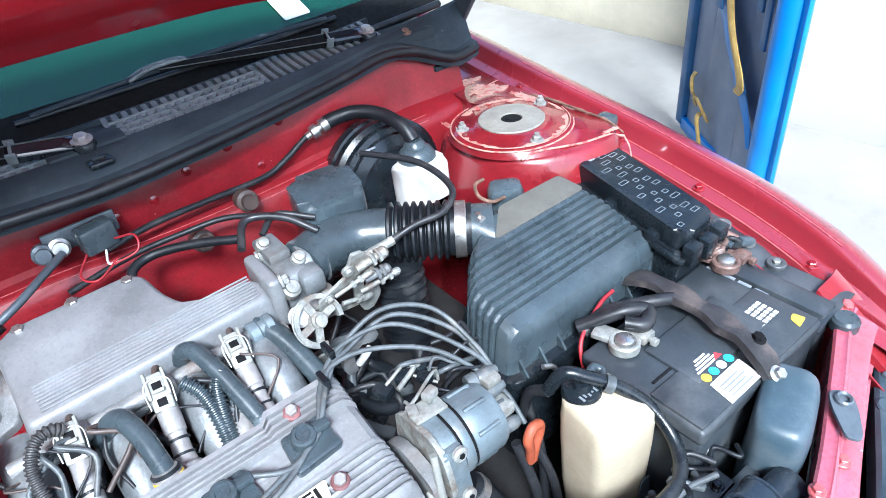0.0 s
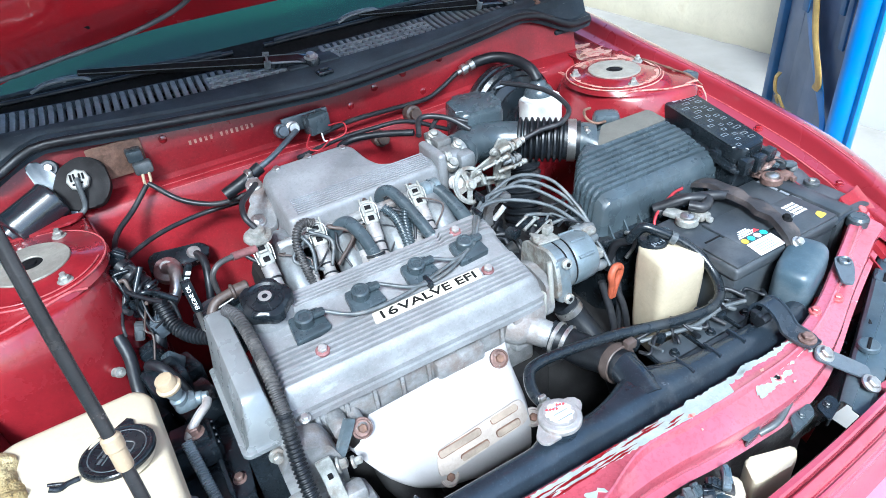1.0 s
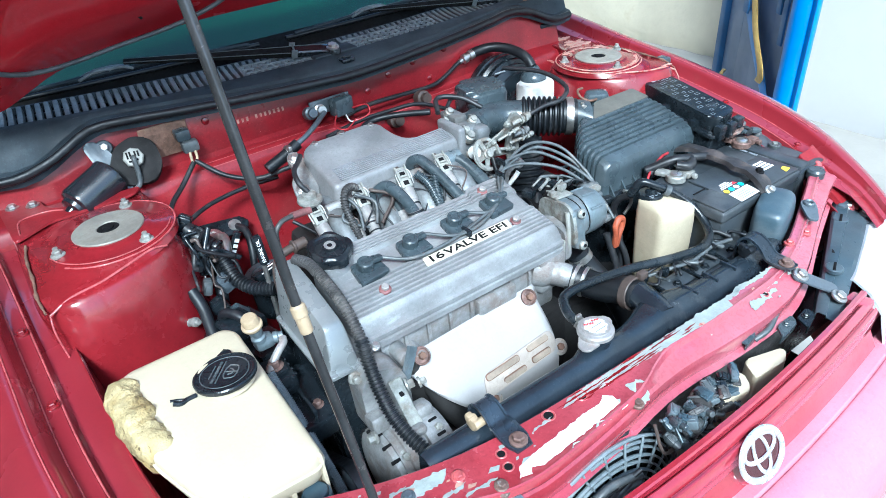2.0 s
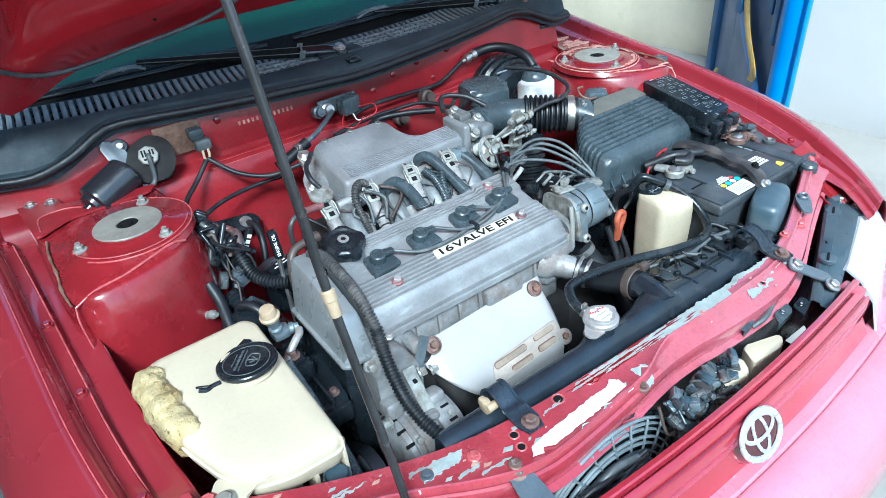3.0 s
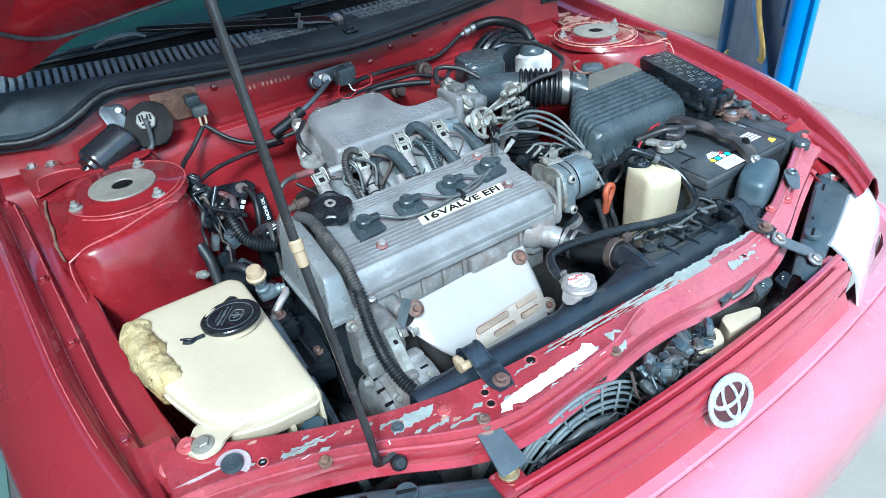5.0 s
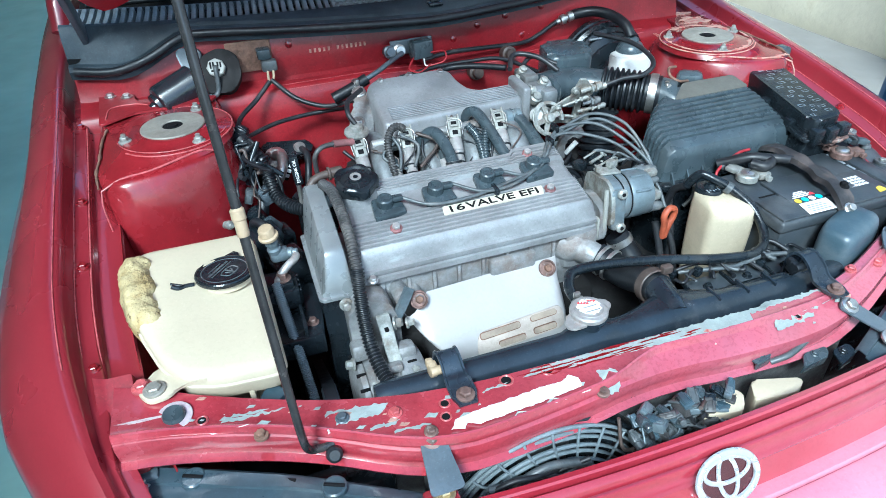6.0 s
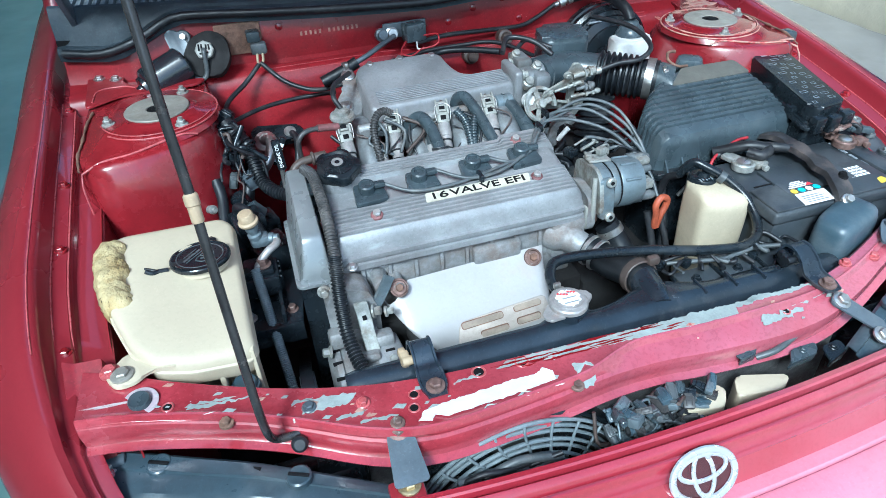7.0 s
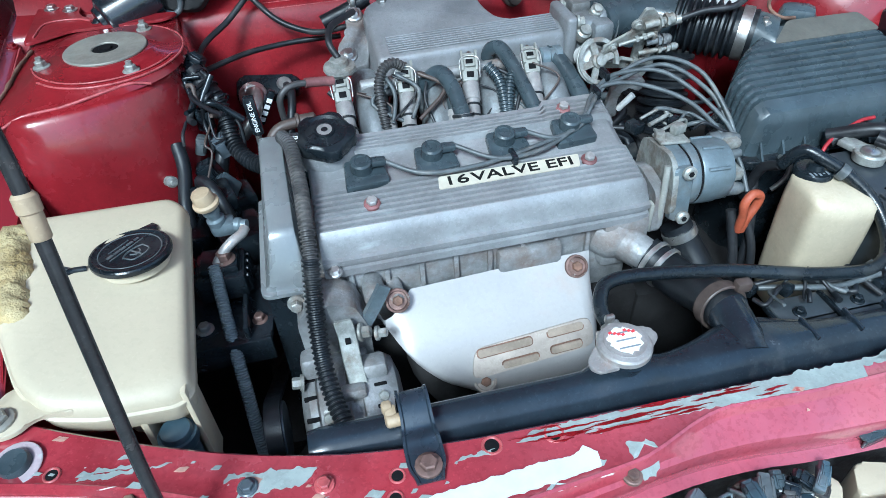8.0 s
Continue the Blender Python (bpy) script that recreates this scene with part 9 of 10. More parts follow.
def wiper(p, q, b0, b1, yoke_x):
    """A wiper: a flat tapered arm from its splined hub, a bowed carrier with its yoke and the rubber blade."""
    w = thing("windscreen_wiper", p, "black wiper arm and blade resting on the windscreen", "wiper", "wipers")
    p, q = Vector(p), Vector(q)
    d = (q - p).normalized()
    side = d.cross(Vector((0, -0.45, 0.9))).normalized()
    up = side.cross(d)

    for nm, args, mat in (("arm", (0.0, 0.22, 0.024, 0.022, 0.008, 0.010), M_GLOSSBLACK), ("spring_arm", (0.20, 1.0, 0.020, 0.009, 0.010, 0.004), M_INK)):
        rings = []
        k0, k1, w0, w1, h0, h1 = args
        for i in range(7):
            f = i / 6
            o = p.lerp(q, lerp(k0, k1, f))
            a, h = lerp(w0, w1, f) / 2, lerp(h0, h1, f)
            rings.append([o - side * a - up * h, o - side * a, o - side * a * 0.7 + up * 0.0025, o + side * a * 0.7 + up * 0.0025, o + side * a, o + side * a - up * h])
        bm = B()
        loft(bm, rings)
        arm = part(nm, bm, mat, w)
        # glint along both edges of the arm, painted as thin pale lines
        for sg in (-1, 1):
            part("edge_highlight", tube(B(), [p.lerp(q, lerp(k0, k1, i / 4)) + side * sg * lerp(w0, w1, i / 4) * 0.5 + up * 0.001 for i in range(5)], 0.0008, 5, 1), M_LEAD, arm, "pale line, the arm's edge glint put into its colour")
    bm = B()
    o = p.lerp(q, 0.205)
    x, y, z = side, up, d
    box(bm, o + side * 0.012, (0.003, 0.018, 0.012), 0.001, Matrix((x, y, z)).transposed())
    box(bm, o - side * 0.012, (0.003, 0.018, 0.012), 0.001, Matrix((x, y, z)).transposed())
    rod(bm, o - side * 0.014 + up * 0.004, o + side * 0.014 + up * 0.004, 0.0022, 8)
    part("hinge", bm, M_SLAT, w)
    bm = B()
    lathe(bm, p + Vector((0, 0, -0.026)), (0, -0.2, 1), [(0.016, 0), (0.016, 0.022), (0.013, 0.027)], 20)
    hub = part("hub", bm, M_BLACKPL, w)
    part("nut", bolt(B(), p + Vector((0, -0.001, 0.002)), (0, -0.2, 1), 0.0095, 0.006), M_CAP, hub)

    def on_glass(x, lift):
        v = 0.055
        return Vector((x, 0.352 + 0.70 * v - 0.05 * (1 - (x / 0.68) ** 2) - 0.5 * lift, 0.945 + 0.43 * v + 0.85 * lift))
    blade = part("blade", tube(B(), [on_glass(lerp(b0, b1, k / 10), 0.008) for k in range(11)], 0.0045, 6, 2), M_RUBBER, w)
    bm = B()
    tube(bm, [on_glass(lerp(b0, b1, 0.04 + 0.92 * k / 14), 0.014 + 0.012 * math.sin(k / 14 * math.pi)) for k in range(15)], 0.0038, 6, 2)
    part("carrier", bm, M_COWL, blade, "bowed dark metal carrier")
    bm = B()
    for off in (-0.006, 0.006):
        tube(bm, [on_glass(yoke_x - 0.045, 0.022) + Vector((0, off, 0)), on_glass(yoke_x - 0.015, 0.034) + Vector((0, off, 0)), on_glass(yoke_x + 0.030, 0.034) + Vector((0, off, 0)), on_glass(yoke_x + 0.050, 0.024) + Vector((0, off, 0))], 0.0028, 6, 4)
    for dx in (-0.02, 0.01, 0.035):
        rod(bm, on_glass(yoke_x + dx, 0.033) + Vector((0, -0.007, 0)), on_glass(yoke_x + dx, 0.033) + Vector((0, 0.007, 0)), 0.003, 6)
    part("yoke", bm, M_SLAT, blade, "dusty grey yoke")


wiper((-0.002, 0.241, 0.960), (-0.385, 0.318, 1.010), -0.66, -0.12, -0.42)
wiper((0.465, 0.272, 0.966), (0.14, 0.322, 0.995), -0.06, 0.46, 0.14)

# ---- washer tank ----
def tank_z(x, y):
    return 0.765 - 0.2 * (x + 0.485) + 0.15 * (y + 0.33)


def make_tank():
    t = thing("washer_tank", (-0.52, -0.38, 0.55), "large yellowed cream plastic washer tank with a black cap", "washer tank")
    out = rounded([(-0.604, -0.276), (-0.586, -0.262), (-0.455, -0.232), (-0.441, -0.244), (-0.432, -0.478), (-0.445, -0.490), (-0.508, -0.497), (-0.548, -0.492), (-0.575, -0.462), (-0.598, -0.404)], 0.012, 5)
    cen = Vector((-0.515, -0.37))

    def row(inset, dz=None, z=None):
        rw = []
        for x, y in out:
            v = Vector((x, y)) - cen
            q = cen + v * (1 - inset / v.length)
            rw.append(Vector((q.x, q.y, (tank_z(q.x, q.y) + dz) if z is None else z)))
        return rw
    low = [p + Vector((-0.012, 0.05, 0)) for p in row(0.055, z=0.56)]
    mid = [p + Vector((-0.010, 0.04, 0)) for p in row(0.040, z=0.645)]
    bm = B()
    loft(bm, [low, mid, [p + Vector((-0.003, 0.012, 0)) for p in row(0.016, dz=-0.052)], row(0.006, dz=-0.044), row(0.002, dz=-0.034), row(0.0015, dz=-0.022), row(-0.0015, dz=-0.0205), row(-0.0015, dz=-0.0175), row(0.001, dz=-0.0160), row(0.0018, dz=-0.009), row(0.0045, dz=-0.0045), row(0.009, dz=-0.0016), row(0.016, dz=0.0), row(0.05, dz=0.0012)])
    part("body", bm, M_CREAM, t, "cream plastic body", smooth=42)
    # flat cap, nearly level, on a low neck
    c = Vector((-0.486, -0.330, 0.7705))
    up = Vector((0.02, 0.10, 1)).normalized()
    part("neck", lathe(B(), c - up * 0.010, up, [(0.035, 0), (0.0345, 0.008), (0.034, 0.011)], 40), M_CREAM, t)
    bm = B()
    lathe(bm, c, up, [(0.0395, 0.0), (0.0402, 0.0015), (0.0402, 0.0050), (0.0390, 0.0066), (0.0365, 0.0072), (0.0350, 0.0062), (0.0335, 0.0060), (0.012, 0.0060)], 48)
    cp = part("cap", bm, M_BLACKPL, t, "black snap cap with a moulded symbol")
    m4 = spot(c + up * 0.0058, up, radians(8))
    part("cap_ring", ring(B(), c + up * 0.0058, up, 0.0300, 0.0314, 0.0007, 44, 0.0003), M_LEAD, cp, "worn grey ring")
    # worn writing above, spray symbol below
    for dx, w in ((-0.017, 0.004), (-0.008, 0.0035), (0.000, 0.0035), (0.009, 0.004), (0.018, 0.003)):
        part("symbol", prism(B(), rounded([(-w, -0.0017), (w, -0.0017), (w, 0.0017), (-w, 0.0017)], 0.0007), 0.0008, m4 @ Matrix.Translation((dx, 0.010, 0))), M_LEAD, cp)
    for dx, dy, w, h in ((0.0, 0.016, 0.013, 0.0007), (0.0, 0.0045, 0.022, 0.0007)):
        part("symbol", prism(B(), [(-w, -h), (w, -h), (w, h), (-w, h)], 0.0008, m4 @ Matrix.Translation((dx, dy, 0))), M_LEAD, cp)
    for pts in ([(-0.013, -0.004), (-0.006, -0.001), (0.006, -0.001), (0.013, -0.004)], [(-0.013, -0.004), (-0.010, -0.016), (0.010, -0.016), (0.013, -0.004)], [(0.0, -0.001), (0.0, -0.016)], [(-0.006, -0.006), (-0.003, -0.011), (0.003, -0.011), (0.006, -0.006)]):
        part("symbol", tube(B(), [m4 @ Vector((x, y, 0.0004)) for x, y in pts], 0.0009, 8, 3), M_LEAD, cp)
    bm = B()
    prism(bm, rounded([(0.036, -0.013), (0.052, -0.009), (0.052, 0.009), (0.036, 0.013)], 0.006), 0.006, m4 @ Matrix.Translation((0, 0, -0.006)) @ Matrix.Rotation(0.4, 4, "Z"), 0.002)
    part("cap_tab", bm, M_BLACKPL, cp)
    bm = B()
    tube(bm, [c + Vector((-0.041, -0.012, 0.002)), c + Vector((-0.052, -0.014, 0.004)), c + Vector((-0.060, -0.018, 0.006)), c + Vector((-0.068, -0.016, 0.010))], 0.0034, 12, 4)
    tube(bm, [c + Vector((-0.052, -0.014, 0.004)), c + Vector((-0.062, -0.010, 0.006)), c + Vector((-0.070, -0.008, 0.008))], 0.0022, 12, 3)
    part("cap_strap", bm, M_BLACKPL, cp, "broken black strap")
    # gusset and fixing ear with its bolt
    bm = B()
    ear_pts = [(-0.604, -0.486), (-0.590, -0.508), (-0.568, -0.506), (-0.555, -0.492), (-0.520, -0.494), (-0.560, -0.462), (-0.580, -0.452)]
    prism(bm, rounded(ear_pts, 0.009, 4), 0.005, Matrix.Translation((0, 0, 0.738)), 0.002, 2)
    ear = part("ear", bm, M_CREAM, t, "moulded fixing ear")
    part("bolt", bolt(B(), (-0.583, -0.490, 0.7445), (0, 0, 1), 0.0088, 0.005), M_TOPRING, ear)
    # lumpy putty along the mended edge
    bm = B()
    pts = [(-0.600, -0.270), (-0.604, -0.295), (-0.602, -0.325), (-0.599, -0.355), (-0.594, -0.385), (-0.587, -0.408)]
    fine = smooth_path([(x + 0.005, y, tank_z(x, y) - 0.0175) for x, y in pts], 12)
    rows = []
    for i, p in enumerate(fine):
        f = i / (len(fine) - 1)
        w = 0.0215 * (1 - abs(2 * f - 1) ** 6) + 0.003
        rw = []
        for k in range(20):
            a = 2 * math.pi * k / 20
            n = 1 + 0.20 * noise.noise(Vector((math.cos(a) * 1.5, p.y * 60, math.sin(a) * 1.5))) + 0.12 * noise.noise(Vector((math.cos(a) * 4, p.y * 200, math.sin(a) * 4)))
            rw.append(p + Vector((math.cos(a) * w * 0.95 * n, 0, math.sin(a) * w * 1.15 * n)))
        rows.append(rw)
    loft(bm, rows)
    part("putty", bm, M_FOAM, t, "lumpy yellow putty along a mended edge", smooth=60)
    # lower ribs and pump under the front corner
    part("rib", span(B(), (-0.484, -0.490, 0.60), (-0.477, -0.455, 0.715), 0.002), M_CREAM, t)
    part("rib", span(B(), (-0.441, -0.486, 0.60), (-0.436, -0.450, 0.728), 0.001), M_CREAM, t)
    part("pocket", span(B(), (-0.478, -0.470, 0.58), (-0.440, -0.452, 0.705), 0.004), M_CREAM, t, "stained cream pocket below the lip")
    bm = B()
    rod(bm, (-0.457, -0.492, 0.60), (-0.457, -0.492, 0.688), 0.015, 18, 0.004)
    lathe(bm, (-0.457, -0.492, 0.668), (0, 0, 1), [(0.018, 0), (0.019, 0.004), (0.018, 0.012)], 18)
    box(bm, (-0.480, -0.502, 0.660), (0.050, 0.020, 0.016), 0.005, Matrix.Rotation(0.15, 3, "Y"))
    part("pump", bm, M_COVER, t, "blue-grey washer pump with its plug")
    return t


make_tank()

# ---- coolant bottle ----
bt = thing("coolant_bottle", (0.30, -0.375, 0.55), "cream plastic coolant bottle, stained brown, with a black cap", "bottle")
secs = []
for z, s, dx in ((0.55, 0.80, 0.0), (0.555, 0.86, 0), (0.60, 0.95, 0), (0.68, 1.0, 0), (0.715, 1.0, 0.0), (0.728, 0.97, 0), (0.736, 0.87, -0.003), (0.7405, 0.64, -0.008), (0.742, 0.38, -0.012)):
    o = rounded([(-0.046, -0.036), (-0.010, -0.050), (0.034, -0.050), (0.041, 0.018), (0.028, 0.036), (-0.040, 0.030)], 0.013, 4)
    secs.append([Vector((0.302 + dx + x * s, -0.378 + y * s - dx, z - (0.06 * (x * s) if z > 0.71 else 0))) for x, y in o])
bm = B()
loft(bm, secs)
part("body", bm, M_BOTTLE, bt, "cream body", smooth=50)
bm = B()
cbp = Vector((0.288, -0.360, 0.735))
lathe(bm, cbp, (0, 0, 1), [(0.017, -0.004), (0.018, 0.0), (0.022, 0.002), (0.022, 0.010), (0.020, 0.013), (0.010, 0.014), (0.008, 0.020)], 22)
bcap = part("cap", bm, M_BLACKPL, bt, "black filler cap")
for k in range(5):
    part("print_mark", span(B(), cbp + Vector((-0.014 + 0.005 * k, -0.016 + 0.002 * (k % 2), 0.0125)), cbp + Vector((-0.0115 + 0.005 * k, -0.008, 0.0138))), M_PRINT, bcap)
bm = B()
tube(bm, [cbp + Vector((0.014, 0.006, 0.008)), cbp + Vector((0.032, 0.012, 0.010)), cbp + Vector((0.038, 0.004, 0.006)), cbp + Vector((0.028, -0.006, 0.006))], 0.005, 8, 5)
part("cap_strap", bm, M_GREYPL, bcap)
bm = B()
prism(bm, rounded([(-0.012, -0.02), (0.012, -0.02), (0.010, 0.02), (-0.004, 0.02)], 0.003), 0.002, Matrix.Translation((0.320, -0.428, 0.60)) @ Matrix.Rotation(radians(88), 4, "X"))
part("recess", bm, M_DKSTEEL, bt)
ov = [(0.262, -0.335, 0.742), (0.276, -0.345, 0.766), (0.292, -0.362, 0.762), (0.315, -0.385, 0.748), (0.334, -0.418, 0.725), (0.330, -0.455, 0.700), (0.295, -0.480, 0.692), (0.22, -0.478, 0.700), (0.12, -0.458, 0.712), (0.03, -0.450, 0.722), (-0.012, -0.452, 0.724), (-0.028, -0.466, 0.722), (-0.034, -0.485, 0.716), (-0.030, -0.505, 0.710)]
oh = thing("overflow_hose", (0.10, -0.45, 0.70), "black overflow hose from the bottle to the radiator neck", "hose")
part("hose", tube(B(), ov, 0.0076, 12, 8), M_BLACKPL, oh)
part("clip", ring(B(), (0.305, -0.376, 0.754), (0.6, -0.6, -0.4), 0.0078, 0.0102, 0.010, 14), M_LEAD, oh, "grey clip")
bm = B()
ring(bm, (-0.031, -0.497, 0.712), (0.1, -0.9, -0.3), 0.0078, 0.0098, 0.005, 14)
box(bm, (-0.034, -0.500, 0.724), (0.010, 0.006, 0.010), 0.002)
part("clip", bm, M_STEEL, oh, "spring wire clip")
# orange towing-style hook behind the bottle
bm = B()
tube(bm, [(0.232, -0.335, 0.645), (0.230, -0.338, 0.672), (0.225, -0.340, 0.693), (0.234, -0.338, 0.705), (0.247, -0.336, 0.699), (0.247, -0.336, 0.686), (0.239, -0.337, 0.668), (0.236, -0.335, 0.645)], 0.0058, 10, 6)
solid("transport_hook", bm, M_ORANGE, "orange painted bent steel hook", "hook")
for k, pts in enumerate(([(0.245, -0.33, 0.66), (0.25, -0.35, 0.62), (0.255, -0.36, 0.56)], [(0.225, -0.32, 0.67), (0.228, -0.35, 0.60), (0.22, -0.36, 0.55)], [(0.262, -0.30, 0.70), (0.255, -0.33, 0.64), (0.245, -0.345, 0.57)], [(0.262, -0.335, 0.742), (0.258, -0.31, 0.72), (0.255, -0.30, 0.67)])):
    solid("loom", tube(B(), pts, 0.0055 + 0.001 * (k % 2), 8, 5), M_WIRE, "black cable dropping beside the bottle", "cable", group="bottle cables")

# ---- radiator ----
rad = thing("radiator", (0.03, -0.55, 0.33), "black radiator with a plastic top tank and a steel cap", "radiator")
bm = B()
rings = []
for i in range(65):
    x = lerp(-0.336, 0.395, i / 64)
    wide = math.exp(-((x - 0.105) / 0.055) ** 2)
    seat = math.exp(-((x + 0.033) / 0.030) ** 4)
    rear = -0.529 + 0.022 * wide + 0.010 * seat
    zt = 0.6995 - 0.010 * (x + 0.336) / 0.73 + 0.004 * seat + 0.003 * wide
    e = 0.003 if i in (0, 64) else 0.0
    rings.append([Vector((x, -0.577, 0.650)), Vector((x, -0.577 + e, zt - 0.026)), Vector((x, -0.5745 + e, zt - 0.0215)), Vector((x, -0.566, zt - 0.0095 - e)), Vector((x, -0.5605, zt - 0.0028 - e)), Vector((x, -0.5560, zt + 0.0006 - e)), Vector((x, -0.5520, zt + 0.0026 - e)), Vector((x, -0.5480, zt + 0.0036 - e)), Vector((x, -0.5440, zt + 0.0036 - e)),
                  Vector((x, lerp(-0.5440, rear, 0.55), zt + 0.0022 - e)), Vector((x, rear - 0.003, zt - 0.0012 - e)), Vector((x, rear - 0.0005 - e, zt - 0.005)), Vector((x, rear, 0.650))])
loft(bm, rings)
tank = part("top_tank", bm, M_RADTANK, rad, "glossy black plastic top tank", smooth=50)
bm = B()
for i in range(30):
    x = 0.060 + i * 0.0094
    box(bm, (x, -0.5790, 0.6735 - 0.010 * (x + 0.336) / 0.73), (0.0060, 0.0045, 0.0050), 0.001)
tagged(part("crimp_strip", bm, M_CAP, tank, "row of crimped tabs"), kind="stuff")
for x in (0.165, 0.215, 0.262):
    part("rib", span(B(), (x, -0.556, 0.690), (x + 0.004, -0.527, 0.6985), 0.001), M_RADTANK, tank)
part("core", span(B(), (-0.335, -0.57, 0.33), (0.39, -0.535, 0.655)), M_CORE, rad, "finned core")
bm = B()
lathe(bm, (-0.033, -0.532, 0.690), (0, -0.05, 1), [(0.024, 0), (0.022, 0.010), (0.021, 0.024), (0.026, 0.026)], 24)
neck = part("filler_neck", bm, M_RADTANK, rad)
bm = B()
m4 = Matrix.Translation((-0.033, -0.532, 0.717)) @ Matrix.Rotation(radians(20), 4, "Z")
lathe(bm, m4 @ Vector((0, 0, 0)), (0, 0, 1), [(0.0240, 0), (0.0262, 0.0008), (0.0262, 0.0062), (0.0245, 0.0085), (0.0205, 0.0095), (0.0200, 0.0105)], 32)
for q in (-1, 1):
    prism(bm, rounded([(q * 0.020, -0.0165), (q * 0.038, -0.0085), (q * 0.0415, 0.0), (q * 0.038, 0.0085), (q * 0.020, 0.0165)], 0.003), 0.0035, m4 @ Matrix.Translation((0, 0, 0.0008)) @ Matrix.Rotation(radians(8) * q, 4, "Y"), 0.001, 1)
rc = part("cap", bm, M_CAP, neck, "steel pressure cap with two ears")
bm = B()
rnd = random.Random(19)
prism(bm, [(-0.033 + 0.0185 * rnd.uniform(0.72, 1.0) * math.cos(2 * math.pi * k / 34), -0.532 + 0.0185 * rnd.uniform(0.72, 1.0) * math.sin(2 * math.pi * k / 34)) for k in range(34)], 0.0006, Matrix.Translation((0, 0, 0.7284)))
dl = part("cap_label", bm, M_PAPER, rc, "ragged white paper disc with red print")
rnd = random.Random(4)
for k in range(0, 5, 2):
    y = -0.542 + k * 0.0045
    part("print_bar", span(B(), (-0.044 + rnd.uniform(0, 0.004), y, 0.7290), (-0.022 - rnd.uniform(0, 0.004), y + 0.0016, 0.7295)), M_PRINT, dl)
for k in range(7):
    x, y = -0.045 + 0.0036 * k, -0.523 - 0.0016 * ((k * 5) % 4)
    part("print_mark", prism(B(), [(x, y), (x + 0.0032, y + 0.001), (x + 0.0028, y + 0.0038), (x - 0.0006, y + 0.0026)], 0.0005, Matrix.Translation((0, 0, 0.7290))), M_PRED, dl)
# hold-down straps
def strap(x, pad, label):
    """A pressed band that humps over the tank and is bolted to the support."""
    z0 = smoothly(x, SUP_REAR)[1]
    prof = [(-0.5235, 0.672), (-0.5245, 0.700), (-0.5275, 0.7165), (-0.5345, 0.7245), (-0.546, 0.7265), (-0.557, 0.7225), (-0.567, 0.7155), (-0.577, z0 + 0.0075), (-0.588, z0 + 0.0052), (-0.617, z0 + 0.0045)]
    ps = smooth_path([(x, y, z) for y, z in prof], 5)
    bm = B()
    rows = []
    for i, p in enumerate(ps):
        f = i / (len(ps) - 1)
        w = 0.0142 + 0.0022 * ease(0.55, 0.9, f) - 0.005 * ease(0.94, 1.0, f)
        t = (ps[min(i + 1, len(ps) - 1)] - ps[max(i - 1, 0)]).normalized()
        n = Vector((1, 0, 0)).cross(t).normalized()
        if n.z < 0 or (abs(n.z) < 0.2 and n.y < 0 and f > 0.5):
            n = -n
        lip = 0.0022
        rows.append([p + Vector((-w, 0, 0)) - n * 0.002, p + Vector((-w, 0, 0)) + n * lip, p + Vector((-w + 0.0022, 0, 0)) + n * lip, p + Vector((-w + 0.0036, 0, 0)) + n * 0.0004, p + Vector((w - 0.0036, 0, 0)) + n * 0.0004, p + Vector((w - 0.0022, 0, 0)) + n * lip, p + Vector((w, 0, 0)) + n * lip, p + Vector((w, 0, 0)) - n * 0.002])
    loft(bm, rows)
    s = part("strap", bm, M_STRAP, rad, label)
    part("bolt", bolt(B(), (x + 0.001, -0.6035, z0 + 0.0065), (0, 0, 1), 0.0078, 0.006), M_COPPER, s, "brown stained bolt")
    rb = B()
    box(rb, (x - 0.021, -0.545, 0.7085), (0.012, 0.018, 0.020), 0.004, Matrix.Rotation(0.3, 3, "X"))
    box(rb, (x - 0.0235, -0.540, 0.7155), (0.010, 0.010, 0.012), 0.003)
    rod(rb, (x - 0.026, -0.552, 0.712), (x - 0.010, -0.552, 0.712), 0.006, 12, 0.002)
    part("rubber_pad", rb, pad, s, "rubber pad under the strap")


strap(-0.2395, M_PEACH, "dark blue-black steel radiator strap")
strap(0.322, M_RUBBER, "dark blue-black steel radiator strap")
# inlet neck, hose, clamp
bm = B()
tube(bm, [(0.10, -0.55, 0.680), (0.105, -0.52, 0.684), (0.112, -0.485, 0.682)], 0.0225, 16, 4)
part("inlet", bm, M_RADTANK, rad)
uh = thing("upper_hose", (0.09, -0.42, 0.64), "black upper radiator hose with wire clamps", "hose")
part("hose", tube(B(), [(0.080, -0.368, 0.668), (0.094, -0.392, 0.662), (0.104, -0.425, 0.664), (0.110, -0.455, 0.674), (0.112, -0.492, 0.682)], 0.024, 20, 6), M_RUBBER, uh)
bm = B()
ring(bm, (0.085, -0.377, 0.666), (0.4, -0.9, -0.1), 0.024, 0.0268, 0.006, 28, 0.001)
ring(bm, (0.092, -0.390, 0.664), (0.4, -0.9, -0.1), 0.024, 0.0268, 0.006, 28, 0.001)
part("clamp", bm, M_STEEL, uh, "double wire clamp")
bm = B()
ring(bm, (0.111, -0.470, 0.678), (0.05, -1, 0.2), 0.0245, 0.028, 0.014, 28, 0.001)
box(bm, (0.130, -0.478, 0.706), (0.018, 0.012, 0.014), 0.003)
part("clamp", bm, M_WIREBROWN, uh, "brown spring clamp")
lh = thing("lower_hose", (0.17, -0.33, 0.55), "black coolant hose running down beside the gearbox", "hose")
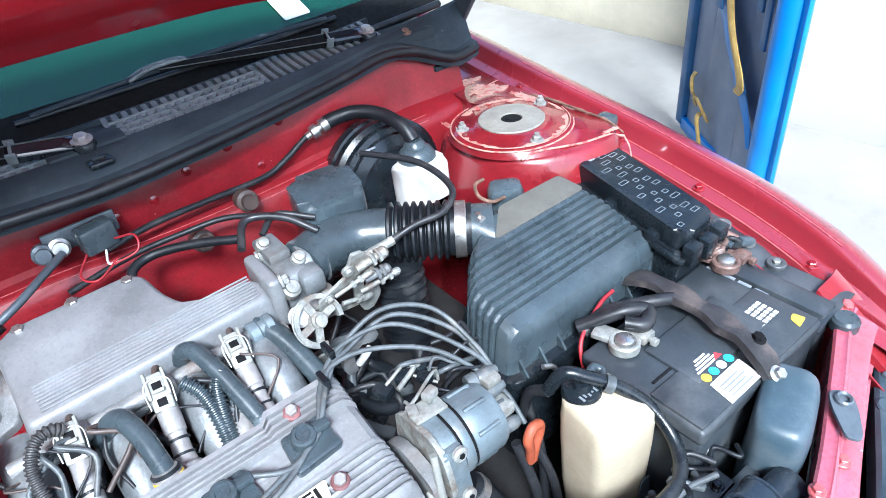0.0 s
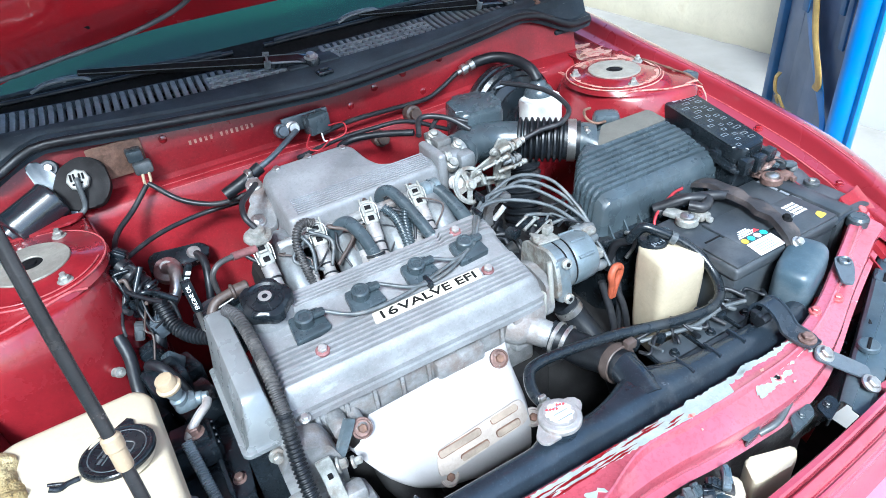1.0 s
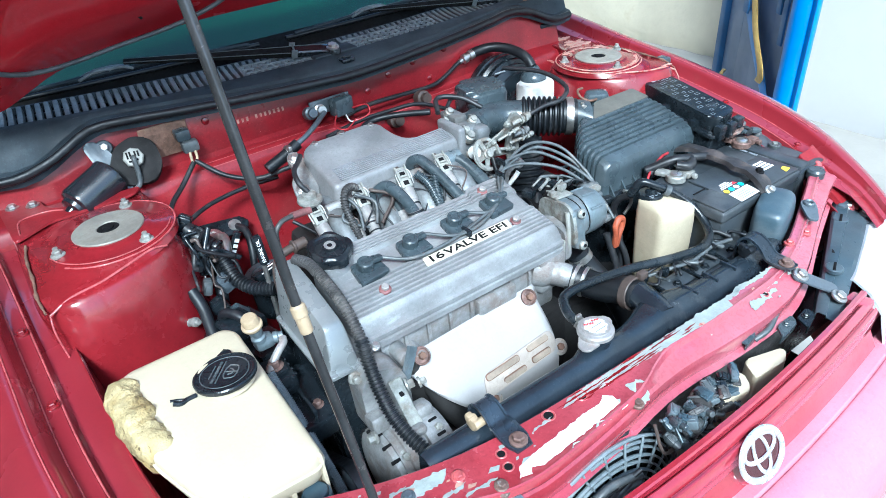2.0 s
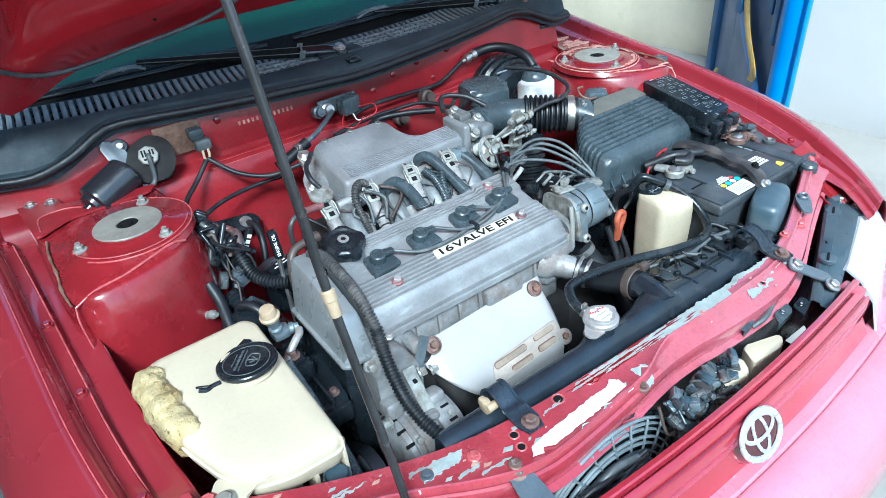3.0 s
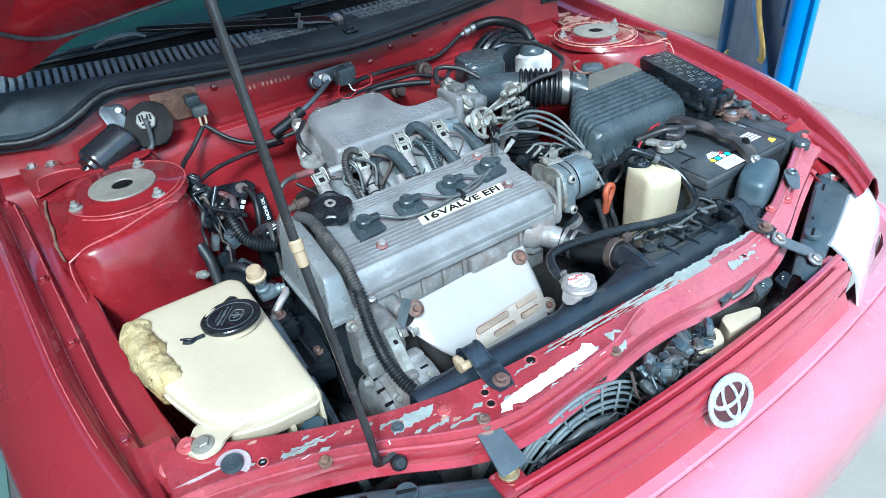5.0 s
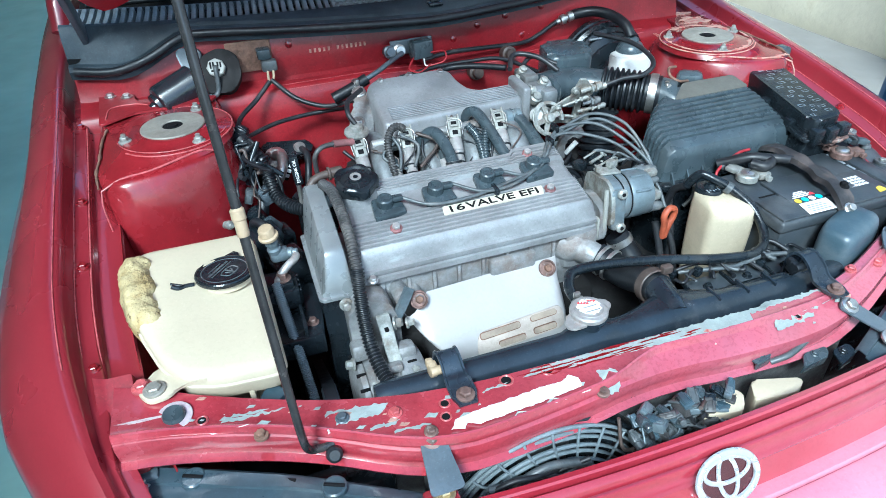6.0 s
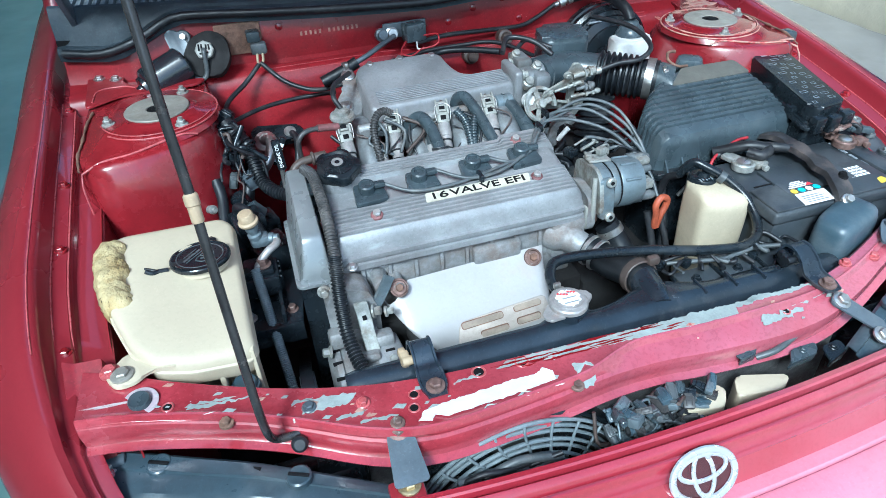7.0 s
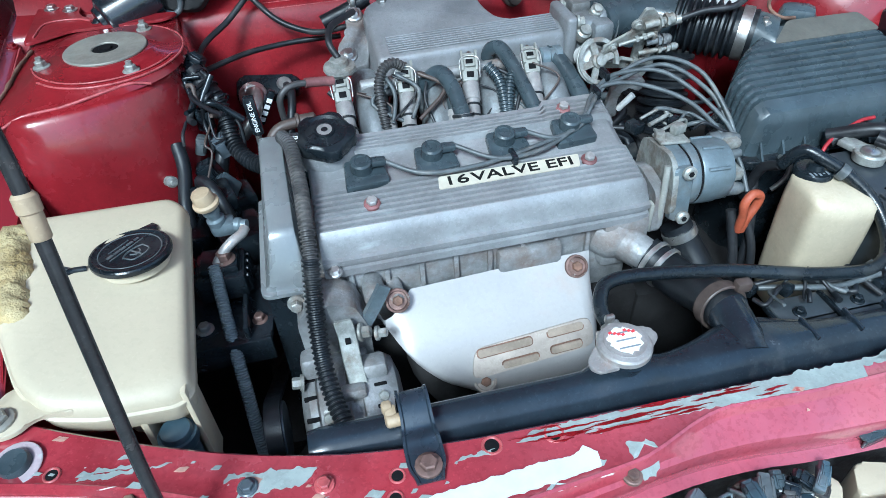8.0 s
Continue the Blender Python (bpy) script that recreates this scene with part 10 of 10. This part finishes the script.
part("hose", tube(B(), [(0.148, -0.318, 0.662), (0.162, -0.335, 0.635), (0.175, -0.37, 0.60), (0.18, -0.42, 0.55), (0.17, -0.47, 0.47)], 0.020, 18, 6), M_RUBBER, lh)
bm = B()
ring(bm, (0.152, -0.322, 0.655), (0.35, -0.4, -0.8), 0.0195, 0.0225, 0.012, 22, 0.001)
part("clamp", bm, M_STEEL, lh)
# fan shroud behind the radiator and its cables
sh = thing("fan_shroud", (0.15, -0.50, 0.40), "black plastic fan shroud behind the radiator", "fan shroud")
part("panel", span(B(), (0.12, -0.522, 0.36), (0.40, -0.505, 0.668), 0.004), M_BATT, sh)
part("motor", rod(B(), (0.27, -0.505, 0.53), (0.27, -0.445, 0.53), 0.05, 24, 0.008), M_BLACKPL, sh)
part("shelf", span(B(), (0.17, -0.515, 0.655), (0.36, -0.475, 0.668), 0.004), M_BATT, sh)
for o in ((0.30, -0.49, 0.676), (0.19, -0.478, 0.684), (0.155, -0.465, 0.68)):
    part("clip", box(B(), o, (0.014, 0.012, 0.014), 0.003, Matrix.Rotation(0.4, 3, "Z")), M_BLACKPL, sh)
solid("loom", tube(B(), [(0.17, -0.46, 0.675), (0.21, -0.478, 0.682), (0.25, -0.488, 0.684), (0.30, -0.488, 0.690), (0.335, -0.50, 0.694)], 0.0035, 8, 6), M_LEAD, "thin pale cable along the fan shroud", "cable", group="shroud cables")
rnd = random.Random(12)
for k in range(12):
    x = 0.15 + 0.018 * k + rnd.uniform(-0.01, 0.01)
    pts = [(x + 0.014 * j + rnd.uniform(-0.006, 0.006), -0.485 + rnd.uniform(-0.022, 0.022), 0.684 + rnd.uniform(-0.008, 0.012)) for j in range(4)]
    solid("loom", tube(B(), pts, rnd.uniform(0.0018, 0.0038), 7, 5), (M_WIRE, M_LEAD, M_RUBBER)[k % 3], "short grubby cable on the fan shroud", "cable", group="shroud cables")
for k in range(6):
    x = 0.16 + 0.036 * k
    part("bolt" if k % 2 else "rib", bolt(B(), (x, -0.50, 0.668), (0, 0, 1), 0.005, 0.005) if k % 2 else span(B(), (x, -0.522, 0.668), (x + 0.004, -0.478, 0.674), 0.001), M_BLACKPL, sh)
solid("loom", tube(B(), [(0.16, -0.455, 0.675), (0.20, -0.465, 0.688), (0.24, -0.476, 0.680), (0.29, -0.482, 0.69)], 0.003, 8, 6), M_WIRE, "thin black cable along the fan shroud", "cable", group="shroud cables")

# ---- condenser fan in front ----
cf = thing("condenser_fan", (-0.155, -0.69, 0.39), "black electric fan behind a ring guard, ahead of the radiator", "fan")
FO, FA = Vector((-0.150, -0.662, 0.510)), Vector((0, -1, 0.06))
fx, fy, fz = frame_of(FA)
for r in (0.030, 0.046, 0.061, 0.075, 0.088, 0.100, 0.111, 0.121, 0.131, 0.140, 0.149, 0.158):
    bm = B()
    seg = 56
    rows = [[FO + fz * (0.014 if r < 0.12 else 0.010 if r < 0.14 else 0.005) + (fx * math.cos(t) + fy * math.sin(t)) * (r + 0.0019 * math.cos(q)) + fz * (0.0032 * math.sin(q)) for q in [2 * math.pi * j / 6 for j in range(6)]] for t in [2 * math.pi * k / seg for k in range(seg)]]
    vs = [[bm.verts.new(p) for p in rw] for rw in rows]
    for k in range(seg):
        for j in range(6):
            bm.faces.new((vs[k][j], vs[k][(j + 1) % 6], vs[(k + 1) % seg][(j + 1) % 6], vs[(k + 1) % seg][j]))
    part("guard_ring", bm, M_GUARD, cf)
for k in range(26):
    a = 2 * math.pi * k / 26
    e = fx * math.cos(a) + fy * math.sin(a)
    e2 = fx * math.cos(a + 0.35) + fy * math.sin(a + 0.35)
    part("guard_spoke", tube(B(), [FO + fz * 0.013 + e * 0.028, FO + fz * 0.013 + (e + e2).normalized() * 0.08, FO + fz * 0.010 + e2 * 0.140, FO + fz * 0.005 + e2 * 0.159], 0.0019, 6, 3), M_GUARD, cf)
part("hub", lathe(B(), FO + fz * 0.0, FA, [(0.036, -0.03), (0.034, 0.010), (0.028, 0.014)], 24), M_BLACKPL, cf)
for k in range(5):
    a = 2 * math.pi * k / 5 + 0.3
    rows = []
    for i in range(7):
        rr2 = lerp(0.034, 0.145, i / 6)
        b = a + 0.5 * i / 6
        e, ee = fx * math.cos(b) + fy * math.sin(b), fx * math.cos(b + 0.55) + fy * math.sin(b + 0.55)
        rows.append([FO + e * rr2 - fz * 0.004, FO + (e + ee).normalized() * rr2 - fz * 0.012, FO + ee * rr2 - fz * 0.02])
    part("blade", shell(B(), rows, 0.002), M_BLACKPL, cf)
part("shroud_ring", ring(B(), FO - fz * 0.032, FA, 0.155, 0.162, 0.030, 56, 0.003), M_BLACKPL, cf)
bm = B()
rnd = random.Random(21)
solid("condenser", span(B(), (-0.30, -0.628, 0.30), (0.34, -0.612, 0.640)), M_CORE, "dark finned condenser in front of the radiator", "condenser")

# connectors, relays and cables behind the grille
for k in range(44):
    x = rnd.uniform(-0.045, 0.105)
    y = -0.672 + rnd.uniform(-0.018, 0.014)
    z = 0.652 + rnd.uniform(-0.03, 0.014) - 0.12 * max(0, x - 0.05)
    mat = (M_GREYPL, M_CONDUIT, M_COVER, M_LEAD, M_DIST, M_BLACKPL)[k % 6]
    bm = B()
    R = Euler((rnd.uniform(-0.5, 0.5), rnd.uniform(-0.5, 0.5), rnd.uniform(0, 3))).to_matrix()
    s = (rnd.uniform(0.012, 0.024), rnd.uniform(0.009, 0.015), rnd.uniform(0.008, 0.014))
    c = Vector((x, y, z))
    box(bm, c, s, 0.002, R)
    box(bm, c + R @ Vector((s[0] * 0.5, 0, 0)), (0.008, s[1] * 0.7, s[2] * 0.7), 0.0015, R)
    box(bm, c + R @ Vector((-s[0] * 0.1, 0, s[2] * 0.5)), (s[0] * 0.5, s[1] * 0.5, 0.003), 0.0008, R)
    for e in (-0.3, 0.3):
        box(bm, c + R @ Vector((s[0] * 0.1, s[1] * e, s[2] * 0.5)), (s[0] * 0.8, 0.0012, 0.002), 0.0004, R)
    if k % 3 == 0:
        lathe(bm, c + R @ Vector((-s[0] * 0.5, 0, 0)), R @ Vector((-1, 0, 0)), [(s[2] * 0.4, 0), (s[2] * 0.4, 0.008), (s[2] * 0.3, 0.009)], 14)
    solid("wire_connector", bm, mat, "dusty grey plastic wire connector behind the grille", "connector", group="connectors behind the grille")
for k in range(30):
    x = rnd.uniform(-0.06, 0.06)
    pts = [(x + rnd.uniform(-0.03, 0.03) + 0.012 * j, -0.675 + rnd.uniform(-0.02, 0.02), 0.660 - 0.012 * j + rnd.uniform(-0.03, 0.012)) for j in range(5)]
    solid("loom", tube(B(), pts, rnd.uniform(0.0014, 0.0032), 6, 5), (M_WIRE, M_LEAD, M_WIREBROWN, M_DIST)[k % 4], "tangled dusty cable behind the grille", "cable", group="cables behind the grille")
for k in range(6):
    pts = [(-0.235 + 0.03 * j + rnd.uniform(-0.01, 0.01), -0.684 + rnd.uniform(-0.006, 0.006), 0.622 + 0.012 * math.sin(j + k) + rnd.uniform(-0.006, 0.006)) for j in range(5)]
    solid("loom", tube(B(), pts, rnd.uniform(0.003, 0.006), 7, 5), (M_WIRE, M_LEAD)[k % 2], "dusty cable lying across the fan guard", "cable", group="cables behind the grille")
for poly, z in (([(0.050, -0.686), (0.108, -0.696), (0.128, -0.668), (0.088, -0.650)], 0.641), ([(0.134, -0.686), (0.200, -0.693), (0.222, -0.676), (0.152, -0.654)], 0.637)):
    bm = B()
    prism(bm, rounded(poly, 0.009, 4), 0.05, Matrix.Translation((0, 0, z - 0.05)), 0.008, 3)
    solid("lamp_back", bm, M_CREAM, "cream plastic housing behind the grille header", "housing", group="cream housings")
# flat slate plates and a dark strut behind the housings
for pts, z, turn, mat, lab in (([(0.158, -0.650), (0.184, -0.648), (0.190, -0.640), (0.176, -0.634), (0.156, -0.638)], 0.662, -0.10, M_GREYPL, "dusty grey folded bracket behind the grille"),
                               ([(0.225, -0.668), (0.275, -0.662), (0.282, -0.648), (0.240, -0.650)], 0.646, 0.06, M_GREYPL, "slate grey sheet bracket behind the grille"),
                               ([(0.285, -0.676), (0.318, -0.668), (0.318, -0.652), (0.290, -0.654)], 0.640, -0.12, M_BLACKPL, "dark steel bracket behind the grille")):
    cx, cy = sum(p[0] for p in pts) / len(pts), sum(p[1] for p in pts) / len(pts)
    m4 = Matrix.Translation((cx, cy, z)) @ Matrix.Rotation(turn, 4, "Y") @ Matrix.Rotation(0.12, 4, "X")
    bm = B()
    prism(bm, rounded([(p[0] - cx, p[1] - cy) for p in pts], 0.004), 0.003, m4, 0.001, 1)
    e0, e1 = Vector((pts[0][0] - cx, pts[0][1] - cy, -0.006)), Vector((pts[1][0] - cx, pts[1][1] - cy, -0.006))
    d = e1 - e0
    box(bm, m4 @ ((e0 + e1) / 2), (d.length * 0.9, 0.003, 0.016), 0.001, m4.to_3x3() @ Matrix.Rotation(math.atan2(d.y, d.x), 3, "Z"))
    bolt(bm, m4 @ Vector((0, 0.002, 0.003)), (0, -0.1, 1), 0.004, 0.003)
    solid("bracket", bm, mat, lab, "bracket", group="grille brackets")
bm = B()
tube(bm, [(0.190, -0.645, 0.648), (0.215, -0.650, 0.658), (0.250, -0.640, 0.662), (0.278, -0.632, 0.672)], 0.0045, 12, 5)
solid("stay", bm, M_LEAD, "dusty grey bent stay behind the grille", "stay")

# ---- bonnet prop ----
pr = thing("bonnet_prop", (-0.42, -0.595, 0.70), "dark bonnet prop rod with a beige plastic grip", "prop rod")
bm = B()
tube(bm, [(-0.400, -0.603, 0.698), (-0.416, -0.606, 0.700), (-0.428, -0.612, 0.712), (-0.431, -0.622, 0.745), (-0.433, -0.612, 0.80), (-0.4362, -0.5815, 0.90), (-0.4392, -0.5507, 1.0), (-0.4415, -0.5355, 1.08), (-0.447, -0.481, 1.30), (-0.4625, -0.398, 1.60), (-0.463, -0.394, 1.612)], 0.0047, 12, 5)
part("rod", bm, M_ROD, pr, "scratched dark steel rod")
part("grip", lathe(B(), (-0.4382, -0.5600, 0.969), Vector((-0.003, 0.031, 0.1)), [(0.0052, 0), (0.0060, 0.0015), (0.0060, 0.016), (0.0070, 0.017), (0.0070, 0.026), (0.0055, 0.028)], 12), M_PEACH, pr, "beige plastic grip")
part("pivot", lathe(B(), (-0.402, -0.610, 0.690), (0, -0.7, 0.6), [(0.009, 0), (0.010, 0.004), (0.009, 0.012), (0.006, 0.015)], 18), M_RUBBER, pr, "black rubber pivot bush")

# ---- valves and looms by the firewall, belt side ----
ev = thing("vacuum_valve", (-0.35, 0.13, 0.68), "grey metal vacuum valve on the firewall with small hoses", "valve")
bm = B()
prism(bm, rounded([(-0.05, -0.02), (0.055, -0.014), (0.055, 0.014), (-0.045, 0.026)], 0.012), 0.022, Matrix.Translation((-0.350, 0.135, 0.700)) @ Matrix.Rotation(radians(35), 4, "X"), 0.006)
part("bracket", bm, M_BLACKPL, ev)
bm = B()
lathe(bm, (-0.372, 0.108, 0.706), (0, -0.6, 0.8), [(0.022, 0), (0.024, 0.004), (0.022, 0.016), (0.012, 0.022), (0.010, 0.03)], 20)
lathe(bm, (-0.322, 0.132, 0.706), (0.1, -0.6, 0.8), [(0.016, 0), (0.017, 0.01), (0.010, 0.018)], 18)
part("diaphragm", bm, M_STEEL, ev)
part("hose", tube(B(), [(-0.318, 0.12, 0.715), (-0.312, 0.09, 0.715), (-0.318, 0.06, 0.69), (-0.33, 0.04, 0.65)], 0.007, 10, 5), M_RUBBER, ev)
part("hose", tube(B(), [(-0.372, 0.09, 0.725), (-0.362, 0.06, 0.735), (-0.372, 0.03, 0.715), (-0.395, 0.02, 0.69)], 0.010, 10, 5), M_STEEL, ev)
lb = part("tag", box(B(), (-0.352, 0.045, 0.72), (0.012, 0.012, 0.06), 0.004, Matrix.Rotation(0.5, 3, "Y")), M_BLACKPL, ev, "black sleeve with white printed marks")
for k in range(4):
    part("print_bar", box(B(), Vector((-0.352, 0.0385, 0.72)) + Matrix.Rotation(0.5, 3, "Y") @ Vector((0, 0, -0.018 + 0.011 * k)), (0.008, 0.001, 0.007), 0, Matrix.Rotation(0.5, 3, "Y")), M_PAPER, lb)
hn = thing("engine_loom", (-0.41, -0.05, 0.68), "taped black wiring loom with grey plugs beside the strut tower", "wiring loom")
bm = B()
corrugated(bm, [(-0.420, -0.035, 0.812), (-0.404, -0.055, 0.795), (-0.397, -0.072, 0.770), (-0.392, -0.095, 0.745), (-0.375, -0.125, 0.735), (-0.350, -0.150, 0.735)], 0.0105, 0.006, 0.0014, 12)
part("conduit", bm, M_RUBBER, hn, "black corrugated conduit")
part("tape", tube(B(), [(-0.428, -0.022, 0.822), (-0.418, -0.038, 0.810), (-0.405, -0.054, 0.796)], 0.0125, 12, 5), M_WIRE, hn, "black tape wrapping")
rnd = random.Random(23)
for o, s3, mat in (((-0.432, -0.030, 0.808), (0.034, 0.020, 0.022), M_BLACKPL), ((-0.428, -0.005, 0.822), (0.022, 0.020, 0.030), M_BLACKPL), ((-0.415, -0.052, 0.782), (0.028, 0.018, 0.020), M_GREYPL), ((-0.425, -0.062, 0.770), (0.020, 0.016, 0.030), M_BLACKPL), ((-0.408, -0.085, 0.740), (0.022, 0.018, 0.030), M_DKSTEEL), ((-0.430, -0.110, 0.715), (0.026, 0.024, 0.034), M_BLACKPL), ((-0.412, -0.135, 0.705), (0.020, 0.03, 0.03), M_GREYPL), ((-0.436, -0.085, 0.745), (0.014, 0.014, 0.026), M_LEAD)):
    bm = B()
    R = Matrix.Rotation(rnd.uniform(-0.7, 0.7), 3, "Y") @ Matrix.Rotation(rnd.uniform(-0.6, 0.6), 3, "Z")
    box(bm, o, s3, 0.003, R)
    box(bm, Vector(o) + R @ Vector((0, -s3[1] * 0.5, 0)), (s3[0] * 0.6, 0.004, s3[2] * 0.5), 0.001, R)
    box(bm, Vector(o) + R @ Vector((0, 0, s3[2] * 0.5)), (s3[0] * 0.75, s3[1] * 0.7, 0.004), 0.001, R)
    part("plug", bm, mat, hn)
for k in range(14):
    a = Vector((rnd.uniform(-0.440, -0.400), rnd.uniform(-0.07, 0.01), rnd.uniform(0.765, 0.830)))
    pts = [a]
    for j in range(4):
        a = a + Vector((rnd.uniform(-0.022, 0.022), rnd.uniform(-0.036, 0.006), rnd.uniform(-0.030, 0.004)))
        pts.append(a)
    part("cable", tube(B(), pts, rnd.choice((0.0016, 0.0022, 0.003, 0.0045)), 7, 5), (M_WIRE, M_RUBBER, M_WIRE, M_BLACKPL, M_WIREBROWN)[k % 5], hn)
for k in range(3):
    part("cable_tie", ring(B(), (-0.424 + 0.012 * k, -0.028 - 0.016 * k, 0.818 - 0.012 * k), (0.5, -0.7, -0.6), 0.0125, 0.0138, 0.003, 16), M_BLACKPL, hn)
bx = thing("relay_box", (-0.42, -0.16, 0.62), "black relay boxes between strut tower and engine", "relay box")
for o, s in (((-0.425, -0.165, 0.70), (0.05, 0.05, 0.05)), ((-0.40, -0.20, 0.66), (0.06, 0.06, 0.06)), ((-0.405, -0.13, 0.66), (0.05, 0.05, 0.07)), ((-0.455, -0.19, 0.66), (0.03, 0.05, 0.06))):
    part("box", box(B(), o, s, 0.006, Matrix.Rotation(0.3, 3, "Z")), M_BLACKPL, bx)
# oil dipstick with its printed grip
dp = thing("dipstick", (-0.335, -0.165, 0.78), "black dipstick grip with white printed marks", "dipstick")
bm = B()
gm = Matrix.Translation((-0.354, -0.136, 0.806)) @ Matrix.Rotation(-0.06, 4, "Y")
prism(bm, rounded([(-0.0068, -0.026), (0.0068, -0.026), (0.0068, 0.026), (-0.0068, 0.026)], 0.003), 0.008, gm @ Matrix.Rotation(radians(90), 4, "X"), 0.002, 2)
g = part("grip", bm, M_BLACKPL, dp)
lettering("lettering", "ENGINE OIL", 0.0078, gm @ Matrix.Translation((0, -0.0083, 0.0)) @ Matrix.Rotation(radians(90), 4, "X") @ Matrix.Rotation(radians(90), 4, "Z"), M_PAPER, g, "white letters", 0.0003, 0.042)
part("stem", rod(B(), (-0.354, -0.139, 0.785), (-0.355, -0.145, 0.60), 0.004, 12), M_STEEL, dp)
# flat round reservoir behind the timing cover
fr = thing("fluid_reservoir", (-0.322, -0.022, 0.60), "black steering fluid reservoir with a flat round cap", "reservoir")
part("body", lathe(B(), (-0.322, -0.022, 0.60), (0, 0, 1), [(0.030, 0), (0.036, 0.01), (0.037, 0.066), (0.032, 0.075)], 28), M_BLACKPL, fr)
fc = part("cap", lathe(B(), (-0.322, -0.022, 0.674), (0, -0.06, 1), [(0.036, 0), (0.043, 0.001), (0.044, 0.005), (0.042, 0.008), (0.031, 0.009), (0.0295, 0.0075), (0.006, 0.0085), (0.0, 0.0095)], 36), M_GREYPL, fr, "dusty flat round cap")
gd = part("handle", box(B(), (-0.318, -0.026, 0.690), (0.070, 0.020, 0.016), 0.006, Matrix.Rotation(0.35, 3, "Z")), M_BLACKPL, fc, "black cap handle with white marks")
part("print_bar", box(B(), (-0.316, -0.0335, 0.6985), (0.046, 0.0024, 0.0012), 0, Matrix.Rotation(0.35, 3, "Z")), M_PAPER, gd)
part("print_bar", box(B(), (-0.320, -0.026, 0.6985), (0.022, 0.0024, 0.0012), 0, Matrix.Rotation(0.35, 3, "Z")), M_PAPER, gd)
# round black canister low beside the loom, and hoses in front of the inner wing
cn2 = thing("canister", (-0.446, -0.128, 0.56), "round black canister low beside the inner wing", "canister")
part("body", lathe(B(), (-0.446, -0.128, 0.56), (0.05, -0.1, 1), [(0.034, 0), (0.036, 0.01), (0.036, 0.125), (0.030, 0.138), (0.012, 0.142), (0.010, 0.155)], 28), M_BLACKPL, cn2)
part("band", ring(B(), (-0.4425, -0.134, 0.640), (0.05, -0.1, 1), 0.0355, 0.038, 0.010, 28, 0.001), M_DKSTEEL, cn2)
for pts, q in (([(-0.441, -0.142, 0.712), (-0.436, -0.155, 0.735), (-0.420, -0.180, 0.735), (-0.405, -0.205, 0.705), (-0.40, -0.23, 0.66)], 0.0075), ([(-0.462, -0.10, 0.76), (-0.458, -0.125, 0.735), (-0.462, -0.17, 0.70), (-0.452, -0.21, 0.655), (-0.43, -0.24, 0.60)], 0.009), ([(-0.40, -0.03, 0.76), (-0.415, -0.07, 0.72), (-0.425, -0.10, 0.67), (-0.41, -0.15, 0.60)], 0.010)):
    part("hose", tube(B(), pts, q, 12, 6), M_RUBBER, cn2, "black rubber hose")
# service valve with its beige cap
sv = thing("service_valve", (-0.42, -0.25, 0.72), "air-conditioning service valve with a beige dust cap", "valve")
vax = Vector((-0.15, -0.1, 1)).normalized()
vo = Vector((-0.419, -0.242, 0.756))
part("cap", lathe(B(), vo, vax, [(0.0145, 0), (0.0155, 0.002), (0.0155, 0.005), (0.0125, 0.007), (0.0120, 0.017), (0.0105, 0.0195), (0.006, 0.0205)], 18, wave=lambda a, k: 1 + 0.03 * math.sin(a * 9)), M_PEACH, sv, "beige plastic cap")
bm = B()
lathe(bm, vo - vax * 0.03, vax, [(0.011, 0), (0.011, 0.008), (0.0075, 0.010), (0.0075, 0.016), (0.010, 0.018), (0.010, 0.024), (0.0075, 0.026), (0.0075, 0.03)], 14)
box(bm, vo - vax * 0.036 + Vector((0.004, 0, 0)), (0.030, 0.024, 0.020), 0.007)
lathe(bm, vo - vax * 0.036 + Vector((0.018, -0.002, 0)), (1, -0.3, 0), [(0.009, 0), (0.009, 0.006), (0.007, 0.008), (0.007, 0.014)], 12)
part("body", bm, M_DIST, sv, "grimy cast valve body")
part("pipe", tube(B(), [vo + Vector((0.034, -0.008, -0.036)), vo + Vector((0.030, -0.018, -0.036)), vo + Vector((0.018, -0.028, -0.038)), vo + Vector((0.004, -0.034, -0.050)), vo + Vector((-0.010, -0.040, -0.075)), vo + Vector((-0.018, -0.045, -0.13))], 0.0060, 12, 6), M_CAP, sv, "bright bent aluminium pipe")
bm = B()
corrugated(bm, [(-0.425, -0.285, 0.70), (-0.418, -0.34, 0.66), (-0.41, -0.40, 0.60), (-0.405, -0.44, 0.54), (-0.40, -0.47, 0.46)], 0.0070, 0.0030, 0.0007, 10)
solid("conduit", bm, M_GUARD, "dusty grey corrugated conduit beside the washer tank", "conduit")
# small port on the tower face
bm = B()
ax = (0.55, -0.8, 0.2)
lathe(bm, (-0.486, -0.118, 0.722), ax, [(0.012, -0.01), (0.012, 0.003), (0.008, 0.005), (0.0055, 0.006), (0.0055, 0.013), (0.0075, 0.014), (0.0075, 0.020), (0.004, 0.021), (0.004, 0.026)], 16)
solid("pressure_switch", bm, M_ZINC, "small metal pressure switch on the strut tower", "switch")
